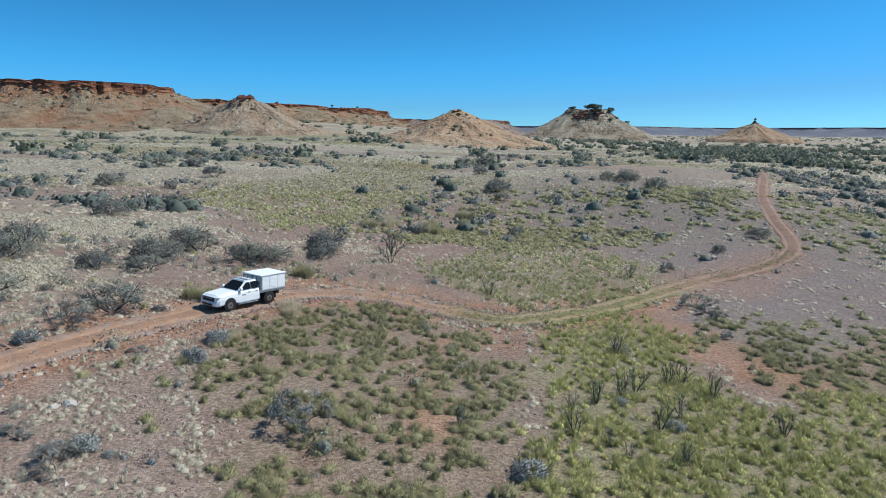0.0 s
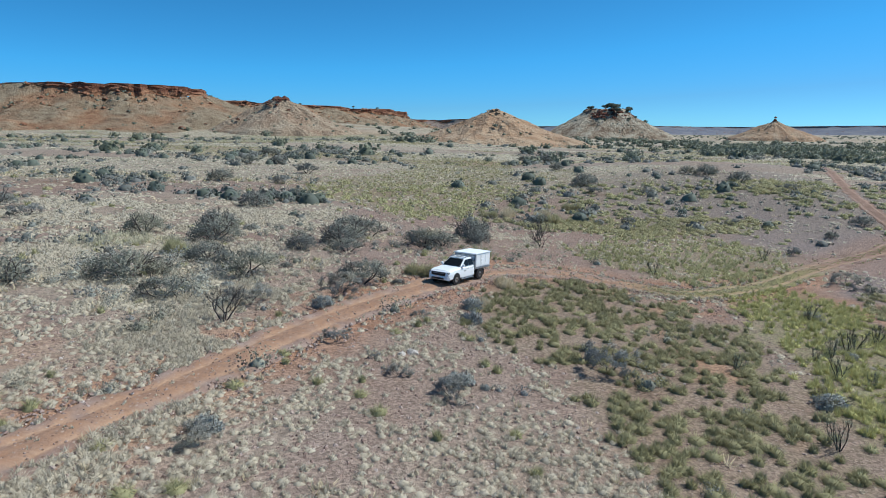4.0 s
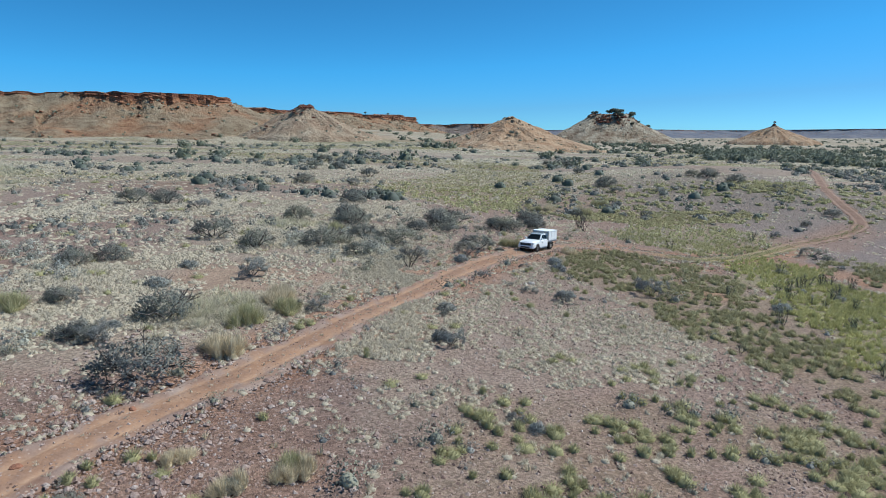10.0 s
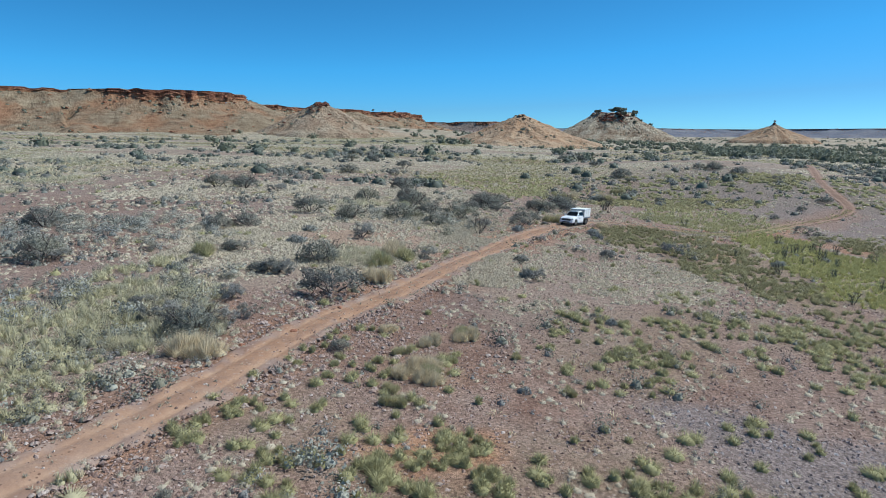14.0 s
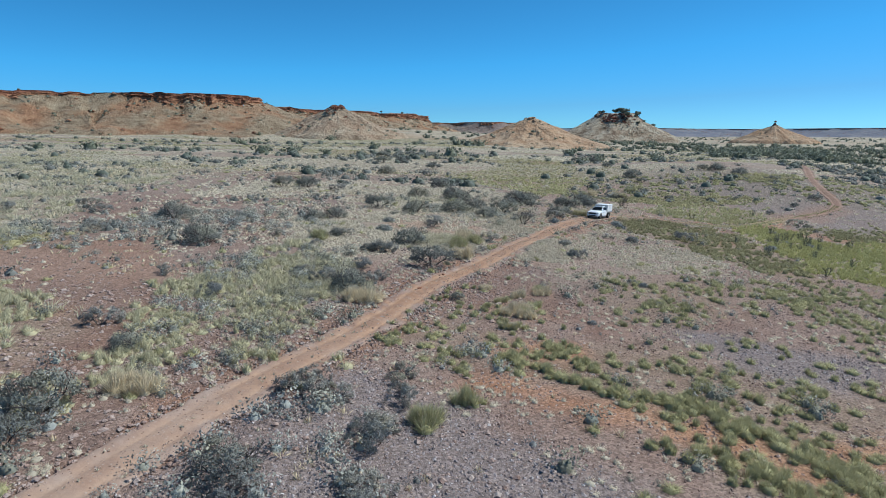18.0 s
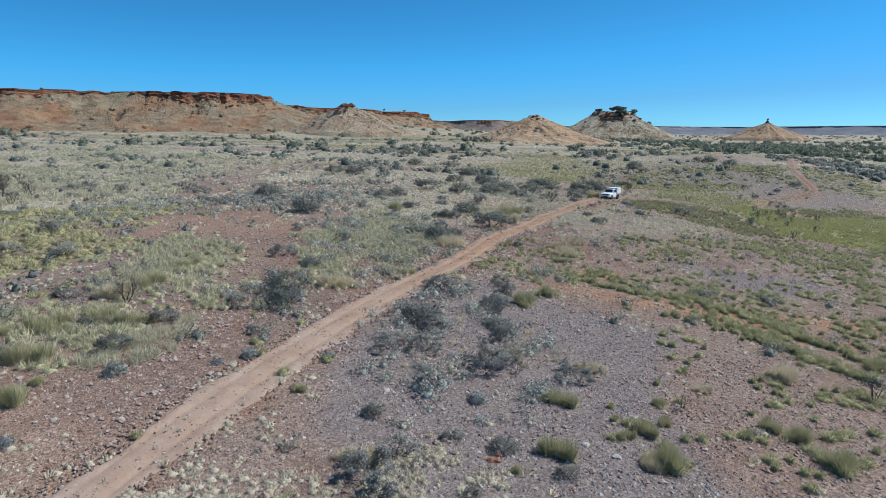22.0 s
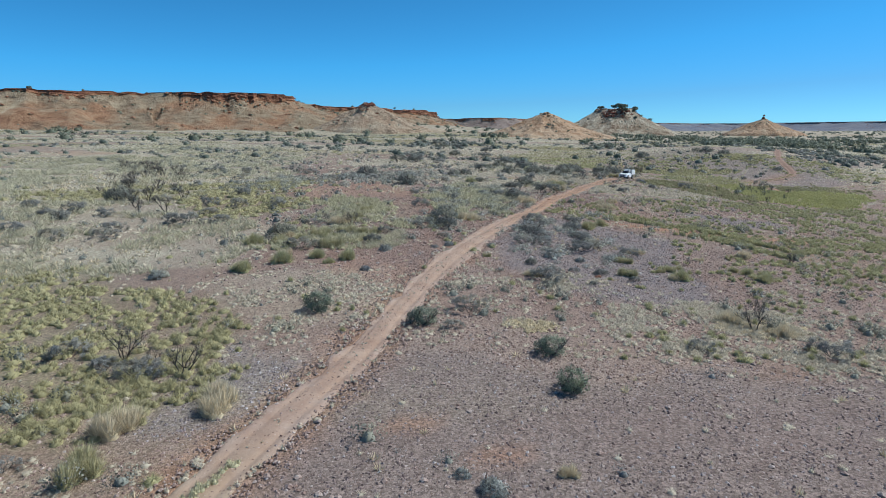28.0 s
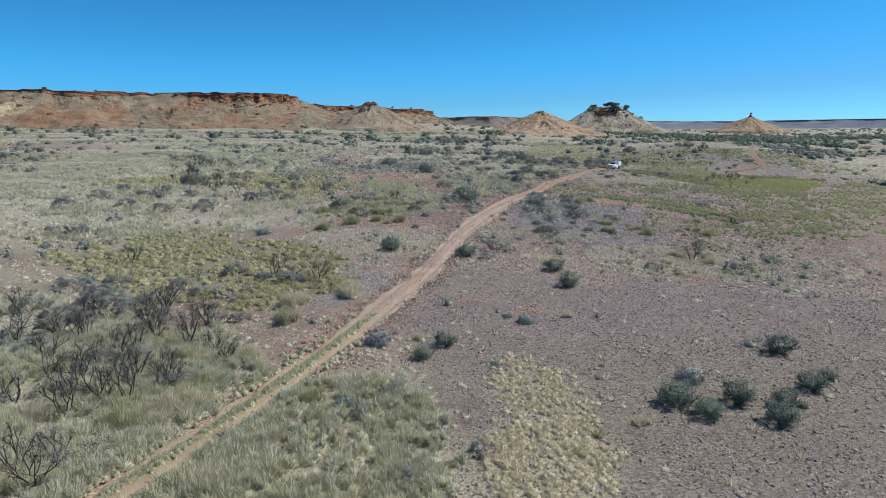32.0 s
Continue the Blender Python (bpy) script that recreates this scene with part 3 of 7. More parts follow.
M_STONE = rock_material("loose_stone", ((0.36, (0.17, 0.105, 0.085)), (0.46, (0.28, 0.19, 0.16)), (0.54, (0.38, 0.30, 0.265)), (0.64, (0.52, 0.45, 0.41))), 1.2, 0.4)
M_PEBBLE = pebble_material("mixed_pebbles", (0.12, 0.07, 0.058), (0.31, 0.218, 0.185), (0.60, 0.53, 0.49))
M_PEBBLE_PURPLE = pebble_material("red_purple_pebbles", (0.09, 0.064, 0.06), (0.225, 0.168, 0.158), (0.58, 0.53, 0.51))
M_PEBBLE_GREY = pebble_material("lilac_grey_pebbles", (0.10, 0.08, 0.08), (0.285, 0.238, 0.236), (0.60, 0.56, 0.55))
M_CLIFF = rock_material("dark_red_caprock", ((0.3, (0.06, 0.028, 0.022)), (0.5, (0.145, 0.055, 0.038)), (0.65, (0.25, 0.10, 0.055)), (0.8, (0.34, 0.17, 0.10))), 0.16, 1.0)
M_TALUS = talus_material()
M_PLATEAU = rock_material("dry_plateau_grass", ((0.3, (0.22, 0.17, 0.11)), (0.7, (0.34, 0.28, 0.19))), 0.2, 0.5)
M_BLOCK = rock_material("rust_caprock_block", ((0.36, (0.13, 0.055, 0.04)), (0.48, (0.27, 0.12, 0.072)), (0.62, (0.41, 0.215, 0.13))), 0.25, 1.0)
M_KNOLL = rock_material("pale_ochre_scree", ((0.36, (0.24, 0.145, 0.095)), (0.48, (0.36, 0.265, 0.185)), (0.62, (0.47, 0.39, 0.29))), 0.07, 1.0)
M_CONE = rock_material("orange_clay", ((0.32, (0.30, 0.155, 0.085)), (0.46, (0.37, 0.235, 0.145)), (0.6, (0.46, 0.355, 0.25))), 0.05, 0.7)
M_BUTTE = rock_material("cream_scree", ((0.40, (0.16, 0.10, 0.068)), (0.47, (0.31, 0.235, 0.165)), (0.56, (0.47, 0.405, 0.31))), 0.06, 1.2)
# the blue in these stops is distance haze, painted into the rock colour
M_FAR_HAZY = rock_material("hazy_distant_scarp", ((0.38, (0.10, 0.112, 0.155)), (0.5, (0.15, 0.156, 0.192)), (0.62, (0.235, 0.225, 0.235))), 0.012, 0.5)
# red-brown scree, its colour greyed to carry some aerial haze
M_FAR_RED_HAZY = rock_material("hazy_red_scarp", ((0.36, (0.15, 0.115, 0.11)), (0.5, (0.23, 0.18, 0.155)), (0.64, (0.34, 0.285, 0.235))), 0.025, 0.6)


# ---- ground ----
def axis(parts):
    """Grid lines: (from, to, step) pieces, then stretches that widen outwards."""
    return np.unique(np.round(np.concatenate([np.arange(a, b, s) for a, b, s in parts]), 3))


def widen(start, end, first, grow):
    out, s, p = [], first, start
    while p < end:
        out.append(p)
        p += s
        s *= grow
    return np.array(out + [end])


gx = np.unique(np.concatenate([-widen(400, 4200, 6, 1.13), axis([(-400, -130, 2.7), (-130, 50, 1.3), (50, 300, 2.5)]), widen(300, 4200, 5, 1.12)]))
gy = np.unique(np.concatenate([-widen(125, 2500, 4, 1.16), axis([(-125, 85, 1.3), (85, 150, 1.5), (150, 460, 2.6)]), widen(460, 4700, 5, 1.12)]))
GX, GY = np.meshgrid(gx, gy)
fx, fy = GX.ravel(), GY.ravel()
td = track_distance(fx, fy)
gz = ground_z(fx, fy) - 0.10 * (1 - sstep(1.2, 2.2, np.abs(td)))
farness = sstep(60, 140, np.hypot(fx + 30, fy - 10))
streak = fbm(fx / 48, fy / 13, 31, 4)
c_orange = np.maximum(np.maximum(0.55 * zone(fx, fy, WASHED, 0.6, 2.0), 0.4 * zone(fx, fy, ORANGE, 0.7, 2.0)), 0.2 * farness * sstep(0.62, 0.72, fbm(fx / 40, fy / 25, 41)))
c_orange = np.maximum(np.maximum(c_orange, 0.2 * zone(fx, fy, RED)), (0.35 + 0.2 * sstep(-30, -5, fy)) * (1 - sstep(48, 56, fy)) * (1 - sstep(1.2, 2.8 + 2.2 * sstep(-30, -5, fy), np.abs(td) + 2.4 * (fbm(fx / 2.5, fy / 2.5, 33, 3) - 0.5))))
c_green = np.clip(np.maximum(np.maximum(0.9 * zone(fx, fy, LUSH), 0.28 * zone(fx, fy, BELT)), np.maximum(0.55 * zone(fx, fy, STRIP), np.maximum(0.2 * zone(fx, fy, SPINIFEX), 0.5 * zone(fx, fy, YELLOW)))), 0, 1)
c_green = np.maximum(c_green, 0.55 * farness * sstep(0.5, 0.66, fbm(fx / 45, fy / 18, 51)))
c_grey = np.maximum(np.maximum(0.7 * zone(fx, fy, GREY), np.maximum(0.8 * zone(fx, fy, LILAC, 0.6, 6), 0.5 * zone(fx, fy, FLATS, 1.2, 9))), 0.35 * farness * sstep(0.55, 0.68, fbm(fx / 30, fy / 20, 61)))
c_straw = np.clip(np.maximum(0.6 * zone(fx, fy, FEATHER, 0.5, 6) * (1 - zone(fx, fy, YELLOW)), 0) + np.maximum(np.maximum(np.maximum((0.12 + 0.3 * sstep(-20, -32, fx)) * zone(fx, fy, PALE), 0.6 * zone(fx, fy, GOLD, 0.16, 2.0)), 0.3 * zone(fx, fy, CREAM)), np.maximum(0.7 * zone(fx, fy, STRAW), (0.34 + 0.3 * sstep(180, 260, fy) + 0.66 * sstep(0.43, 0.53, streak)) * farness * (1 - 0.75 * zone(fx, fy, GREY)))), 0, 1)
me = grid_mesh("ground", np.stack([fx, fy, gz], -1), quads(len(gy), len(gx)), M_GROUND,
               attrs=[("gravelly", "FLOAT", np.maximum((0.25 + 0.4 * sstep(-78, -94, fy)) * zone(fx, fy, FLATS, 1.2, 9), 0.5 * zone(fx, fy, RUBBLE, 0.5, 3)) * (1 - zone(fx, fy, GOLD, 0.16, 2.0))), ("cover", "FLOAT_COLOR", np.stack([c_orange, c_green, c_grey, c_straw], -1))])
ground = tagged(new("ground", me), "stony red-brown outback plain with patches of dry and green grass", "ground", kind="structure")

# the wheel track, cut a little into the plain
line = smooth_line(TRACK, 24)
tang = np.gradient(line, axis=0)
tang /= np.linalg.norm(tang, axis=1)[:, None]
nrm = np.stack([-tang[:, 1], tang[:, 0]], -1)
across = np.linspace(-1, 1, 17)
rows_n = len(line)
s_len = np.concatenate([[0], np.cumsum(np.linalg.norm(np.diff(line, axis=0), axis=1))])
valley = sstep(-2, 4, line[:, 0]) * (1 - sstep(50, 56, line[:, 1]))
south = 0.34 * sstep(-38, -56, line[:, 1]) + 0.18 * sstep(-76, -86, line[:, 1])
half_l = 1.58 - south - 0.3 * valley - 0.5 * sstep(52, 62, line[:, 1]) + 1.3 * (fbm(s_len / 2.0, s_len * 0, 71) - 0.5)
half_r = 1.58 - south - 0.3 * valley - 0.5 * sstep(52, 62, line[:, 1]) + 1.3 * (fbm(s_len / 2.0, s_len * 0 + 5, 72) - 0.5)
off = np.where(across[None, :] < 0, across[None, :] * half_l[:, None], across[None, :] * half_r[:, None])
tx, ty = line[:, :1] + nrm[:, :1] * off, line[:, 1:] + nrm[:, 1:] * off
rut = np.exp(-((np.abs(off) - 0.66) / 0.2) ** 2)
rise = 0.045 + 0.1 * sstep(-74, -84, ty) * np.exp(-(off / 0.3) ** 2) - 0.085 * rut + 0.05 * (fbm(tx / 0.9, ty / 0.9, 81, 2) - 0.5)
rise = rise - 0.16 * sstep(0.82, 1.0, np.abs(across))[None, :]
tz = ground_z(tx, ty) + rise
edge = sstep(0.36, 0.86, np.abs(across)[None, :] + 1.2 * (fbm(tx / 0.6, ty / 0.6, 83, 3) - 0.5))
brown = np.maximum(sstep(-5, -35, ty), 0.6 * sstep(50, 58, ty)) * (0.6 + 0.4 * vnoise(tx / 4, ty / 4, 85))
me = grid_mesh("track", np.stack([tx, ty, tz], -1).reshape(-1, 3), quads(rows_n, 17), M_TRACK,
               attrs=[("rut", "FLOAT", rut.ravel()), ("edge", "FLOAT", edge.ravel()), ("brown", "FLOAT", brown.ravel()), ("north", "FLOAT", sstep(50, 60, ty).ravel()), ("grassy", "FLOAT", np.maximum(valley[:, None], 0.6 * sstep(-72, -86, ty)).ravel())])
tagged(new("road", me), "orange dirt track with two worn wheel ruts across the plain", "dirt track", kind="structure")


# ---- hills ----
def part(name, me, parent, label=""):
    ob = new(name, me)
    ob.parent = parent
    return tagged(ob, label) if label else ob


def boulder_cloud(name, pts, sizes, mat, flat=0.7):
    """Many angular stones in one mesh."""
    base = np.array([(1, 0, 0), (-1, 0, 0), (0, 1, 0), (0, -1, 0), (0, 0, 1), (0, 0, -1), (0.6, 0.6, 0.5), (-0.6, 0.5, 0.5), (0.5, -0.6, 0.5), (-0.5, -0.6, 0.5)])
    tri = np.array([(4, 6, 7), (4, 7, 9), (4, 9, 8), (4, 8, 6), (0, 6, 8), (2, 7, 6), (1, 9, 7), (3, 8, 9), (0, 2, 6), (2, 1, 7), (1, 3, 9), (3, 0, 8)])
    n = len(pts)
    v = base[None] * (1 + 0.5 * (rng.random((n, 10, 3)) - 0.5)) * sizes[:, None, None]
    v[:, :, 2] *= flat
    a = rng.random(n) * 6.283
    c, s = np.cos(a)[:, None], np.sin(a)[:, None]
    v = np.stack([v[:, :, 0] * c - v[:, :, 1] * s, v[:, :, 0] * s + v[:, :, 1] * c, v[:, :, 2]], -1) + pts[:, None, :]
    f = (tri[None] + (np.arange(n) * 10)[:, None, None]).reshape(-1, 3)
    return grid_mesh(name, v.reshape(-1, 3), f, mat, smooth=False)


SLOPES = []   # places for scrub on the slopes: (hill, points, radius)


def hill(name, label, cx, cy, zb, zt, radius, rtop, mat, power=1.5, seed=1, stretch=1.0, cap=None, lean=0.0):
    """A worn hill: a flat or rocky crown, gullied flanks that run out concave."""
    thing = tagged(new(name), label, "hill")
    thing.location = (cx, cy, zb)
    na, nr = 140, 46
    a = np.linspace(0, 2 * np.pi, na, endpoint=False)[None, :]
    q = np.linspace(0, 1, nr)[:, None] ** 1.2
    gully = fbm(np.cos(a) * (2 + 1.5 * q) + 9, np.sin(a) * (2 + 1.5 * q) + 9, seed, 4) - 0.5
    r = q * radius * (1 + 0.3 * gully * sstep(0.05, 0.6, q)) * (1 + lean * np.cos(a) * q)
    x, y = r * np.cos(a) * stretch, r * np.sin(a)
    f = np.clip((q * radius - rtop) / (radius - rtop), 0, 1)
    z = (zt - zb) * (1 - f) ** power
    z = z + (fbm(x / 6, y / 6, seed + 7) - 0.5) * 1.6 * sstep(0, 0.15, q) + gully * (zt - zb) * 0.42 * sstep(0, 0.3, f) * (1 - f)
    z = z - 3.0 * sstep(0.85, 1.0, q)
    v = np.stack([x + 0 * z, y + 0 * z, z], -1).reshape(-1, 3)
    part("slope", grid_mesh("slope", v, quads(nr, na, True), mat), thing)
    n = 160 if cap else 50
    aa, rr = rng.random(n) * 6.283, rtop + (radius * 0.7 - rtop) * rng.random(n) ** 1.5
    ff = np.clip((rr - rtop) / (radius - rtop), 0, 1)
    p = np.stack([rr * np.cos(aa) * stretch, rr * np.sin(aa), (zt - zb) * (1 - ff) ** power + 0.1], -1)
    tagged(part("rubble", boulder_cloud("rubble", p, 0.4 + 1.1 * rng.random(n) ** 3, cap or mat), thing), kind="stuff")
    if cap:
        n = 70 if rtop < 10 else 320
        aa, rr = rng.random(n) * 6.283, rtop * (0.75 + 0.45 * rng.random(n) + (0.5 * rng.random(n) ** 2 if rtop > 10 else 0))
        p = np.stack([rr * np.cos(aa) * stretch, rr * np.sin(aa), (zt - zb) * (1 - np.clip((rr - rtop) / (radius - rtop), 0, 1)) ** power - 0.8 - 1.5 * rng.random(n)], -1)
        tagged(part("caprock", boulder_cloud("caprock", p, 1.2 + 2.0 * rng.random(n), cap), thing, "dark broken caprock"), kind="stuff")
    n = 130 if rtop < 10 else 340
    aa, rr = rng.random(n) * 6.283, rtop + (radius * 0.95 - rtop) * rng.random(n) ** 0.8
    ff = np.clip((rr - rtop) / (radius - rtop), 0, 1)
    SLOPES.append((thing, np.stack([cx + rr * np.cos(aa) * stretch, cy + rr * np.sin(aa), zb + (zt - zb) * (1 - ff) ** power], -1), radius / 110))
    return thing


def scarp(name, label, edge_pts, ztop, cliff, reach, mats, step=3.0, seed=3, foot=None, back=90.0, crag=None, cuts=()):
    """A flat-topped range: plateau, broken cliff band and gullied scree, along a line (the range lies on its left)."""
    thing = tagged(new(name), label, "mesa")
    p = np.array(edge_pts, float)
    ln = smooth_line(p, 40)
    s = np.concatenate([[0], np.cumsum(np.linalg.norm(np.diff(ln, axis=0), axis=1))])
    at = np.arange(0, s[-1], step)
    ex, ey = np.interp(at, s, ln[:, 0]), np.interp(at, s, ln[:, 1])
    t = np.gradient(np.stack([ex, ey], -1), axis=0)
    k = 9
    t = np.stack([np.convolve(np.pad(t[:, i], k, mode="edge"), np.ones(2 * k + 1) / (2 * k + 1), "valid") for i in (0, 1)], -1)
    t /= np.linalg.norm(t, axis=1)[:, None]
    ox, oy = t[:, 1][:, None], -t[:, 0][:, None]
    jag = (fbm(at / 22, at * 0, seed, 4) - 0.5)[:, None] * 16 + (fbm(at / 7, at * 0 + 3, seed + 5, 3) - 0.5)[:, None] * 8 + 2.2 * vnoise(at / 4.0, at * 0 + 6, seed + 6)[:, None]
    top = ztop + (fbm(at / 45, at * 0 + 8, seed + 9, 3) - 0.5)[:, None] * 1.8 - 0.8 * sstep(0.55, 0.62, fbm(at / 9, at * 0 + 4, seed + 12, 2))[:, None]
    drop = cliff * np.clip(2.6 * fbm(at / 34, at * 0 + 2, seed + 15, 3) - 0.5, 0.25, 1.2)[:, None]
    if crag:   # how strongly the cliff stands out at each corner of the edge
        where = np.interp(at, s[::40][:len(p)], crag)
        drop = cliff * (where * (0.3 + 0.7 * fbm(at / 18, at * 0 + 2, seed + 15, 3) + 0.8 * fbm(at / 5, at * 0 + 7, seed + 16, 3) - 0.1))[:, None]

    def sheet(d, z, nm, mat, lab=""):
        x, y = ex[:, None] + ox * d, ey[:, None] + oy * d
        v = np.stack([x, y, z + 0 * x], -1).reshape(-1, 3)
        band = np.broadcast_to(np.linspace(0, 1, d.shape[1])[None, :], x.shape).ravel()
        cut = np.zeros(x.shape)
        for cx, cy, cr in cuts:   # clay cut open by a gully
            cut = np.maximum(cut, 1 - sstep(0.5, 1.0, np.hypot((x - cx) / cr, (y - cy) / cr) + 0.9 * (fbm(x / 9, y / 9, seed + 61, 3) - 0.5)))
        return part(nm, grid_mesh(nm, v, quads(len(at), d.shape[1]), mat, nm != "cliff", attrs=[("band", "FLOAT", band), ("exposed", "FLOAT", cut.ravel())]), thing, lab)

    w = np.linspace(0, 1, 12)[None, :]
    sheet(jag - back * (1 - w), top + (1 - w) * 1.0 + 0 * jag, "plateau", mats[2], "grassed flat top")
    w = np.linspace(0, 1, 14)[None, :]
    ledge = (fbm(at[:, None] / 4, w * 5, seed + 21, 3) - 0.5) * 3.2 * np.sin(np.pi * w)
    sheet(jag + 1.4 * w ** 1.5 + ledge, top - drop * w, "cliff", mats[0], "dark red broken cliff band")
    m_ = int(len(at) * step / 2.6)
    i = rng.integers(0, len(at), m_)
    i = i[drop[i, 0] > cliff * 0.62]
    m_ = len(i)
    u = rng.random(m_)
    pts = np.stack([ex[i] + ox[i, 0] * (jag[i, 0] + 4.5 * u), ey[i] + oy[i, 0] * (jag[i, 0] + 4.5 * u), top[i, 0] - drop[i, 0] * (0.15 + 1.1 * u)], -1)
    tagged(part("broken_rock", boulder_cloud("broken_rock", pts, (0.6 + 1.6 * rng.random(m_) ** 2) * min(1.6, step / 3), M_BLOCK), thing, "broken blocks of red caprock"), kind="stuff")
    w = np.linspace(0, 1, 40)[None, :]
    d = jag * (1 - w) + 2.4 + reach * w ** 1.15
    zf = ground_z(ex[:, None] + ox * (reach + 4), ey[:, None] + oy * (reach + 4)) - 2.5 if foot is None else foot
    prof = (1 - w) ** 1.45
    gul = (fbm(at[:, None] / 16 + w * 0.8, w * 2.5, seed + 31, 4) - 0.5) * 13 * np.sin(np.pi * np.clip(w * 1.05, 0, 1)) ** 0.8
    sheet(d, zf + (top - drop + 0.4 - zf) * prof + gul * np.minimum(1, (top - zf) / 25), "scree", mats[1], "ochre scree slope with gullies")
    n = int(len(at) * step / 0.6)
    i, ww = rng.integers(0, len(at), n), rng.random(n) ** 1.5
    i, ww = i[(c_ := rng.random(n) < 0.25 + 0.9 * sstep(0.5, 0.66, fbm(at[i] / 14, ww * 3, seed + 51, 2)))], ww[c_]
    n = len(i)
    dd = jag[i, 0] * (1 - ww) + 2.4 + reach * ww ** 1.15
    zf_i = (zf[i, 0] if foot is None else foot)
    bz = zf_i + (top[i, 0] - drop[i, 0] - zf_i) * (1 - ww) ** 1.45
    bz = bz + (fbm(at[i] / 16 + ww * 0.8, ww * 2.5, seed + 31, 4) - 0.5) * 13 * np.sin(np.pi * np.clip(ww * 1.05, 0, 1)) ** 0.8 * np.minimum(1, (top[i, 0] - zf_i) / 25)
    pts = np.stack([ex[i] + ox[i, 0] * dd, ey[i] + oy[i, 0] * dd, bz + 0.3], -1)
    tagged(part("rubble", boulder_cloud("rubble", pts, 0.35 + 1.9 * rng.random(n) ** 3, M_BLOCK), thing, "fallen red boulders"), kind="stuff")
    SLOPES.append((thing, pts[rng.random(n) < 0.8] + rng.normal(0, 2.5, 3) * np.array((1, 1, 0)), 0.6))
    return thing


M_CAP = cliff_material()
ROCKS = (M_CAP, M_TALUS, M_PLATEAU, M_CLIFF)
scarp("mesa", "flat-topped red mesa with a dark cliff band above ochre scree",
      [(-560, 215), (-440, 262), (-345, 292), (-300, 312), (-280, 338), (-258, 352), (-230, 350), (-205, 362), (-186, 386), (-196, 430), (-212, 470)], 40, 6.4, 95, ROCKS, seed=3, crag=(0.35, 0.35, 0.3, 0.7, 0.5, 0.12, 1.1, 1.2, 1.05, 0.6, 0.5), cuts=((-330, 262, 22), (-352, 240, 16), (-372, 275, 12)))
scarp("mesa", "long low mesa with a red cliff line receding behind the knoll",
      [(-225, 430), (-205, 490), (-185, 530), (-158, 578), (-125, 630), (-98, 668), (-84, 740), (-84, 830), (-130, 880)], 37, 5.5, 60, ROCKS, step=4.0, seed=23, crag=(0.7, 0.8, 0.9, 0.6, 0.9, 1.3, 1.4, 1.4, 1.0))
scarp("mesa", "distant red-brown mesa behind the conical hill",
      [(-330, 1150), (-160, 1130), (-60, 1230), (30, 1180), (95, 1290), (120, 1420), (40, 1560)], 36, 7, 70, (M_CAP, M_FAR_RED_HAZY, M_PLATEAU, M_CLIFF), step=7.0, seed=43)
scarp("mesa", "far brown tableland along the horizon, blued by painted haze",
      [(100, 2750), (500, 2480), (760, 2420), (1000, 2700), (1240, 2700), (1330, 2250), (1500, 2000), (1700, 1750), (2100, 1500), (2600, 1100)], 36, 5, 260, (M_FAR_HAZY, M_FAR_HAZY, M_PLATEAU, M_FAR_HAZY), step=22.0, seed=63)
hill("hill", "conical orange clay hill with a small rocky crown", 2.5, 281, 5.5, 22.6, 50, 2.2, M_CONE, 1.5, 5, 1.05)
hill("hill", "ochre knoll crowned by a dark broken outcrop", -113, 347, 12, 31, 42, 2.5, M_KNOLL, 1.3, 15, 1.1, M_CLIFF)
hill("hill", "steep isolated butte with dark caprock and trees on top", 160, 747, 5, 39, 84, 22, M_BUTTE, 1.5, 25, 1.0, M_CLIFF)
peak = hill("hill", "conical brown hill with a rock pinnacle on its tip", 309, 648, 6, 24, 42, 1.5, M_CONE, 1.2, 35, 1.15)
pin = boulder_cloud("pinnacle", np.array([(0, 0, 18.6), (0.3, 0, 21.2), (-0.2, 0.2, 16.6)]), np.array([2.2, 1.8, 3.0]), M_CLIFF, 1.0)
part("pinnacle", pin, peak, "dark upright rock pinnacle")


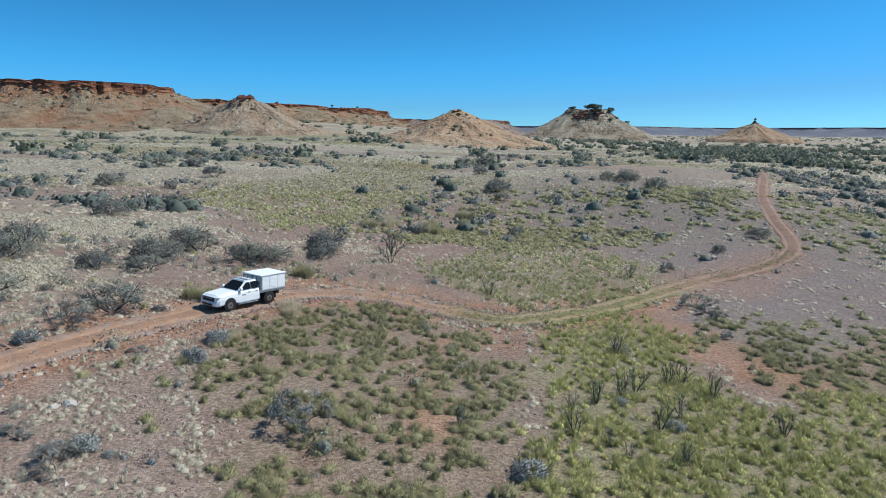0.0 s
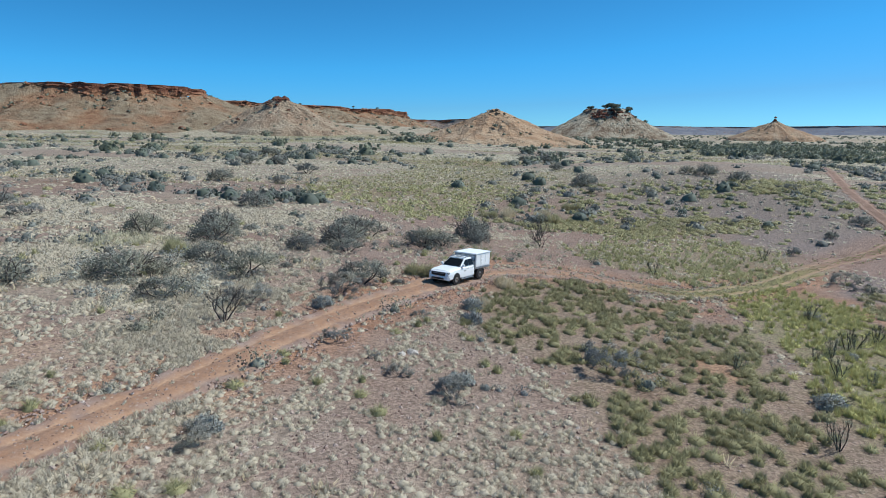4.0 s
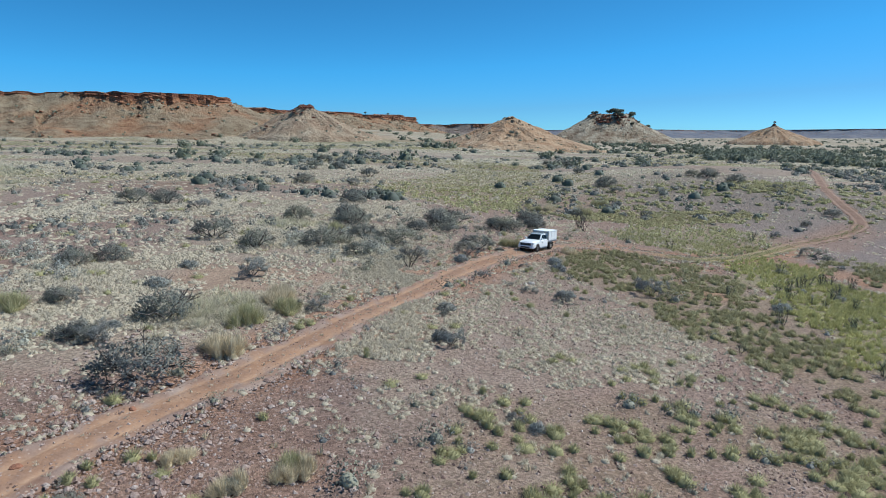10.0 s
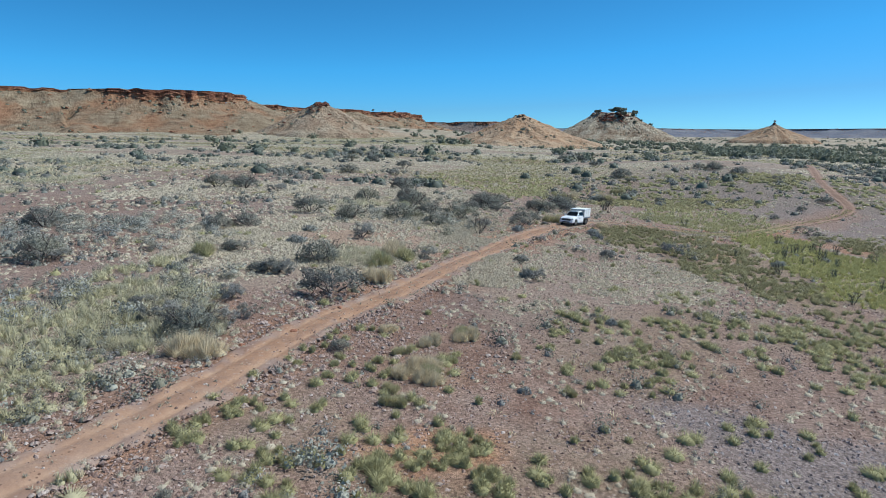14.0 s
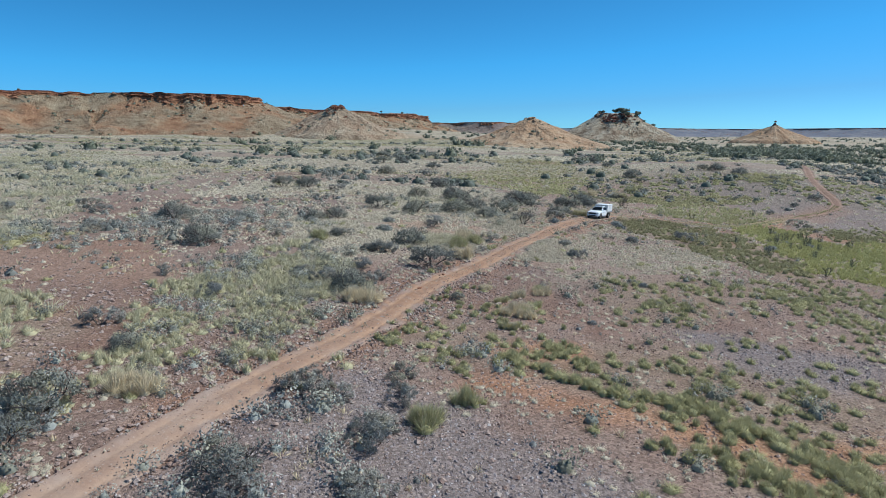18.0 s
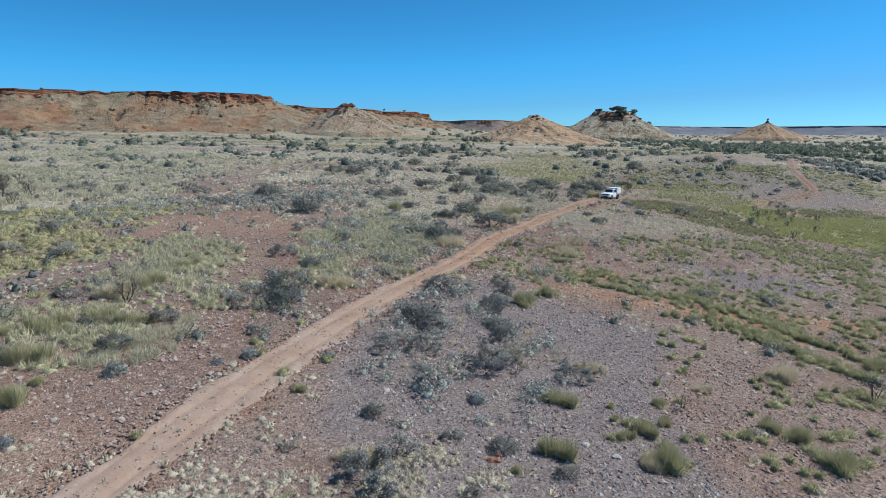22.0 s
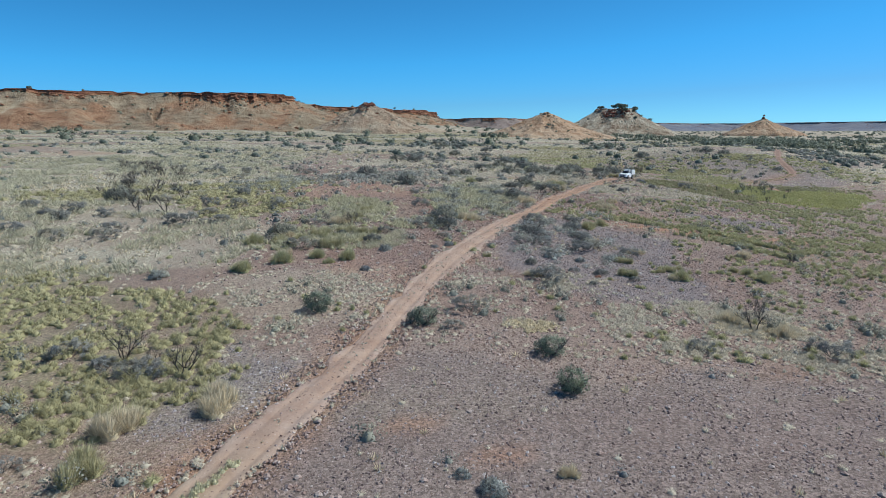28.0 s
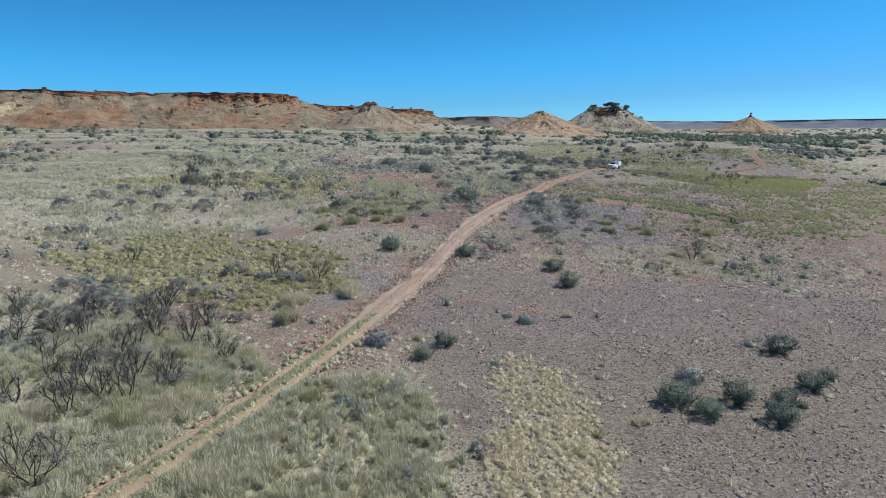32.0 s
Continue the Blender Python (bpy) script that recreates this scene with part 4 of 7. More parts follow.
# ---- grass ----
def domes(pts, r, h, sides):
    """Uneven rounded domes, one at each of pts: vertices, faces and the height share of each vertex."""
    k = len(pts)
    sa = (np.arange(sides) / sides * 6.2832)[None, :] + rng.random((k, 1)) * 6.28
    rows_ = []
    for rr_, hh_ in ((0.92, 0.0), (0.84, 0.42), (0.48, 0.82)):
        q_ = r[:, None] * rr_ * (0.78 + 0.44 * rng.random((k, sides)))
        rows_.append(np.stack([pts[:, :1] + q_ * np.cos(sa), pts[:, 1:2] + q_ * np.sin(sa), pts[:, 2:3] - 0.05 + h[:, None] * hh_ * (0.8 + 0.4 * rng.random((k, sides)))], -1))
    tip_ = np.stack([pts[:, 0] + (rng.random(k) - 0.5) * r * 0.4, pts[:, 1] + (rng.random(k) - 0.5) * r * 0.4, pts[:, 2] + h * (0.82 + 0.2 * rng.random(k))], -1)[:, None, :]
    i_ = np.arange(sides)
    j_ = (i_ + 1) % sides
    mf = [np.stack([i_ + o, j_ + o, j_ + o + sides], -1) for o in (0, sides)] + [np.stack([i_ + o, j_ + o + sides, i_ + o + sides], -1) for o in (0, sides)]
    mf = np.concatenate(mf + [np.stack([i_ + 2 * sides, j_ + 2 * sides, np.full(sides, 3 * sides)], -1)])
    per = 3 * sides + 1
    f = (mf[None] + (np.arange(k) * per)[:, None, None]).reshape(-1, 3)
    round_ = [np.stack([np.cos(sa) * c_, np.sin(sa) * c_, np.full(sa.shape, z_)], -1) for c_, z_ in ((0.97, 0.25), (0.83, 0.55), (0.45, 0.89))]
    puff = np.concatenate(round_ + [np.broadcast_to((0.0, 0.0, 1.0), (k, 1, 3))], 1).reshape(-1, 3)
    return np.concatenate(rows_ + [tip_], 1).reshape(-1, 3), f, np.repeat([0, 0.35, 0.75, 1.0], [sides, sides, sides, 1]), puff


def blades(name, pts, r, h, n, width, tint, mat, lean=0.8, sides=6, heart=0.9):
    """Tufts at pts: n thin blades each, leaning outwards. One mesh."""
    k = len(pts)
    a = rng.random((k, n)) * 6.2832
    q = np.sqrt(rng.random((k, n)))
    rho = r[:, None] * q
    dx, dy = np.cos(a), np.sin(a)
    bx, by = pts[:, :1] + rho * 0.55 * dx, pts[:, 1:2] + rho * 0.55 * dy
    bz = np.broadcast_to(pts[:, 2:3] - 0.04, bx.shape)
    hh = h[:, None] * (1.05 - 0.55 * q ** 2) * (0.6 + 0.55 * rng.random((k, n)))
    out = rho * 0.45 + lean * r[:, None] * q * (0.3 + 0.7 * rng.random((k, n)))
    tx_, ty_, tz_ = bx + dx * out, by + dy * out, bz + hh
    if sides:   # spikes that bristle all round from a small heart, their tips on an uneven dome
        top_ = np.sqrt(np.clip(1 - q ** 2, 0, 1))
        reach_ = 0.8 + 0.42 * rng.random((k, n))
        tx_, ty_, tz_ = pts[:, :1] + rho * dx * reach_ * lean, pts[:, 1:2] + rho * dy * reach_ * lean, pts[:, 2:3] + h[:, None] * (0.1 + 0.9 * top_) * reach_
        bx, by, bz = pts[:, :1] + 0.45 * rho * dx, pts[:, 1:2] + 0.45 * rho * dy, pts[:, 2:3] + 0.3 * h[:, None] * top_
    ta = a + (rng.random((k, n)) - 0.5) * 2.4
    wx, wy = -np.sin(ta) * width[:, None] / 2, np.cos(ta) * width[:, None] / 2
    v = np.stack([np.stack([bx - wx, by - wy, bz], -1), np.stack([bx + wx, by + wy, bz], -1), np.stack([tx_, ty_, tz_], -1)], 2).reshape(-1, 3)
    f = np.arange(len(v)).reshape(-1, 3)
    tn = np.repeat(np.clip(tint[:, None] + 0.25 * (rng.random((k, n)) - 0.5), 0, 1).ravel(), 3)
    tp = np.tile(np.array([0, 0, 1.0]), k * n)
    pf = np.stack([dx * q, dy * q, np.sqrt(np.clip(1.05 - q ** 2, 0.05, 1))], -1)
    pf = np.repeat(pf.reshape(-1, 3), 3, 0)
    if sides:
        mv, mf, lev, mp_ = domes(pts, r * heart, h * 0.85 * (heart / 0.9), sides)
        v, f = np.vstack([v, mv]), np.vstack([f, mf + len(v)])
        tn = np.concatenate([tn, np.clip(np.repeat(tint, len(lev)) - 0.1 + 0.3 * (rng.random(k * len(lev)) - 0.5), 0, 1)])
        tp = np.concatenate([tp, np.tile(lev * 0.6, k)])
        pf = np.vstack([pf, mp_])
    return grid_mesh(name, v, f, mat, smooth=True, attrs=[("tint", "FLOAT", tn), ("tipness", "FLOAT", tp), ("puff", "FLOAT_VECTOR", pf)])


def scatter(count, x0, x1, y0, y1, density):
    """Random ground places, kept where density(x, y) (0 to 1) says so, off the track's wheel ruts."""
    x, y = x0 + (x1 - x0) * rng.random(count), y0 + (y1 - y0) * rng.random(count)
    d = np.abs(track_distance(x, y))
    keep = (rng.random(count) < density(x, y)) & (d > 0.85 + 0.6 * rng.random(count)) & (x < 0.72 * y + 38) & (x > -150 - 0.74 * y) & (y > -105.5 + 7 * fbm(x / 5, y / 5, 301, 3))
    x, y = x[keep], y[keep]
    return np.stack([x, y, ground_z(x, y)], -1)


def thinned(pts):
    """Fewer, larger tufts away from the strip of plain beside the track."""
    d = lane(pts)
    p = np.clip(1.35 - d / 50, 0.22, 1)
    keep = rng.random(len(pts)) < p
    return pts[keep], p[keep] ** -0.45


def grass(name, label, pts, r0, r1, h0, h1, n, width, mat, lean=0.8, sides=6, thin=True, heart=0.9):
    """A field of tufts: full ones beside the flight, with fewer and wider blades further off."""
    pts, grow = thinned(pts) if thin else (pts, np.ones(len(pts)))
    k = len(pts)
    r = (r0 + (r1 - r0) * rng.random(k) ** 1.6) * grow
    h = (h0 + (h1 - h0) * rng.random(k)) * grow ** 0.5
    tint = np.clip(fbm(pts[:, 0] / 5, pts[:, 1] / 5, 91, 3) * 0.8 + 0.4 * rng.random(k) - 0.1, 0, 1)
    off = lane(pts) > 26
    if not thin or off.sum() < 50 or (~off).sum() < 50:
        ob = new(name, blades(name, pts, r, h, n, width * grow, tint, mat, lean, sides, heart))
        return tagged(ob, label, "grass", kind="stuff")
    for sel, share in ((~off, 1.0), (off, 0.26)):
        w_ = width * grow[sel] * (1 if share == 1 else 2.0)
        ob = new(name, blades(name, pts[sel], r[sel], h[sel], max(5, int(n * share)), w_, tint[sel], mat, lean, sides if share == 1 else min(sides, 5), heart))
        tagged(ob, label, "grass", kind="stuff")


def lane(pts):
    """Distance from the strip of plain that lies nearest below the flight."""
    ax, ay, bx, by = 0.0, 32.0, -56.0, -88.0
    t = np.clip(((pts[:, 0] - ax) * (bx - ax) + (pts[:, 1] - ay) * (by - ay)) / ((bx - ax) ** 2 + (by - ay) ** 2), 0, 1)
    return np.hypot(pts[:, 0] - ax - t * (bx - ax), pts[:, 1] - ay - t * (by - ay))


def clumpy(x, y, scale, seed, lo=0.4, hi=0.6):
    return sstep(lo, hi, fbm(x / scale, y / scale, seed, 3))


NEAR = (-125, 60, -104, 100)
bare = lambda x, y: (1 - 0.8 * zone(x, y, BARE)) * (1 - 0.75 * zone(x, y, LILAC)) * (1 - 0.7 * zone(x, y, FLATS))
GREEN = lambda x, y: np.maximum(zone(x, y, LUSH), zone(x, y, BELT))
OPEN = lambda x, y: (1 - 0.95 * GREEN(x, y)) * (1 - 0.6 * zone(x, y, SPINIFEX)) * (1 - 0.8 * zone(x, y, YELLOW))
pts = scatter(400000, *NEAR, lambda x, y: bare(x, y) * np.clip(0.24 + 0.62 * zone(x, y, PALE) + 0.2 * zone(x, y, CREAM), 0, 1) * np.maximum(0.04 + 0.96 * clumpy(x, y, 2.4, 101, 0.45, 0.57), 0.55 * zone(x, y, CREAM)) * OPEN(x, y))
grass("dry_grass", "small bleached pale tussocks of dry grass", pts, 0.16, 0.46, 0.11, 0.23, 40, 0.022, M_PALE, 1.0, 5, True, 0.64)
pts = scatter(90000, *NEAR, lambda x, y: np.clip(0.03 * bare(x, y) + 0.95 * zone(x, y, SPINIFEX) + 0.3 * zone(x, y, SPARSE), 0, 1) * (0.06 + 0.94 * clumpy(x, y, 2.2, 111, 0.42, 0.52)) * (1 - zone(x, y, LUSH)))
grass("spinifex", "green rounded spinifex hummocks on red soil", pts, 0.28, 0.72, 0.24, 0.46, 150, 0.026, M_SPIN, 1.0, 6, True, 0.64)
pts = scatter(120000, *NEAR, lambda x, y: zone(x, y, BELT) * (1 - zone(x, y, LUSH)) * (0.2 + 0.8 * clumpy(x, y, 2.4, 113, 0.36, 0.52)))
grass("spinifex_belt", "close olive-green spinifex hummocks at the edge of the hollow", pts, 0.28, 0.72, 0.22, 0.44, 120, 0.026, M_BELT, 1.0, 6, True, 0.64)
pts = scatter(210000, *NEAR, lambda x, y: 0.7 * zone(x, y, STRIP) * (0.3 + 0.7 * clumpy(x, y, 3, 121)))
grass("strip_grass", "soft yellow-green grass in a strip across the rise", pts, 0.25, 0.6, 0.22, 0.5, 50, 0.032, M_STRIP, 0.95, 5, True, 0.5)
pts = scatter(210000, *NEAR, lambda x, y: 0.95 * zone(x, y, LUSH) * (0.45 + 0.55 * clumpy(x, y, 3, 121)))
grass("green_grass", "dense bright green grass in the hollow", pts, 0.25, 0.6, 0.22, 0.5, 56, 0.032, M_LUSH, 0.95, 5, True, 0.5)
pts = scatter(230000, *NEAR, lambda x, y: 0.8 * zone(x, y, YELLOW) * (0.2 + 0.8 * clumpy(x, y, 2, 131, 0.34, 0.5)))
grass("olive_grass", "olive-yellow grass hummocks", pts, 0.3, 0.75, 0.24, 0.48, 96, 0.028, M_YELLOW, 1.0, 6, True, 0.62)
pts = scatter(200000, *NEAR, lambda x, y: np.clip(0.02 + 0.8 * zone(x, y, STRAW) + 0.15 * zone(x, y, SCRUB), 0, 1) * (1 - 0.8 * zone(x, y, YELLOW)) * (1 - 0.9 * GREEN(x, y)) * (0.2 + 0.8 * clumpy(x, y, 2.5, 141)))
grass("straw_grass", "tufts of pale straw-coloured grass", pts, 0.14, 0.36, 0.2, 0.46, 20, 0.06, M_STRAW, 0.9, 0)
pts = scatter(70000, -78, -22, 6, 66, lambda x, y: 0.8 * (zone(x, y, PALE) + 0.12) * (0.04 + 0.95 * clumpy(x, y, 3.2, 145, 0.45, 0.57)) * (1 - 0.7 * zone(x, y, RED)) * sstep(-22, -27, x))
grass("cream_grass", "soft cream grass in drifts between grey shrubs", pts, 0.25, 0.6, 0.14, 0.3, 30, 0.034, M_PALE, 1.0, 5, True, 0.55)
# lines of hummocks along the washed-out gully
gully_a = smooth_line(np.array([(-31.5, -18), (-28, -21.5), (-23, -23), (-21, -25), (-19, -27), (-18, -30), (-16, -33.5)], float), 14)
gully_b = smooth_line(np.array([(-26, -27), (-22, -28.5), (-20.5, -31.5), (-19, -34), (-17, -37)], float), 12)
gp_ = np.vstack([gully_a, gully_b])
gp_ = gp_[rng.random(len(gp_)) < 0.85]
gp_ = gp_ + rng.normal(0, 0.3, gp_.shape)
pts = np.column_stack([gp_, ground_z(gp_[:, 0], gp_[:, 1])])
grass("gully_grass", "dense green hummocks lining an eroded gully", pts, 0.4, 0.85, 0.36, 0.58, 280, 0.026, M_SPIN, 1.0, 7, False, 0.68)
grassy = TRACK_LINE[(TRACK_LINE[:, 0] > 1) & (TRACK_LINE[:, 1] < 66)]
sp = np.repeat(grassy, 16, 0) + rng.normal(0, 1, (len(grassy) * 16, 2)) * np.array((0.55, 0.55))
dd = np.abs(track_distance(sp[:, 0], sp[:, 1]))
sp = sp[(dd < 0.42) | (dd > 0.95)]
grass("verge_grass", "yellow-green grass growing between the wheel ruts", np.column_stack([sp, ground_z(sp[:, 0], sp[:, 1])]), 0.16, 0.34, 0.12, 0.26, 20, 0.06, M_YELLOW, 0.8, 0, False)
ridge = smooth_line(TRACK, 90)
ridge = ridge[(ridge[:, 1] < -76) & (ridge[:, 1] > -108)]
crown = np.repeat(ridge, 7, 0) + rng.normal(0, 0.13, (len(ridge) * 7, 2))
crown = crown[0.25 + 0.75 * clumpy(crown[:, 0], crown[:, 1], 1.2, 237, 0.3, 0.5) > rng.random(len(crown))]
crown = crown[sstep(-74, -84, crown[:, 1]) > rng.random(len(crown))]
sp = np.repeat(ridge, 9, 0) + rng.normal(0, 0.9, (len(ridge) * 9, 2))
dd = np.abs(track_distance(sp[:, 0], sp[:, 1]))
sp = np.vstack([crown, sp[(dd > 0.95) & (dd < 1.7) & (rng.random(len(sp)) < 0.6 * sstep(-78, -88, sp[:, 1]))]])
grass("ridge_grass", "tufted cream-green grass along the crown and edges of the track", np.column_stack([sp, ground_z(sp[:, 0], sp[:, 1]) + 0.05]), 0.14, 0.34, 0.16, 0.34, 44, 0.026, M_OLIVE, 1.0, 5, False, 0.7)
HUMMOCKS = [(-24, -48, 12, 9, 0), (-15, -31, 8, 8, 0), (-35, -62, 9, 6, 0), (-33, -10, 5, 6, 0), (-36, -18, 4, 5, -20)]
pts = scatter(2200, -60, 0, -80, 0, lambda x, y: zone(x, y, HUMMOCKS, 0.5, 3) * (0.15 + 0.85 * clumpy(x, y, 2.2, 231, 0.45, 0.6)))
grass("hummocks", "round green spinifex hummocks on grey gravel", pts, 0.3, 0.6, 0.26, 0.44, 170, 0.026, M_SPIN, 1.0, 6, False, 0.64)
pts = scatter(34000, -62, -10, -72, -44, lambda x, y: 0.9 * zone(x, y, BLEACHED, 0.3, 2.0) * (0.1 + 0.9 * clumpy(x, y, 1.8, 233, 0.42, 0.56)))
grass("bleached_tussocks", "pale straw tussocks scattered on pinkish gravel", pts, 0.18, 0.44, 0.14, 0.26, 32, 0.028, M_PALE, 1.0, 5, False, 0.64)
pts = scatter(60000, -62, -10, -104, -40, lambda x, y: zone(x, y, GOLD, 0.16, 2.0) * (0.4 + 0.6 * clumpy(x, y, 1.6, 235, 0.36, 0.5)))
grass("golden_tussocks", "close-set golden straw tussocks on bare gravel", pts, 0.2, 0.46, 0.14, 0.26, 28, 0.028, M_GOLD, 1.0, 5, False, 0.6)
SOUTH_MEADOW = [[(-84, -80), (-76.6, -77), (-70, -81), (-66.6, -86), (-67.8, -90), (-70, -94), (-70.6, -97.3), (-73, -104), (-94, -104)], [(-67.6, -97), (-66.2, -92.5), (-64.2, -88.6), (-61, -88), (-58.3, -88), (-56.8, -91), (-56.2, -95), (-56.6, -104), (-70, -104)]]
SHRUBBY = [(-50, -8, 6, 14, 0), (-45, -19, 3, 5, 20), (-56, -28, 4, 3, 0), (-66, -36, 6, 5, 0), (-66, -20, 6, 9, 20)]
pts = scatter(34000, -85, -38, -104, 10, lambda x, y: zone(x, y, SOUTH_MEADOW, 0.5, 3) * (0.1 + 0.7 * clumpy(x, y, 2, 241, 0.42, 0.58)))
grass("olive_tussocks", "soft grey-olive tussocks crowding between shrubs", pts, 0.3, 0.75, 0.35, 0.68, 100, 0.03, M_OLIVE, 1.0, 5, False, 0.5)
pts = scatter(16000, -85, -38, -60, 10, lambda x, y: zone(x, y, SHRUBBY, 0.5, 3) * (0.1 + 0.7 * clumpy(x, y, 2, 241, 0.42, 0.58)))
grass("pale_mounds", "pale feathery grass mounds crowding between grey shrubs", pts, 0.3, 0.8, 0.3, 0.6, 90, 0.03, M_OLIVE, 1.0, 5, False, 0.6)
pts = scatter(7000, -94, -54, -104, -76, lambda x, y: zone(x, y, SOUTH_MEADOW, 0.25, 3) * (0.15 + 0.85 * clumpy(x, y, 2.6, 243, 0.4, 0.55)))
grass("meadow_mounds", "soft cream-green grass mounds crowding beside the track", pts, 0.4, 0.95, 0.34, 0.66, 120, 0.034, M_FEATHER, 1.0, 7, False, 0.52)
pts = scatter(150000, -170, -34, -104, 110, lambda x, y: zone(x, y, FEATHER, 0.5, 6) * (1 - 0.85 * zone(x, y, YELLOW)) * (1 - 0.5 * zone(x, y, RED)) * (0.03 + 0.85 * clumpy(x, y, 6, 251, 0.43, 0.55)))
grass("feather_grass", "tall feathery pale grass in broad drifts", pts, 0.35, 0.85, 0.35, 0.72, 60, 0.03, M_FEATHER, 0.9, 0)
# small tufts along and between the wheel ruts
t_ = smooth_line(TRACK, 40)
t_ = t_[t_[:, 1] < 47]
t_ = np.repeat(t_, 4, 0) + rng.normal(0, 0.9, (len(t_) * 4, 2))
d_ = np.abs(track_distance(t_[:, 0], t_[:, 1]))
t_ = t_[((d_ < 0.3) & (rng.random(len(t_)) < 0.35)) | ((d_ > 0.95) & (d_ < 1.7))]
grass("verge_tufts", "small bleached tufts along the edges of the dirt track", np.column_stack([t_, ground_z(t_[:, 0], t_[:, 1])]), 0.1, 0.26, 0.09, 0.2, 16, 0.045, M_PALE, 1.0, 4, False, 0.6)
# the middle distance
pts = scatter(200000, -330, 260, -40, 330, lambda x, y: 0.8 * sstep(0.43, 0.53, fbm(x / 48, y / 13, 31, 4)) * ((x < -125) | (y > 88) | (x > 42)))
grass("far_grass", "bleached grass in drifts across the middle distance", pts, 0.35, 0.9, 0.22, 0.45, 5, 0.28, M_DRIFT, 1.0, 0, False)
pts = scatter(150000, -330, 260, -40, 330, lambda x, y: np.clip(0.8 * zone(x, y, STRIP) + 0.5 * sstep(0.5, 0.66, fbm(x / 45, y / 18, 51)), 0, 1) * ((x < -125) | (y > 88) | (x > 42)))
grass("far_green_grass", "olive-green grass in the middle distance", pts, 0.35, 0.9, 0.3, 0.55, 6, 0.28, M_YELLOW, 1.0, 0, False)


# ---- shrubs ----
def tube_path(verts, faces, p, q, r0, r1, sides=3):
    d = (q - p)
    d = d / (np.linalg.norm(d) + 1e-9)
    s = np.cross(d, (0.31, 0.77, 0.55))
    s /= np.linalg.norm(s)
    t = np.cross(d, s)
    b = len(verts)
    for c, r in ((p, r0), (q, r1)):
        for i in range(sides):
            a = 6.2832 * i / sides
            verts.append(c + r * (math.cos(a) * s + math.sin(a) * t))
    for i in range(sides):
        j = (i + 1) % sides
        faces.append((b + i, b + j, b + sides + j, b + sides + i))


def branch_tree(g, levels, spread, up, first, shrink=0.68, stems=4, wood=0.05):
    """Branch tubes of a shrub of about unit radius, and the places of its twig ends."""
    verts, faces, ends = [], [], []

    def grow(p, d, length, r, lv):
        bend = d + g.normal(0, 0.16, 3)
        bend[2] += up * 0.15
        bend /= np.linalg.norm(bend)
        mid = p + d * length * 0.5
        q = mid + bend * length * 0.5
        tube_path(verts, faces, p, mid, r, r * 0.82)
        tube_path(verts, faces, mid, q, r * 0.82, r * 0.6)
        ends.append((q, lv))
        if lv == 0:
            return
        for _ in range(2 + (g.random() < 0.6)):
            nd = bend + g.normal(0, spread, 3) + np.array((0, 0, up * 0.2))
            grow(q, nd / np.linalg.norm(nd), length * shrink * (0.8 + 0.4 * g.random()), r * 0.58, lv - 1)

    for i in range(stems):
        a = 6.2832 * (i + 0.6 * g.random()) / stems
        d = np.array((math.cos(a) * first, math.sin(a) * first, 1.0))
        grow(np.array((0.04 * math.cos(a), 0.04 * math.sin(a), -0.05)), d / np.linalg.norm(d), 0.42, wood, levels)
    return np.array(verts), np.array(faces), np.array([e for e, lv in ends if lv <= 1])


def leaf_cloud(g, centres, per, blob, size, flat=0.8):
    """Small leaf sprays round the given centres: two crossed slivers each."""
    k = len(centres) * per
    c = np.repeat(centres, per, 0)
    o = g.normal(0, 1, (k, 3))
    o /= np.linalg.norm(o, axis=1)[:, None]
    o *= (g.random((k, 1)) ** 0.4) * blob
    o[:, 2] *= flat
    c = c + o
    c[:, 2] = np.maximum(c[:, 2], 0.03)
    d = g.normal(0, 1, (k, 3))
    d[:, 2] = np.abs(d[:, 2]) * 0.8 + 0.15
    d /= np.linalg.norm(d, axis=1)[:, None]
    s = np.cross(d, g.normal(0, 1, (k, 3)))
    s /= np.linalg.norm(s, axis=1)[:, None] + 1e-9
    L = size * (0.6 + 0.8 * g.random((k, 1)))
    v = np.stack([c - d * L * 0.5, c + s * L * 0.33, c + d * L * 0.6, c - s * L * 0.33], 1).reshape(-1, 3)
    return v, np.arange(len(v)).reshape(-1, 4)


def outward(v):
    """Directions out of the heart of a crown, for each leaf."""
    mid = v.reshape(-1, 4, 3).mean(1)
    heart = np.array((mid[:, 0].mean(), mid[:, 1].mean(), np.percentile(mid[:, 2], 25)))
    d = (mid - heart) / (np.abs(mid - heart).max(0) + 1e-6)
    d[:, 2] += 0.12
    d /= np.linalg.norm(d, axis=1)[:, None] + 1e-6
    return np.repeat(d, 4, 0)


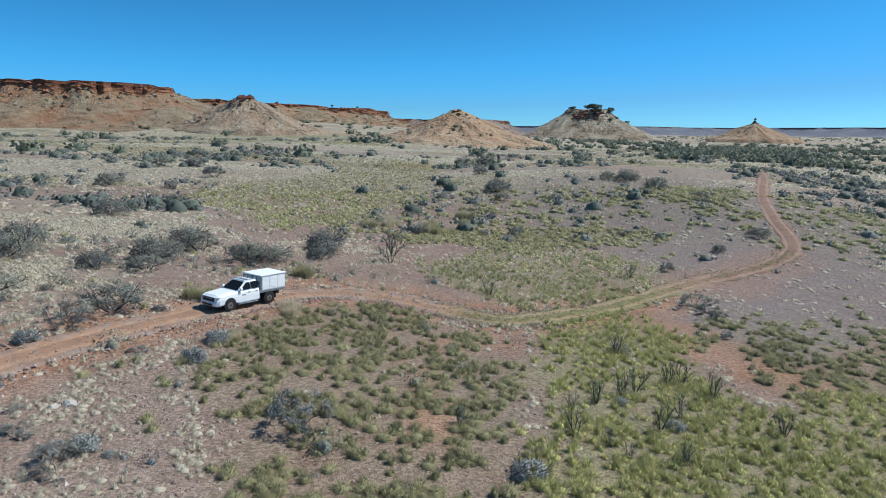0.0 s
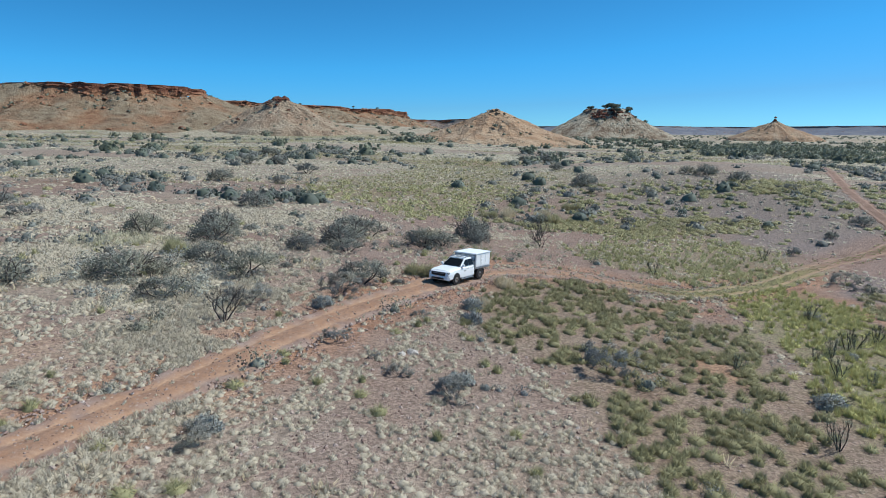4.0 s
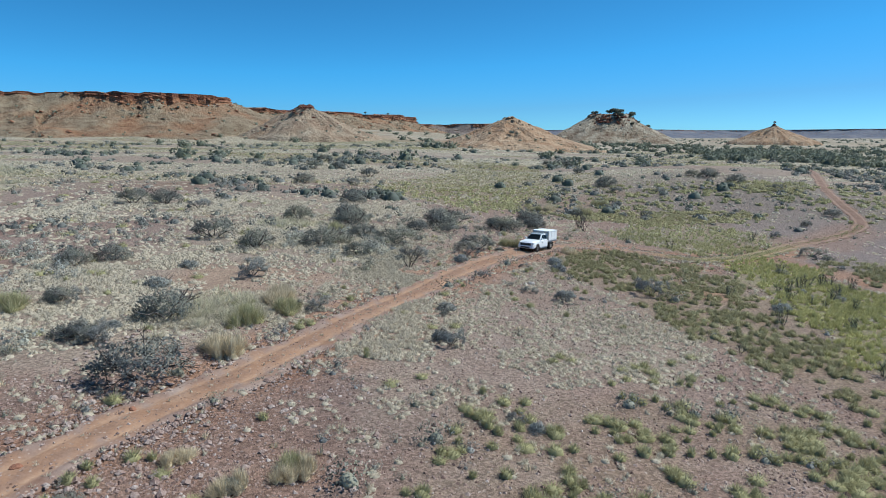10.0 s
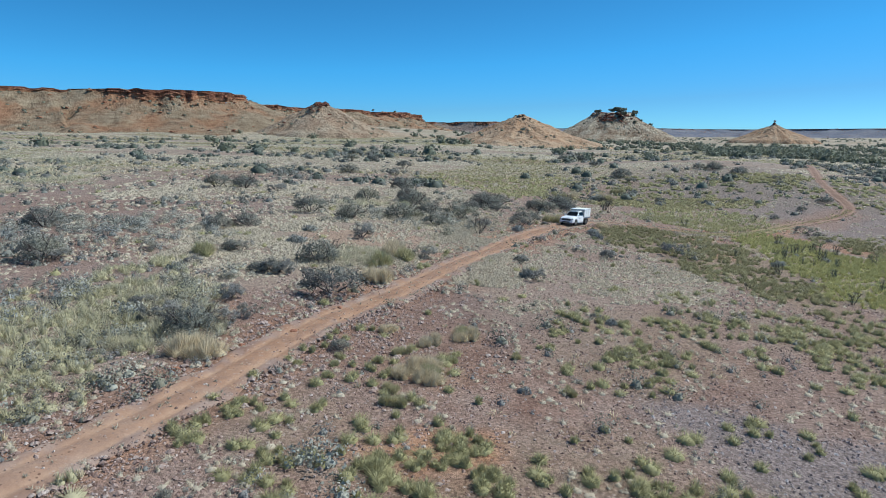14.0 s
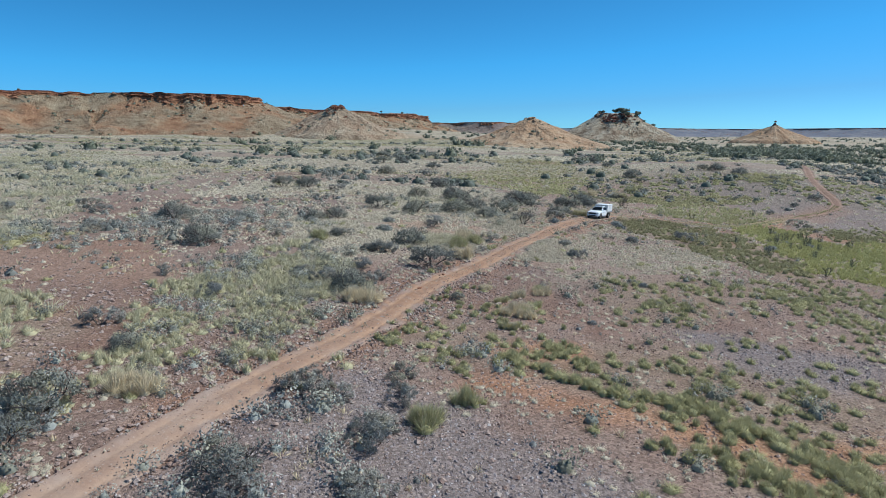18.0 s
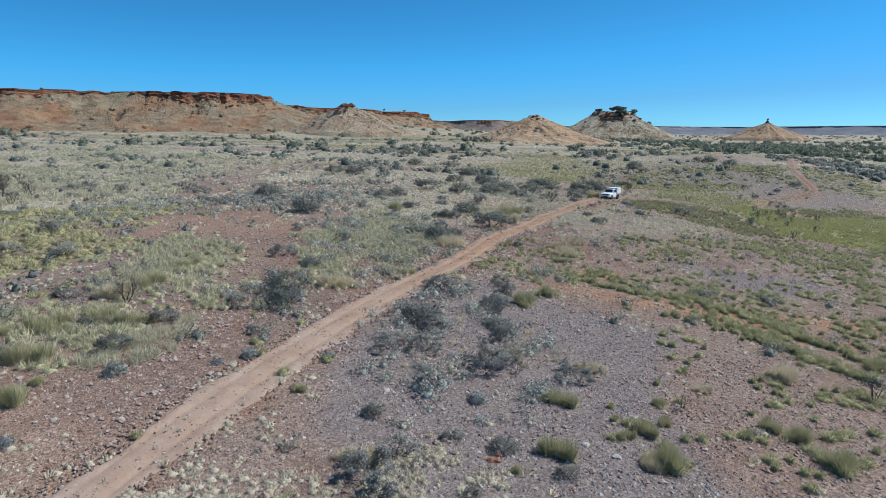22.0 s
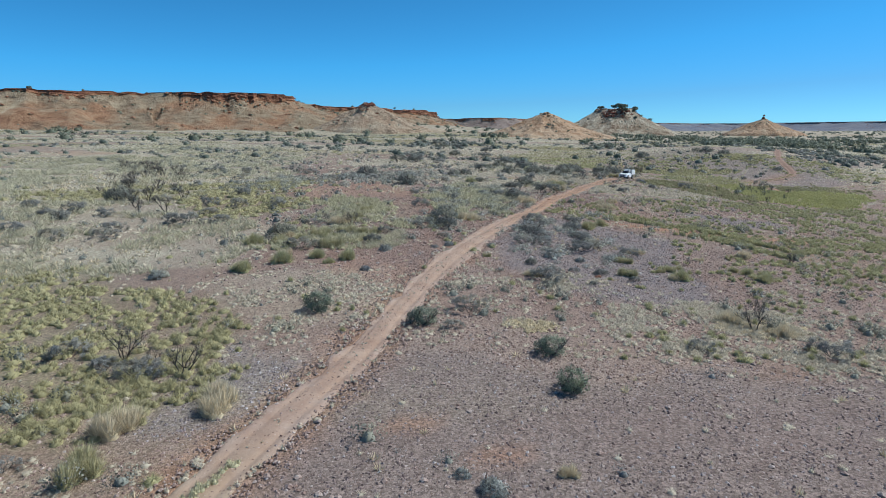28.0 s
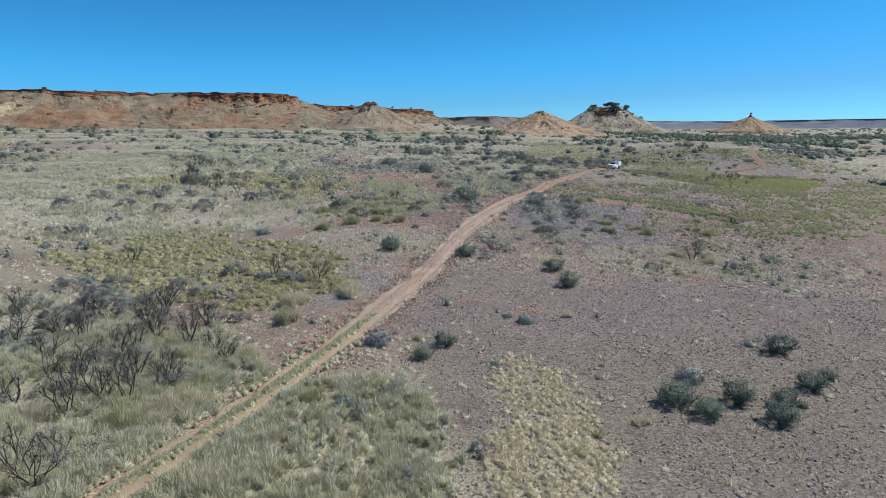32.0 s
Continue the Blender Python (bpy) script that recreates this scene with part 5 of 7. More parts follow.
def make_shrub(kind, seed):
    """One shrub of unit radius at the origin, with branches and crown."""
    g = np.random.default_rng(seed)
    label, category, bark, leaf = {
        "bush": ("dense grey-green rounded bush on stony ground", "bush", M_BARK, M_LEAF),
        "wattle": ("spreading flat-crowned wattle shrub with grey-green leaves", "shrub", M_BARK_DARK, M_LEAF),
        "twiggy": ("ash-grey twiggy half-dead shrub", "shrub", M_BARK, M_LEAF_GREY),
        "burnt": ("dark branching shrub with bare twigs", "shrub", M_BARK_DARK, M_TWIG),
        "saltbush": ("low dome of blue-grey saltbush leaves", "saltbush", M_BARK, M_LEAF_BLUE),
        "green": ("round dark green bush standing on bare gravel", "bush", M_BARK, M_LEAF_GREEN),
        "upright": ("upright feathery dark green shrub in the green grass", "shrub", M_BARK_DARK, M_LEAF_GREEN),
        "bleached": ("bleached white dead branches on the ground", "dead branch", M_BARK_WHITE, None)}[kind]
    spec = {"bush": (3, 0.55, 0.4, 0.9, 0.62, 5, 0.035), "wattle": (3, 0.6, 0.25, 1.1, 0.66, 4, 0.028), "twiggy": (4, 0.55, 0.3, 0.9, 0.62, 6, 0.022),
            "burnt": (3, 0.45, 0.8, 0.55, 0.68, 4, 0.03), "saltbush": (2, 0.6, 0.3, 1.0, 0.6, 5, 0.025), "green": (3, 0.5, 0.6, 0.7, 0.62, 4, 0.04), "upright": (3, 0.28, 0.95, 0.4, 0.7, 5, 0.026), "bleached": (3, 0.5, -0.3, 2.2, 0.62, 4, 0.03)}[kind]
    v, f, ends = branch_tree(g, *spec)
    span = np.percentile(np.hypot(v[:, 0], v[:, 1]), 96)
    tall = {"bush": 0.95, "wattle": 1.0, "twiggy": 0.8, "burnt": 1.6, "saltbush": 0.8, "green": 1.0, "upright": 2.1, "bleached": 0.55}[kind]
    fit_s = np.array((0.92 / span, 0.92 / span, tall * 0.9 / max(v[:, 2].max(), 0.1)))
    v, ends = v * fit_s, ends * fit_s
    thing = tagged(new("bush" if category == "bush" else category.replace(" ", "_")), label, category, group="shrubs on the plain")
    part("stem", grid_mesh("stem", v, f, bark, smooth=True), thing)
    if leaf:
        if kind in ("bush", "wattle"):
            n = 95 if kind == "bush" else 75
            a, q = g.random(n) * 6.2832, np.sqrt(g.random(n))
            dent = 0.72 + 0.36 * vnoise(np.cos(a) * 1.6 + seed, np.sin(a) * 1.6 + seed, seed)
            rad = q * 0.88 * dent
            if kind == "bush":
                z = (0.10 + 0.62 * np.sqrt(np.clip(1 - q ** 2, 0, 1)) * (0.8 + 0.4 * g.random(n))) * (0.35 + 0.65 * g.random(n) ** 0.5)
                cen = np.stack([rad * np.cos(a), rad * np.sin(a), z], -1)
                lv, lf = leaf_cloud(g, cen, 27, 0.19, 0.056)
            else:
                z = 0.62 - 0.22 * q ** 2 + 0.10 * g.normal(0, 1, n)
                cen = np.stack([rad * np.cos(a), rad * np.sin(a), z], -1)
                lv, lf = leaf_cloud(g, cen, 32, 0.17, 0.053, 0.5)
        elif kind == "upright":
            lv, lf = leaf_cloud(g, np.vstack([ends, ends * np.array((0.8, 0.8, 0.6)), ends * np.array((0.7, 0.7, 0.3))]), 5, 0.12, 0.042, 1.5)
        elif kind == "burnt":
            lv, lf = leaf_cloud(g, ends, 9, 0.16, 0.04)
        elif kind == "twiggy":
            lv, lf = leaf_cloud(g, ends[g.random(len(ends)) < 0.8], 12, 0.11, 0.045)
        elif kind == "saltbush":
            dome = g.normal(0, 1, (60, 3))
            dome /= np.linalg.norm(dome, axis=1)[:, None]
            dome = np.abs(dome) * np.sign(dome * np.array((1, 1, 0)) + np.array((0, 0, 1))) * np.array((0.72, 0.72, 0.62)) * (0.6 + 0.4 * g.random((60, 1)))
            lv, lf = leaf_cloud(g, dome, 26, 0.2, 0.085)
        else:
            dome = g.normal(0, 1, (80, 3))
            dome /= np.linalg.norm(dome, axis=1)[:, None]
            dome = dome * np.array((0.72, 0.72, 0.48)) * (0.55 + 0.45 * g.random((80, 1))) + np.array((0, 0, 0.46))
            lv, lf = leaf_cloud(g, dome, 40, 0.2, 0.06)
        part("crown", grid_mesh("crown", lv, lf, leaf, smooth=False, attrs=[("puff", "FLOAT_VECTOR", outward(lv))]), thing)
    return thing


def make_clump(seed, mat, label):
    """A big grass hummock of unit radius."""
    global rng
    keep, rng = rng, np.random.default_rng(seed)
    k = 9
    c = np.stack([rng.normal(0, 0.36, k), rng.normal(0, 0.36, k), np.zeros(k)], -1)
    me = blades("hummock", c, 0.42 + 0.25 * rng.random(k), 0.55 + 0.3 * rng.random(k), 300, np.full(k, 0.021), rng.random(k), mat, 1.0, 8, 0.5)
    stalks = blades("seed_stalk", c, 0.5 + 0.25 * rng.random(k), 0.85 + 0.4 * rng.random(k), 20, np.full(k, 0.011), 0.5 + 0.5 * rng.random(k), M_STRAW, 0.9, 0)
    rng = keep
    thing = tagged(new("grass_clump"), label, "grass clump", group="large grass clumps")
    part("hummock", me, thing)
    part("seed_stalk", stalks, thing, "thin bleached seed stalks")
    return thing


SHRUBS_A1 = [(-34.7, 47.1, 2.43), (-26.9, 45.6, 1.67), (-23.0, 45.7, 1.78), (-24.8, 57.3, 2.11), (-17.0, 50.8, 2.00), (-11.9, 55.4, 1.43), (-28.3, 36.2, 2.42), (-33.6, 34.5, 1.25), (-21.9, 30.4, 2.09), (-26.4, 39.0, 0.56), (-17.9, 36.7, 0.56), (36.0, 71.8, 1.49), (29.3, 66.6, 0.99), (20.2, 45.0, 0.87), (-41.4, 48.2, 2.03), (-35.7, 50.7, 2.40), (-35.2, 33.0, 2.92), (-24.1, 49.7, 3.33), (-17.3, 52.7, 1.56), (-12.0, 57.6, 1.85), (-40.7, 30.1, 2.08), (-46.0, 33.9, 2.28), (-66.3, 57.2, 3.36), (-62.2, 58.0, 4.15), (-49.9, 22.9, 1.75), (-37.0, 2.0, 2.73), (-42.5, 5.9, 1.19), (-52.1, 21.4, 1.50), (-35.1, 78.8, 1.64), (-59.0, 144.3, 3.12)]
SHRUBS_A2 = [(-50.9, 123.4, 3.06), (-56.3, 120.9, 2.70), (-51.9, 94.0, 2.48), (-41.4, 108.9, 2.43), (-44.9, 3.6, 0.67), (-43.5, 6.3, 0.98), (-43.1, -6.7, 1.78), (-29.9, -6.1, 0.55), (-47.6, 12.2, 1.13), (-13.7, 21.3, 1.43), (-22.9, 15.6, 0.86), (-18.6, -0.3, 0.50), (-60.4, -38.2, 1.15), (-59.5, -33.7, 1.11), (-53.0, -30.4, 1.55), (-64.1, -34.4, 0.72), (-65.5, -39.5, 0.93), (-70.3, -32.9, 0.95), (-45.0, -44.0, 0.73), (-53.2, -20.5, 1.19), (-37.9, -22.5, 0.72), (-39.1, -46.3, 0.77), (-36.7, -48.2, 0.60), (-40.5, -49.8, 0.48), (-70.5, -34.4, 1.88), (-61.6, -57.7, 1.84), (-46.3, -64.7, 1.30), (-45.8, -69.2, 1.24), (-54.1, -60.2, 1.33), (-60.1, -77.9, 1.12)]
SHRUBS_A3 = [(-100.7, -11.2, 4.17), (-43.5, -31.6, 1.75), (-53.3, -27.8, 1.99), (-68.9, 20.1, 2.21), (-60.2, 6.6, 2.20), (-45.3, -22.4, 1.79), (-44.2, -90.0, 1.46), (-41.1, -89.9, 1.11), (-43.2, -91.3, 1.05), (-36.5, -88.3, 1.01), (-34.7, -86.9, 0.59), (-38.9, -90.3, 0.88), (-40.0, -92.0, 1.08), (-38.2, -90.5, 0.42), (-56.1, -82.0, 0.92), (-57.4, -83.9, 0.88), (-15.3, 52.7, 2.00), (3.1, 148.4, 2.70), (6.8, 148.2, 2.71), (5.7, 120.1, 1.94), (7.8, 101.1, 2.54), (6.9, 99.6, 1.67), (7.7, 93.3, 1.59), (-3.5, 71.7, 1.27), (7.9, 74.1, 1.12), (29.9, 105.6, 2.45), (32.6, 98.9, 2.06), (27.2, 107.4, 1.85), (-32.2, 39.2, 1.85), (-22.4, 54.4, 2.15)]
SHRUBS_A4 = [(-12.3, 59.8, 2.28), (-20.4, 35.9, 2.05), (-31.1, 29.4, 1.68), (-23.0, 9.5, 1.51), (-34.7, -7.7, 0.76), (-38.3, 69.2, 2.40), (-39.7, 10.1, 1.99)]
SHRUBS_B1 = [(-26.1, 30.0, 1.49), (-16.6, 21.8, 0.81), (-14.0, 20.0, 1.04), (-17.9, 23.6, 0.39), (-20.0, 25.3, 0.75), (-16.0, 30.2, 0.62), (10.6, 36.7, 0.82), (18.8, 40.5, 0.64), (21.2, 59.7, 1.08), (19.6, 47.4, 1.61), (-21.3, 33.3, 1.56), (-55.7, 53.7, 3.07), (-37.9, 20.5, 1.95), (-31.4, 13.4, 1.24), (-23.0, 14.6, 0.89), (-22.5, 8.9, 1.07), (-19.5, 0.3, 0.59), (-47.0, 12.4, 1.23), (-42.2, 93.7, 2.16), (-48.8, 7.1, 0.90), (-53.7, 10.6, 1.00), (-45.5, -5.1, 1.24), (-39.2, -13.1, 0.75), (-56.0, -30.4, 1.00), (-43.6, -47.4, 1.30), (-44.9, -36.7, 1.18), (-43.0, -36.5, 1.06), (-42.7, -40.3, 1.17), (-48.1, -47.2, 0.45), (-68.4, -29.4, 1.14)]
SHRUBS_B2 = [(-53.2, -35.1, 0.76), (-39.4, -38.4, 1.46), (-41.3, -45.6, 0.55), (-51.0, -57.3, 1.41), (-52.2, -61.1, 0.93), (-36.9, -63.3, 0.86), (-28.8, -63.1, 1.45), (-44.6, -49.1, 2.16), (-83.7, -28.0, 2.17), (-67.2, -40.3, 1.71), (-58.9, -88.5, 0.88), (-60.5, -90.9, 0.83), (-83.4, -73.5, 2.02), (-84.3, -75.0, 1.33), (-83.7, -77.7, 2.38), (-82.5, -82.0, 1.31), (36.7, 90.2, 1.40), (21.3, 73.9, 1.17), (15.9, 92.1, 1.34), (-6.3, 24.4, 2.11), (-42.1, 6.1, 1.88)]
SHRUBS_C1 = [(-26.3, 26.5, 1.70), (-5.5, 56.3, 1.64), (3.2, 48.0, 1.29), (0.5, 25.6, 0.56), (5.6, 25.3, 0.99), (6.9, 24.5, 0.40), (7.5, 23.6, 0.39), (12.7, 32.0, 1.41), (9.8, 30.6, 0.84), (5.9, 27.9, 0.43), (11.1, 27.8, 0.69), (16.8, 56.6, 0.80), (7.3, 28.8, 1.64), (6.1, 17.6, 0.91), (-4.8, 11.1, 0.45), (-5.5, 59.2, 1.72), (1.1, 17.7, 0.83), (-63.8, -30.2, 1.70), (-37.8, -38.7, 0.56), (-29.8, -41.6, 0.50), (-19.0, -39.7, 0.79), (-71.5, -65.4, 1.33), (-67.1, -67.5, 1.22), (-31.5, -58.8, 1.31), (-30.1, -56.3, 1.04), (-69.6, -66.0, 0.68), (-87.2, -59.5, 1.27), (-72.8, -81.1, 1.32), (-73.0, -77.2, 1.14), (-76.8, -77.7, 1.32)]
SHRUBS_C2 = [(-73.8, -86.3, 1.20), (-71.3, -87.8, 1.24), (-73.8, -89.5, 0.90), (-69.2, -83.9, 0.84), (-73.9, -96.1, 1.49), (-74.8, -85.6, 1.13), (-70.8, -82.2, 0.97), (-80.8, -79.9, 1.56), (9.7, 26.4, 1.84), (7.8, 13.7, 2.03), (2.5, 9.0, 1.51)]
SHRUBS_D1 = [(-28.4, 32.8, 0.63), (-30.5, 33.7, 0.72), (-25.9, 40.8, 0.40), (-33.7, 53.5, 1.14), (-12.6, 21.0, 0.34), (3.1, 21.8, 0.96), (10.5, 26.6, 0.67), (4.1, 73.4, 0.84), (-43.2, 21.6, 0.92), (-43.1, 16.2, 1.36), (-18.7, -0.5, 0.58), (-41.8, 8.1, 0.70), (-25.3, -11.2, 0.46), (-58.7, -41.1, 0.88), (-54.2, -43.1, 0.96), (-52.6, -38.5, 0.70), (-54.0, -39.6, 0.46), (-59.7, -47.9, 0.62), (-48.3, -38.1, 0.57), (-40.1, -42.0, 0.76), (-50.5, -78.0, 0.83), (-51.7, -77.0, 0.49), (-77.1, -49.1, 1.58), (-42.5, -87.2, 1.07), (-53.1, -85.1, 0.48), (-60.4, -81.4, 1.30), (-12.9, 32.8, 1.10), (-13.0, 29.9, 0.93)]
SHRUBS_E1 = [(-35.5, -83.1, 1.27)]
SHRUBS_F1 = [(-35.5, 41.0, 3.01), (-16.7, 40.1, 1.20), (-12.2, 33.3, 0.72), (-13.4, 29.5, 0.55), (-10.2, 39.0, 1.02), (-34.0, 14.4, 1.67), (-31.4, 7.8, 1.47), (-32.2, 6.6, 0.91), (-32.9, 4.4, 1.15), (-37.5, -3.0, 0.75), (-39.5, -6.2, 1.20), (-32.5, -4.4, 0.64), (-28.0, -5.1, 0.85), (-31.5, -7.6, 0.62), (-32.5, -8.9, 0.47), (-30.1, -9.2, 0.92), (-31.3, -10.1, 0.73), (-29.8, -10.7, 0.79), (-34.7, -11.0, 0.45), (-34.6, -9.7, 0.38), (-34.5, -8.7, 0.40), (-36.4, -9.9, 0.39), (-31.5, -11.9, 0.54), (-31.3, -13.2, 0.66), (-49.2, 10.2, 1.43), (-41.5, -9.2, 1.44), (-40.1, -9.7, 0.93), (-40.7, -12.3, 0.79), (-23.2, -11.1, 0.51), (-25.3, -7.2, 0.44)]
SHRUBS_F2 = [(-64.3, -39.5, 1.44), (-66.0, -34.9, 2.18), (-45.3, -47.9, 0.86), (-49.0, -42.2, 0.47), (-50.2, -25.1, 1.39), (-63.5, -21.1, 1.07), (-64.0, -26.6, 1.97), (-36.1, -26.5, 1.79), (-34.0, -37.6, 0.70), (-35.9, -41.6, 0.94), (-32.4, -44.3, 0.70), (-31.2, -43.4, 0.52), (-33.5, -44.8, 0.49), (-30.9, -41.4, 0.55), (-36.8, -46.4, 0.91), (-32.3, -46.9, 1.12), (-33.0, -46.9, 0.65), (-38.7, -47.9, 0.39), (-26.3, -43.3, 0.66), (-25.3, -44.2, 0.88), (-24.8, -46.4, 1.15), (-28.0, -39.5, 0.53), (-22.5, -37.1, 0.92), (-33.3, -37.5, 0.71), (-15.8, -35.1, 1.04), (-63.6, -71.3, 1.38), (-67.9, -72.9, 1.87), (-67.4, -76.5, 1.71), (-67.6, -45.3, 2.90), (-70.4, -47.7, 1.55)]
SHRUBS_F3 = [(-72.5, -37.8, 1.81), (-65.4, -28.9, 1.99), (-67.8, -83.2, 0.72), (-65.6, -83.8, 0.92), (-66.5, -87.9, 1.16), (-63.0, -89.5, 0.98), (-62.2, -91.6, 0.73), (-69.3, -89.8, 1.99), (-71.7, -91.9, 1.55), (-67.1, -91.3, 0.78), (-64.0, -91.6, 0.56), (1.9, 81.9, 1.90), (-2.7, 76.6, 1.79), (-9.9, 74.3, 1.94), (-1.7, 72.2, 1.50), (-7.2, 75.3, 1.53), (-12.0, 48.8, 1.90), (-34.8, 10.1, 2.65), (-33.0, 12.5, 2.06), (-34.7, 5.4, 1.86)]
SHRUBS_W1 = [(-30.4, -12.7, 0.52), (-19.7, 0.3, 0.56)]
SHRUBS_Y1 = [(-46.6, -92.0, 0.54), (-46.8, -85.1, 0.32), (-30.0, -59.7, 1.78), (-32.4, -57.3, 1.21)]
PLACES = {"A": SHRUBS_A1 + SHRUBS_A2 + SHRUBS_A3 + SHRUBS_A4, "B": SHRUBS_B1 + SHRUBS_B2, "C": SHRUBS_C1 + SHRUBS_C2, "D": SHRUBS_D1, "E": SHRUBS_E1, "F": SHRUBS_F1 + SHRUBS_F2 + SHRUBS_F3, "W": SHRUBS_W1, "Y": SHRUBS_Y1}
VARIANTS = {"A": [("bush", 11), ("bush", 12), ("wattle", 13), ("bush", 14), ("wattle", 15)], "B": [("twiggy", 21), ("twiggy", 22), ("twiggy", 23)],
            "C": [("burnt", 31), ("burnt", 32), ("burnt", 33), ("burnt", 34)], "D": [("saltbush", 41), ("saltbush", 42)], "E": [("green", 51), ("green", 52), ("green", 53)], "U": [("upright", 36), ("upright", 37), ("upright", 38)], "W": [("bleached", 61)]}


def plant(protos, places, g):
    """Set copies of the first plants at (x, y, radius), turned and sized at random; the first stands at the first place."""
    for i, (x, y, r) in enumerate(places):
        z = float(ground_z(np.array([x]), np.array([y]))[0])
        m = Matrix.LocRotScale((x, y, z - 0.03), Euler((0, 0, g.random() * 6.28)), (r * (0.92 + 0.2 * g.random()), r, r * (0.85 + 0.3 * g.random())))
        if i < len(protos):
            protos[i].matrix_basis = m
        else:
            copy_thing(protos[int(g.random() * len(protos))], IDENT).matrix_basis = m


g_more = np.random.default_rng(31)
PLACES["C"] = PLACES["C"] + [(-91 + 20 * g_more.random(), -90 + 17 * g_more.random(), 0.9 + 0.6 * g_more.random()) for _ in range(26)] + [(-82 + 14 * g_more.random(), -99 + 12 * g_more.random(), 0.9 + 0.5 * g_more.random()) for _ in range(9)]
PLACES["B"] = PLACES["B"] + [(-60 + 20 * g_more.random(), -30 + 45 * g_more.random(), 0.7 + 0.9 * g_more.random()) for _ in range(14)] + [(-41 + 7 * g_more.random(), -40 + 16 * g_more.random(), 0.7 + 0.8 * g_more.random()) for _ in range(8)]
PLACES["B"] = PLACES["B"] + [(-88 + 19 * g_more.random(), -88 + 24 * g_more.random(), 0.8 + 0.6 * g_more.random()) for _ in range(16)] + [(-112 + 40 * g_more.random(), -50 + 85 * g_more.random(), 0.9 + 0.9 * g_more.random()) for _ in range(44)]
PLACES["F"] = PLACES["F"] + [(-84 + 19 * g_more.random(), -100 + 17 * g_more.random(), 0.6 + 0.5 * g_more.random()) for _ in range(34)] + [(-72 + 12 * g_more.random(), -47 + 14 * g_more.random(), 0.5 + 0.6 * g_more.random()) for _ in range(16)]
PLACES["C"] = PLACES["C"] + [(-122 + 30 * u + 10 * g_more.random() - 5, 42 - 62 * u + 16 * g_more.random() - 8, 1.0 + 0.5 * g_more.random()) for u in np.linspace(0, 1, 34)]
PLACES["B"] = PLACES["B"] + [(-54.6, -94.7, 0.6), (-57.7, -96.8, 0.85), (-38.5, -37.2, 1.5), (-42.6, -32.8, 1.2), (-37.5, -21.4, 0.9), (-42.0, -23.5, 1.0)]
PLACES["C"] = PLACES["C"] + [(-72.3, -97.3, 1.3), (-71.8, -86.4, 1.2), (-74.1, -75.5, 1.1), (-78.4, -75.3, 1.1), (-69.4, -84.1, 1.0), (-76.2, -83.5, 1.3), (-75.5, -80.0, 1.2)]
PLACES["C"] = PLACES["C"] + [(10.3, 36.4, 0.7), (8.9, 30.0, 0.7), (11.9, 31.9, 0.7), (13.7, 30.3, 0.7), (15.5, 26.6, 0.8), (9.8, 23.5, 0.6)]
PLACES["D"] = PLACES["D"] + [(8.6, 29.0, 0.6), (-61.2, -90.2, 0.8), (-63.0, -93.0, 0.6), (-47.5, -87.0, 0.3)]
PLACES["F"] = PLACES["F"] + [(-34.2, -24.1, 1.0), (-31.7, 9.1, 0.9), (-29.9, -10.0, 0.8), (-30.0, -6.2, 0.7), (-28.2, -4.6, 0.8)]
PLACES["B"] = PLACES["B"] + [(-88, -68, 1.6), (-85, -70, 1.5), (-83, -72, 1.4), (-79, -73, 1.4), (-81, -74.5, 1.5), (-88, -74, 1.5), (-77, -84, 1.2)]
PLACES["Y"] = PLACES["Y"] + [(-47.3, -76.8, 0.5)]
mat_like = lambda q: -27 < q[0] < -8 and -2 < q[1] < 32   # low mats of saltbush among the tussocks
PLACES["D"] = PLACES["D"] + [(x, y, min(r, 0.9)) for x, y, r in PLACES["A"] if mat_like((x, y))]
PLACES["A"] = [q for q in PLACES["A"] if not mat_like(q)]
dense = lambda q: q[1] < -80 or (-62 < q[0] < -45 and -70 < q[1] < -57)   # bushes leafy down to the gravel
PLACES["E"] = PLACES["E"] + [q for q in PLACES["A"] if dense(q)]
PLACES["A"] = [q for q in PLACES["A"] if not dense(q)]
off_track = lambda l: [q for q in l if abs(float(track_distance(np.array([q[0]]), np.array([q[1]]))[0])) > 1.2 + 0.6 * q[2]]
PLACES = {k_: off_track(v_) for k_, v_ in PLACES.items()}
LARGEST = {"A": 2.5, "B": 1.6, "C": 1.35, "U": 0.9, "D": 1.2, "E": 1.35, "F": 1.35, "Y": 1.0}
PLACES = {k_: [(x, y, min(r, LARGEST.get(k_, 3.0))) for x, y, r in v_] for k_, v_ in PLACES.items()}
PLACES["U"] = [(x, y, min(r, 0.65)) for x, y, r in PLACES["C"] if x > 0]
PLACES["C"] = [q for q in PLACES["C"] if q[0] <= 0]
IDENT = Matrix.Identity(4)
g_plant = np.random.default_rng(5)
for key, kinds in VARIANTS.items():
    plant([make_shrub(*k) for k in kinds[:len(PLACES[key])]], PLACES[key], g_plant)
plant([make_clump(71, M_SPIN, "large green spinifex clump"), make_clump(72, M_YELLOW, "large olive spinifex clump"), make_clump(73, M_STRAW, "tall bleached grass clump with pale seed heads")], PLACES["F"], g_plant)
plant([make_clump(75, M_STRAW, "dry straw-yellow clump of grass")], PLACES["Y"], g_plant)


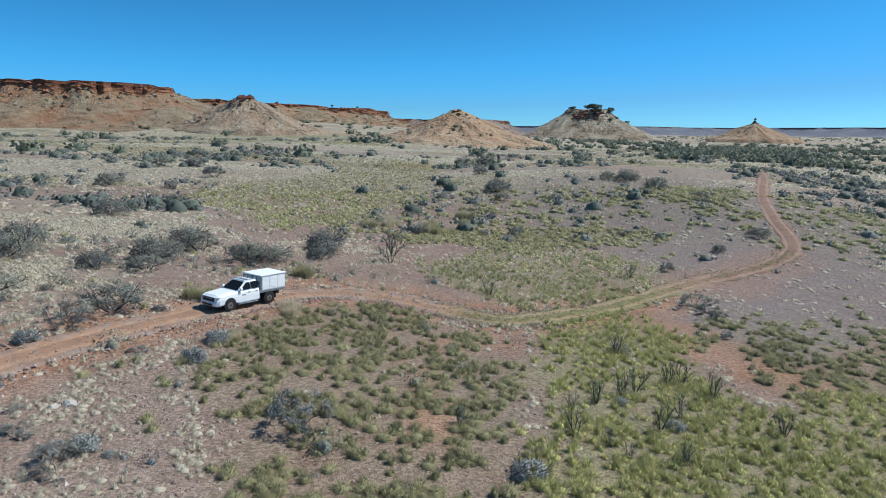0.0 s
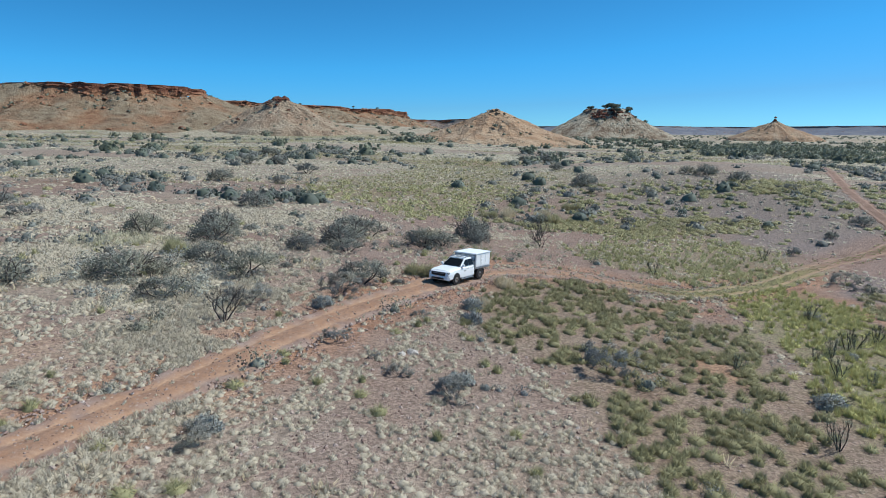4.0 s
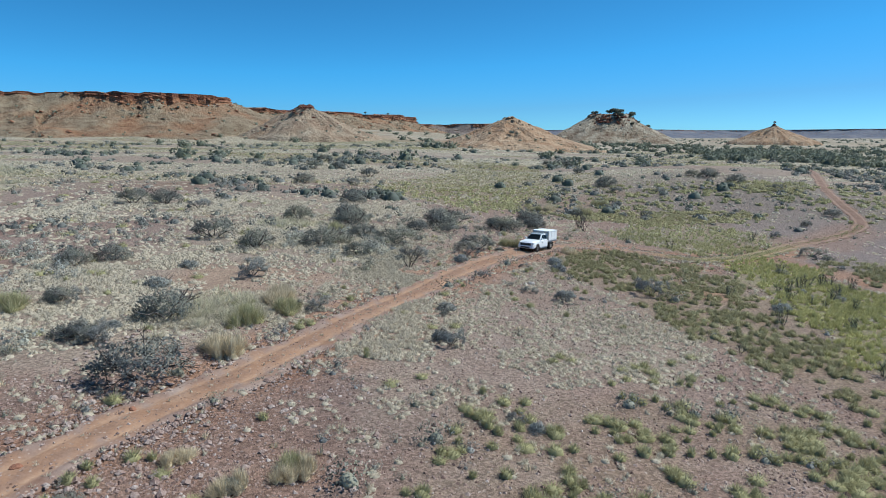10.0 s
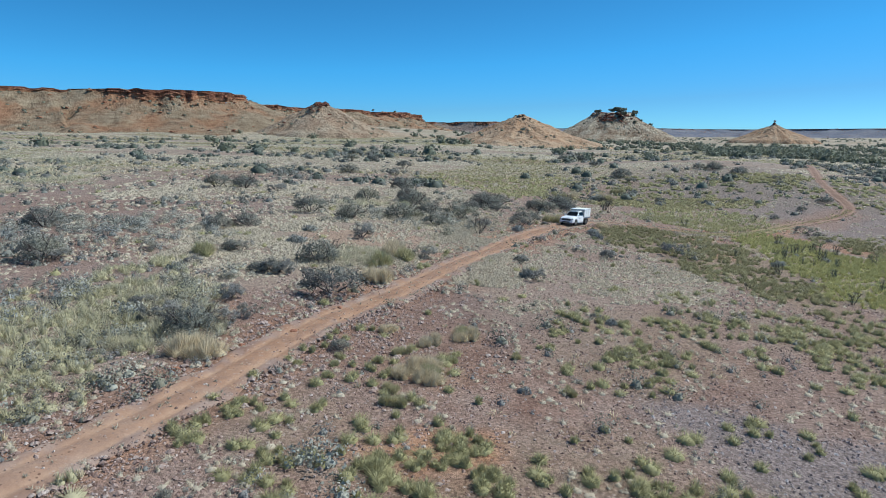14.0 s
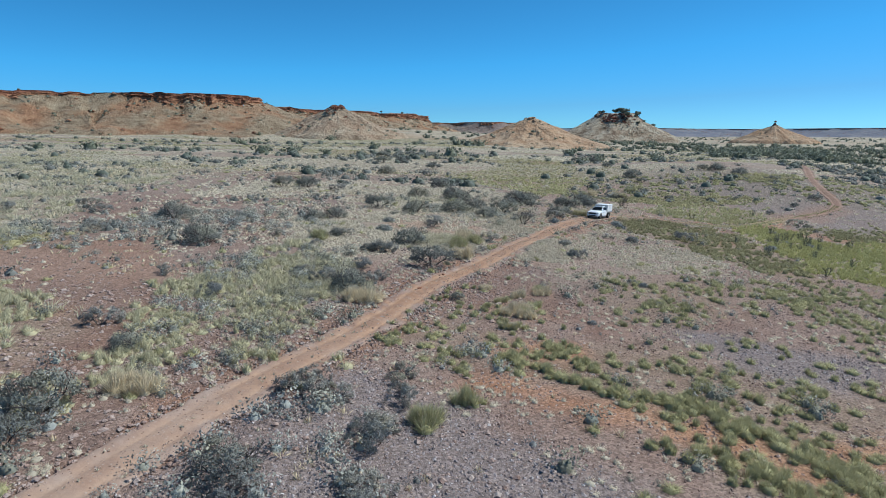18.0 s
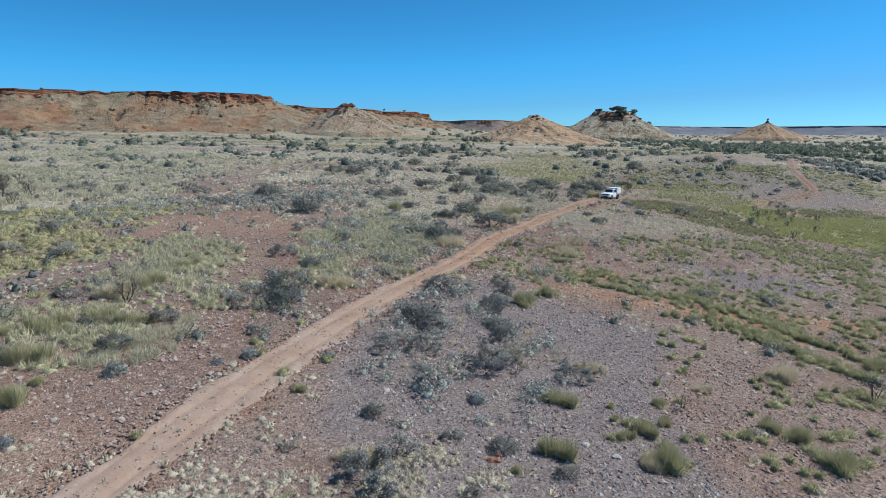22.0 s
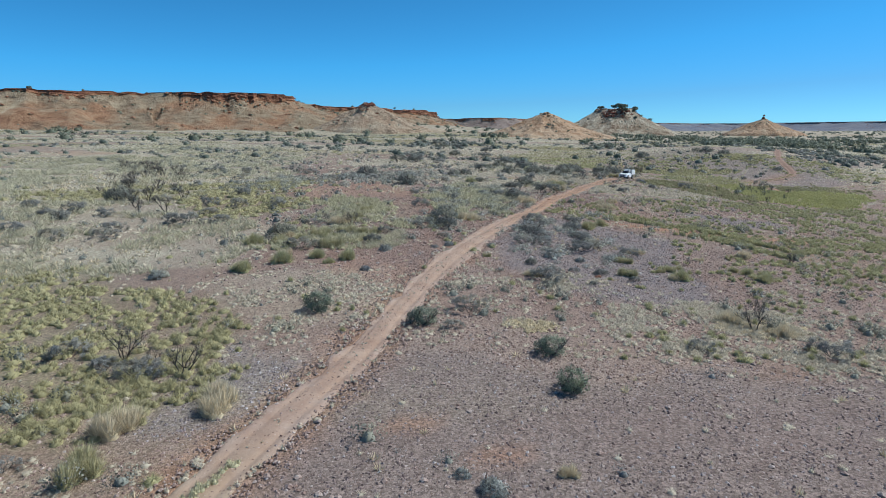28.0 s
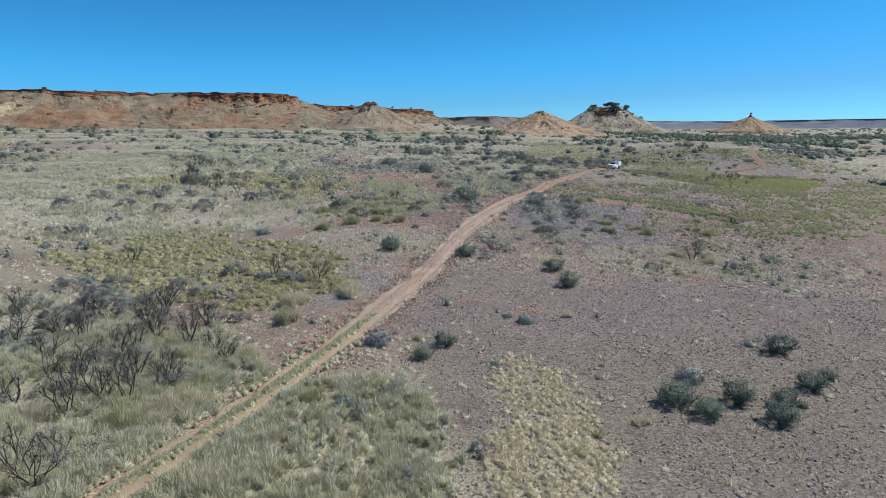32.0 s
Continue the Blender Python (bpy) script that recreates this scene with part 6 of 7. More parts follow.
def shrub_field(name, label, pts, r, mat, leaves, size, tall=0.75, category="shrubs", core=0.6):
    """Many low far bushes in one mesh, each a ragged clump of leaf sprays."""
    n = len(pts)
    k = n * leaves
    c = np.repeat(pts, leaves, 0)
    rr = np.repeat(r, leaves)[:, None]
    o = rng.normal(0, 1, (k, 3))
    o /= np.linalg.norm(o, axis=1)[:, None]
    o *= rng.random((k, 1)) ** 0.45
    pf = o + np.array((0, 0, 0.25))
    pf /= np.linalg.norm(pf, axis=1)[:, None]
    o = o * np.array((1, 1, tall * 0.5)) + np.array((0, 0, tall * 0.5))
    c = c + o * rr
    d = rng.normal(0, 1, (k, 3))
    d /= np.linalg.norm(d, axis=1)[:, None]
    s = np.cross(d, rng.normal(0, 1, (k, 3)))
    s /= np.linalg.norm(s, axis=1)[:, None] + 1e-9
    L = size * rr * (0.6 + 0.8 * rng.random((k, 1)))
    v = np.stack([c - d * L * 0.5, c + s * L * 0.4, c + d * L * 0.6, c - s * L * 0.4], 1).reshape(-1, 3)
    f = np.arange(len(v)).reshape(-1, 4)
    mv, mf, _, mp_ = domes(pts, r * core, r * tall * core * 1.15, 6)
    f = np.vstack([f[:, :3], f[:, [0, 2, 3]], mf + len(v)])
    ob = new(name, grid_mesh(name, np.vstack([v, mv]), f, mat, smooth=True, attrs=[("puff", "FLOAT_VECTOR", np.vstack([np.repeat(pf, 4, 0), mp_]))]))
    return tagged(ob, label, category, kind="stuff")


THICKETS = [(78, 122, 18, 22, 0), (62, 88, 9, 14, 0), (97, 330, 40, 12, 0), (14, 193, 10, 7, 0), (30, 107, 6, 2, 0), (-58, 150, 12, 28, -15), (-70, 238, 48, 7, 10), (-90, 140, 14, 6, 0), (-74, 130, 9, 4, 0), (-38, 56, 9, 6, 0), (-40, 78, 10, 6, 0), (-28, 58, 8, 5, 0),
            (-102, 14, 13, 9, 0), (-53, 27, 12, 8, 0), (42, 250, 26, 5, 0), (-150, 232, 40, 6, 10), (-125, 90, 18, 6, 0), (-70, 92, 16, 8, 0), (10, 235, 12, 9, 0), (4, 138, 9, 7, 0), (-110, 62, 16, 8, 0), (-135, 150, 22, 8, 0), (-100, 105, 14, 5, 0), (-88, 24, 9, 5, 0), (-60, 22, 14, 6, 0)]
MULGA = [(112, 168, 20, 14, 0), (92, 212, 26, 26, 0), (140, 290, 46, 42, 20), (195, 375, 55, 26, 0), (265, 350, 50, 20, 0), (120, 440, 40, 14, 0), (75, 385, 26, 10, 0)]
away = lambda x, y: (x < -125) | (y > 62) | (x > 42)
pts = scatter(60000, -300, 130, -10, 260, lambda x, y: np.clip(0.012 + 0.16 * sstep(0.5, 0.64, fbm(x / 26, y / 11, 151, 3)) + 0.5 * zone(x, y, THICKETS, 0.35, 9), 0, 1) * away(x, y) * (1 - 0.6 * sstep(120, 240, y)) * (1 - 0.35 * sstep(-40, -75, x)) * (1 - 0.7 * zone(x, y, STRIP)))
k = len(pts) * 8 // 10
shrub_field("far_shrubs", "grey-green scrub dotted over the middle distance", pts[:k], 0.3 + 1.6 * rng.random(k) ** 2.6, M_LEAF, 26, 0.24, 0.6, "shrubs", 0.6)
k2 = len(pts) - k
shrub_field("far_scrub", "dark mulga scrub in thickets on the plain", pts[k:], 0.5 + 1.8 * rng.random(k2) ** 1.8, M_LEAF_DARK, 34, 0.2, 0.85, "shrubs", 0.65)
pts = scatter(7500, -380, 330, 140, 520, lambda x, y: np.clip((0.02 + 0.07 * clumpy(x, y, 30, 155, 0.48, 0.66)) * (1 + sstep(20, 60, x)) + 0.9 * zone(x, y, MULGA, 0.35, 12) + 0.2 * zone(x, y, THICKETS, 0.35, 9), 0, 1))
shrub_field("mulga_thicket", "tall dark grey-green mulga thicket behind the rise", pts, 1.2 + 2.8 * rng.random(len(pts)) ** 1.5, M_LEAF_DARK, 70, 0.24, 0.8)
pts = scatter(9000, -900, 1500, 300, 1700, lambda x, y: 0.12 + 0.5 * clumpy(x, y, 60, 161, 0.5, 0.65))
pts = pts[(pts[:, 0] > -60 + 0.02 * pts[:, 1])]
shrub_field("distant_scrub", "dark scrub on the distant plain", pts, 1.2 + 2.2 * rng.random(len(pts)) ** 2, M_LEAF_DARK, 12, 0.6, 0.7)
pts = scatter(44000, *NEAR, lambda x, y: (0.02 + 0.12 * clumpy(x, y, 7, 171, 0.5, 0.65) + 0.6 * zone(x, y, SCRUB) * clumpy(x, y, 3, 172)) * bare(x, y) * (1 - 0.7 * zone(x, y, LUSH)) * (1 - 0.75 * zone(x, y, PALE)) * np.maximum(sstep(8, -20, x), 0.6 * sstep(58, 66, y)))
close = lane(pts) < 38
for sel, leaves, size, core in ((close, 100, 0.125, 0.4), (~close, 22, 0.26, 0.5)):
    p_ = pts[sel]
    shrub_field("low_scrub", "low ash-grey undershrubs between the tussocks", p_, 0.18 + 0.42 * rng.random(len(p_)) ** 2, M_LEAF_GREY, leaves, size, 0.9, "shrubs", core)
pts = scatter(26000, *NEAR, lambda x, y: (0.02 + 0.24 * clumpy(x, y, 9, 181, 0.52, 0.66) + 0.42 * zone(x, y, SCRUB) * clumpy(x, y, 4, 182, 0.38, 0.55)) * bare(x, y) * (1 - 0.7 * zone(x, y, PALE)) * np.maximum(sstep(12, -25, x), sstep(58, 66, y)) * (1 - 0.8 * zone(x, y, STRIP)))
close = lane(pts) < 38
for sel, leaves, size, core in ((close, 170, 0.11, 0.4), (~close, 36, 0.22, 0.5)):
    p_ = pts[sel]
    shrub_field("low_bushes", "small grey-green bushes between the tussocks", p_, 0.25 + 0.8 * rng.random(len(p_)) ** 2, M_LEAF, leaves, size, 0.95, "shrubs", core)
SALT = [[(-48, -30), (-42, -26), (-38, -28), (-33.5, -35), (-35, -43), (-40, -47), (-45, -43)], (-34, -20, 3, 3, 0), (-49, -8, 7, 13, 0), (-56, -27, 4, 4, 0), (-64, 18, 14, 9, 0), (-80, 8, 12, 10, 0), (-34, 34, 8, 6, 0)]
pts = scatter(7500, -100, 0, -60, 50, lambda x, y: zone(x, y, SALT, 0.5, 4) * (0.15 + 0.85 * clumpy(x, y, 2.5, 185, 0.42, 0.6)))
shrub_field("saltbushes", "low blue-grey saltbush in patches on the stony ground", pts, 0.35 + 0.75 * rng.random(len(pts)) ** 1.5, M_LEAF_BLUE, 140, 0.12, 0.8, "shrubs", 0.32)
for thing, pts, r_ in SLOPES:
    v_ = shrub_field("scrub", "dark scrub dotted on the slope", pts, r_ + 1.1 * rng.random(len(pts)) ** 2, M_LEAF_DARK, 14, 0.45, 0.8, "")
    v_.parent = thing
    v_.matrix_parent_inverse = Matrix.Translation(thing.location).inverted()

# ---- loose stones ----
pts = scatter(170000, *NEAR, lambda x, y: (0.14 + 0.4 * clumpy(x, y, 4, 191)) * (1 - 0.9 * zone(x, y, LUSH)) * (1 - 0.6 * zone(x, y, PALE)) * (0.6 + 0.4 * zone(x, y, BARE)) * sstep(70, 30, np.hypot(x + 35, y + 20)))
tagged(new("stones", boulder_cloud("stones", pts, 0.03 + 0.10 * rng.random(len(pts)) ** 3, M_STONE)), "loose red and grey stones strewn over the soil", "stones", kind="stuff")
GRAVEL = [(-67, -9, 7, 10, 0), (-38, -88, 13, 15, 0), (-45, -73, 17, 24, 0), (-64, -46, 10, 9, 0), (-44, -20, 12, 20, 20), (-31, -42, 13, 12, 0), (-24, -50, 12, 14, 0), (-36, 4, 6, 12, 20), (-56, 12, 8, 8, 0)]
pts = scatter(60000, -85, 0, -104, 30, lambda x, y: zone(x, y, GRAVEL, 0.4, 3) * (0.4 + 0.6 * clumpy(x, y, 2, 195, 0.4, 0.6)) * (1 - 0.75 * zone(x, y, FLATS)))
tagged(new("gravel", boulder_cloud("gravel", pts, 0.045 + 0.15 * rng.random(len(pts)) ** 3.5, M_STONE)), "angular pinkish gravel and cobbles on bare ground", "gravel", kind="stuff")
pts = scatter(26000, -78, -20, -50, 12, lambda x, y: zone(x, y, RUBBLE, 0.5, 3) * (0.1 + 0.7 * clumpy(x, y, 2.2, 199, 0.42, 0.6)))
tagged(new("rubble", boulder_cloud("rubble", pts, 0.06 + 0.17 * rng.random(len(pts)) ** 2.6, M_STONE)), "broken red and pinkish rubble on bare soil", "stones", kind="stuff")
e_ = smooth_line(TRACK, 60)
e_ = e_[(e_[:, 1] < 48)]
e_ = np.repeat(e_, 7, 0) + rng.normal(0, 1, (len(e_) * 7, 2)) * 1.25
d_ = np.abs(track_distance(e_[:, 0], e_[:, 1]))
e_ = e_[(d_ > 1.0) | ((d_ < 0.3) & (rng.random(len(e_)) < 0.15))]
tagged(new("verge_stones", boulder_cloud("verge_stones", np.column_stack([e_, ground_z(e_[:, 0], e_[:, 1])]), 0.04 + 0.1 * rng.random(len(e_)) ** 3, M_STONE)), "reddish stones pushed aside along the dirt track", "stones", kind="stuff")


def pebble_field(name, label, pts, size, mat):
    """Very many small angular stones in one mesh, each an uneven five-sided cap on the soil."""
    n = len(pts)
    a = (np.arange(5) * 1.2566)[None, :] + rng.random((n, 1)) * 6.28 + 0.5 * (rng.random((n, 5)) - 0.5)
    q = size[:, None] * (0.65 + 0.7 * rng.random((n, 5)))
    ring = np.stack([pts[:, :1] + q * np.cos(a), pts[:, 1:2] + q * np.sin(a), np.broadcast_to(pts[:, 2:3] - 0.01, a.shape)], -1)
    tip = np.stack([pts[:, 0] + size * (rng.random(n) - 0.5), pts[:, 1] + size * (rng.random(n) - 0.5), pts[:, 2] + size * (0.45 + 0.45 * rng.random(n))], -1)[:, None, :]
    tri = np.array([(i, (i + 1) % 5, 5) for i in range(5)])
    f = (tri[None] + (np.arange(n) * 6)[:, None, None]).reshape(-1, 3)
    return tagged(new(name, grid_mesh(name, np.concatenate([ring, tip], 1).reshape(-1, 3), f, mat, smooth=False)), label, "stones", kind="stuff")


pts = scatter(680000, -78, 12, -104, 44, lambda x, y: (0.12 + 0.5 * clumpy(x, y, 2.5, 197, 0.35, 0.6) + 0.35 * zone(x, y, BARE)) * (1 - GREEN(x, y)) * (1 - 0.5 * zone(x, y, PALE)) * (1 - 0.7 * zone(x, y, SOUTH_MEADOW)))
pts = pts[lane(pts) < 22 + 8 * rng.random(len(pts)) + 10 * sstep(-60, -75, pts[:, 1])]
grey = zone(pts[:, 0], pts[:, 1], LILAC, 0.6, 6) > rng.random(len(pts))
purple = ~grey & (zone(pts[:, 0], pts[:, 1], FLATS, 1.2, 9) > rng.random(len(pts)))
for sel, label, mat in ((~grey & ~purple, "reddish and pale pebbles scattered thickly over the soil", M_PEBBLE), (grey, "lilac-grey gravel scattered thickly over bare flats", M_PEBBLE_GREY),
                        (purple, "dark red-purple gravel with a few pale stones on bare flats", M_PEBBLE_PURPLE)):
    pebble_field("pebbles", label, pts[sel], (0.024 if mat is M_PEBBLE_PURPLE else 0.03) + 0.085 * rng.random(sel.sum()) ** (3.6 if mat is M_PEBBLE_PURPLE else 2.6), mat)


e_ = smooth_line(TRACK, 60)
e_ = e_[(e_[:, 1] < 60) & (e_[:, 1] > -106)]
e_ = np.repeat(e_, 20, 0) + rng.normal(0, 1.05, (len(e_) * 20, 2))
d_ = np.abs(track_distance(e_[:, 0], e_[:, 1]))
e_ = e_[(d_ < 2.6) & (rng.random(len(e_)) < np.where(np.abs(d_ - 0.66) < 0.22, 0.1, 0.5)) & (0.15 + clumpy(e_[:, 0], e_[:, 1], 1.6, 203, 0.36, 0.6) > rng.random(len(e_)))]
pebble_field("track_pebbles", "small loose stones lying on the dirt track", np.column_stack([e_, ground_z(e_[:, 0], e_[:, 1]) + 0.02]), 0.03 + 0.06 * rng.random(len(e_)) ** 2.2, M_PEBBLE)


# ---- far trees ----
def make_tree(seed):
    """A small desert tree of unit height: leaning trunk, limbs and a ragged open crown."""
    g = np.random.default_rng(seed)
    thing = tagged(new("tree"), "small dark-crowned tree on a rocky hilltop", "tree", group="trees on the hilltops")
    v, f, ends = branch_tree(g, 2, 0.5, 0.7, 0.5, 0.7, 3, 0.04)
    sc = np.array((0.5, 0.5, 0.9)) / np.array((max(0.3, np.abs(v[:, :2]).max()),) * 2 + (v[:, 2].max(),))
    part("trunk", grid_mesh("trunk", v * sc, f, M_BARK_DARK), thing)
    hi = ends[ends[:, 2] > ends[:, 2].max() * 0.5] * sc
    ball = g.normal(0, 1, (16, 3))
    ball = ball / np.linalg.norm(ball, axis=1)[:, None] * np.array((0.30, 0.30, 0.26)) * (0.5 + 0.5 * g.random((16, 1))) + np.array((0, 0, 0.68))
    lv, lf = leaf_cloud(g, np.vstack([hi, ball]), 18, 0.15, 0.11, 0.85)
    part("crown", grid_mesh("crown", lv, lf, M_LEAF_DARK, smooth=False, attrs=[("puff", "FLOAT_VECTOR", outward(lv))]), thing)
    return thing


trees = [make_tree(s) for s in (81, 82, 83)]
g_tree = np.random.default_rng(9)
spots = []
for i in range(23):
    a, r = g_tree.random() * 6.28, 30 * math.sqrt(g_tree.random())
    share = min(1, max(0, (r - 22) / 62))
    spots.append((160 + r * math.cos(a), 747 + r * math.sin(a), 4.9 + 34 * (1 - share) ** 1.5, 3.6 + 4.2 * g_tree.random()))
for x, y, h in ((112, 735, 5), (104, 742, 4.5), (203, 735, 5.5), (208, 744, 4.5), (188, 722, 5), (122, 728, 4.5), (178, 712, 4.5), (150, 708, 4)):
    share = min(1, max(0, (math.hypot(x - 160, y - 747) - 22) / 62))
    spots.append((x, y, 4 + 34 * (1 - share) ** 1.5, h))
spots += [(-212, 375, 38, 3), (-216, 378, 38, 2.2), (-192, 398, 38, 2.4), (-262, 368, 38.5, 2.6), (-305, 330, 38.5, 2.5), (-330, 312, 38.5, 3.6), (-336, 316, 38.5, 2.4), (-277, 362, 38.5, 2.2),
          (-410, 290, 38.5, 3), (-165, 600, 36.5, 3), (-124, 660, 36.5, 3), (-104, 700, 36.5, 3)]
for i, (x, y, z, h) in enumerate(spots):
    m = Matrix.LocRotScale((x, y, z), Euler((0, 0, g_tree.random() * 6.28)), (h, h, h))
    if i < 3:
        trees[i].matrix_basis = m
    else:
        copy_thing(trees[i % 3], IDENT).matrix_basis = m


# ---- single rocks ----
def make_rock(seed, mat, label):
    """A weathered boulder of unit radius, cut by a few flat faces."""
    g = np.random.default_rng(seed)
    bm = bmesh.new()
    bmesh.ops.create_icosphere(bm, subdivisions=2, radius=1.0)
    cuts = [(Vector(g.normal(0, 1, 3)).normalized(), 0.55 + 0.3 * g.random()) for _ in range(9)]
    for v in bm.verts:
        for n, d in cuts:
            over = v.co.dot(n) - d
            if over > 0:
                v.co -= n * over
        v.co *= 1 + 0.08 * g.normal()
        v.co.z *= 0.7
    me = bpy.data.meshes.new("rock")
    bm.to_mesh(me)
    bm.free()
    me.materials.append(mat)
    return tagged(new("rock", me), label, "rock", group="single rocks")


M_ROCK_RED = rock_material("rust_red_rock", ((0.3, (0.22, 0.09, 0.055)), (0.7, (0.40, 0.20, 0.13))), 3.0, 0.5)
M_ROCK_PALE = rock_material("pale_quartzite", ((0.3, (0.36, 0.31, 0.28)), (0.7, (0.58, 0.53, 0.49))), 3.0, 0.5)
RED_ROCKS = [(-39.6, -47.2, 0.30), (-65.3, -81.1, 0.24), (-37.7, -5.7, 0.24), (-39.8, -8.1, 0.2), (-39.4, -46.8, 0.18), (-36.0, -1.0, 0.2), (-41.8, -11.5, 0.26)]
PALE_ROCKS = [(-58.9, -45.9, 0.24), (-34.3, -46.5, 0.22), (-44.7, -41.6, 0.24), (-16.2, 24.5, 0.4), (-16.6, 24.1, 0.26), (-43.5, -79.8, 0.2), (-34.6, -87.2, 0.22), (-41.5, -87.9, 0.16), (-29.1, -37.4, 0.2), (-35.4, -45.6, 0.26)]
plant([make_rock(91, M_ROCK_RED, "rust-red boulder on stony ground"), make_rock(92, M_ROCK_RED, "rust-red boulder on stony ground")], RED_ROCKS, g_plant)
plant([make_rock(93, M_ROCK_PALE, "pale angular rock among the gravel"), make_rock(94, M_ROCK_PALE, "pale angular rock among the gravel")], PALE_ROCKS, g_plant)


# ---- the utility truck ----
M_PAINT = plain_material("white_car_paint", (0.90, 0.91, 0.92), 0.35, 0.0, 0.5, 0.3, 0.03)
M_CANOPY = plain_material("white_canopy_panel", (0.90, 0.90, 0.90), 0.4, 0.0, 0.5, 0.0, 0.03)
M_CANOPY_SIDE = plain_material("pale_aluminium_panel", (0.80, 0.81, 0.82), 0.4, 0.0, 0.5, 0.0, 0.05)
M_GLASS = plain_material("tinted_glass", (0.012, 0.014, 0.017), 0.25, 0.0, 0.12, 0.0, 0.1)
M_BLACK = plain_material("black_plastic", (0.02, 0.02, 0.022), 0.55, 0.0, 0.4)
M_TYRE = plain_material("dusty_rubber", (0.04, 0.035, 0.032), 0.9, 0.0, 0.2, 0.0, 0.2)
M_RIM = plain_material("grey_alloy", (0.30, 0.30, 0.31), 0.35, 0.8)
M_CHROME = plain_material("chrome_trim", (0.7, 0.7, 0.72), 0.15, 1.0)
M_LAMP = plain_material("headlamp_lens", (0.30, 0.32, 0.34), 0.2, 0.2)
M_STEEL = plain_material("grey_steel_tray", (0.28, 0.30, 0.32), 0.45, 0.6)
M_RED = plain_material("red_lens", (0.35, 0.02, 0.02), 0.2)
M_GREY_MARK = plain_material("grey_door_decal", (0.42, 0.44, 0.46), 0.4)


def solid(name, parent, mat, bm, bevel=0.0, label=""):
    """Link a bmesh as one part."""
    if bevel:
        bmesh.ops.bevel(bm, geom=bm.edges[:], offset=bevel, segments=2, affect="EDGES", profile=0.6)
    bmesh.ops.recalc_face_normals(bm, faces=bm.faces[:])
    me = bpy.data.meshes.new(name)
    bm.to_mesh(me)
    bm.free()
    me.materials.append(mat)
    return part(name, me, parent, label)


def box(x0, x1, y0, y1, z0, z1):
    bm = bmesh.new()
    v = [bm.verts.new((x, y, z)) for x in (x0, x1) for y in (y0, y1) for z in (z0, z1)]
    for f in ((0, 1, 3, 2), (4, 6, 7, 5), (0, 4, 5, 1), (2, 3, 7, 6), (0, 2, 6, 4), (1, 5, 7, 3)):
        bm.faces.new([v[i] for i in f])
    return bm


def loft(stations):
    """A closed body through stations (x, z low, z high, half width low, half width high), each a rounded section."""
    bm, rings = bmesh.new(), []
    for x, z0, z1, w0, w1 in stations:
        c = 0.1 * (z1 - z0)
        ring = [(-w0 + 0.04, z0), (w0 - 0.04, z0), (w0, z0 + c), (max(w0, w1), z0 + 0.55 * (z1 - z0)), (w1, z1 - 1.3 * c), (w1 - 0.1, z1), (-w1 + 0.1, z1), (-w1, z1 - 1.3 * c), (-max(w0, w1), z0 + 0.55 * (z1 - z0)), (-w0, z0 + c)]
        rings.append([bm.verts.new((x, y, z)) for y, z in ring])
    for a, b in zip(rings[:-1], rings[1:]):
        for i in range(10):
            j = (i + 1) % 10
            bm.faces.new((a[i], a[j], b[j], b[i]))
    bm.faces.new(rings[0])
    bm.faces.new(rings[-1][::-1])
    return bm


def slab(corners, thick):
    """A thin plate on four corners, pushed out along its normal."""
    bm = bmesh.new()
    p = [Vector(c) for c in corners]
    n = (p[1] - p[0]).cross(p[3] - p[0]).normalized() * thick
    a, b = [bm.verts.new(q - n) for q in p], [bm.verts.new(q + n) for q in p]
    bm.faces.new(b)
    bm.faces.new(a[::-1])
    for i in range(4):
        j = (i + 1) % 4
        bm.faces.new((a[i], a[j], b[j], b[i]))
    return bm


def disc(y, x, z, r, w, sides=28):
    """A wheel-like cylinder across the truck."""
    bm = bmesh.new()
    bmesh.ops.create_cone(bm, cap_ends=True, segments=sides, radius1=r, radius2=r, depth=w,
                          matrix=Matrix.Translation((x, y, z)) @ Matrix.Rotation(radians(90), 4, "X"))
    return bm


def torus(y, x, z, r, tube, squash=1.0):
    bm = bmesh.new()
    rings = []
    for i in range(32):
        a = 6.2832 * i / 32
        ring = []
        for j in range(10):
            b = 6.2832 * j / 10
            rr = r + tube * math.cos(b)
            ring.append(bm.verts.new((x + rr * math.cos(a), y + tube * squash * math.sin(b), z + rr * math.sin(a))))
        rings.append(ring)
    for i in range(32):
        for j in range(10):
            f = bm.faces.new((rings[i][j], rings[(i + 1) % 32][j], rings[(i + 1) % 32][(j + 1) % 10], rings[i][(j + 1) % 10]))
            f.smooth = True
    return bm


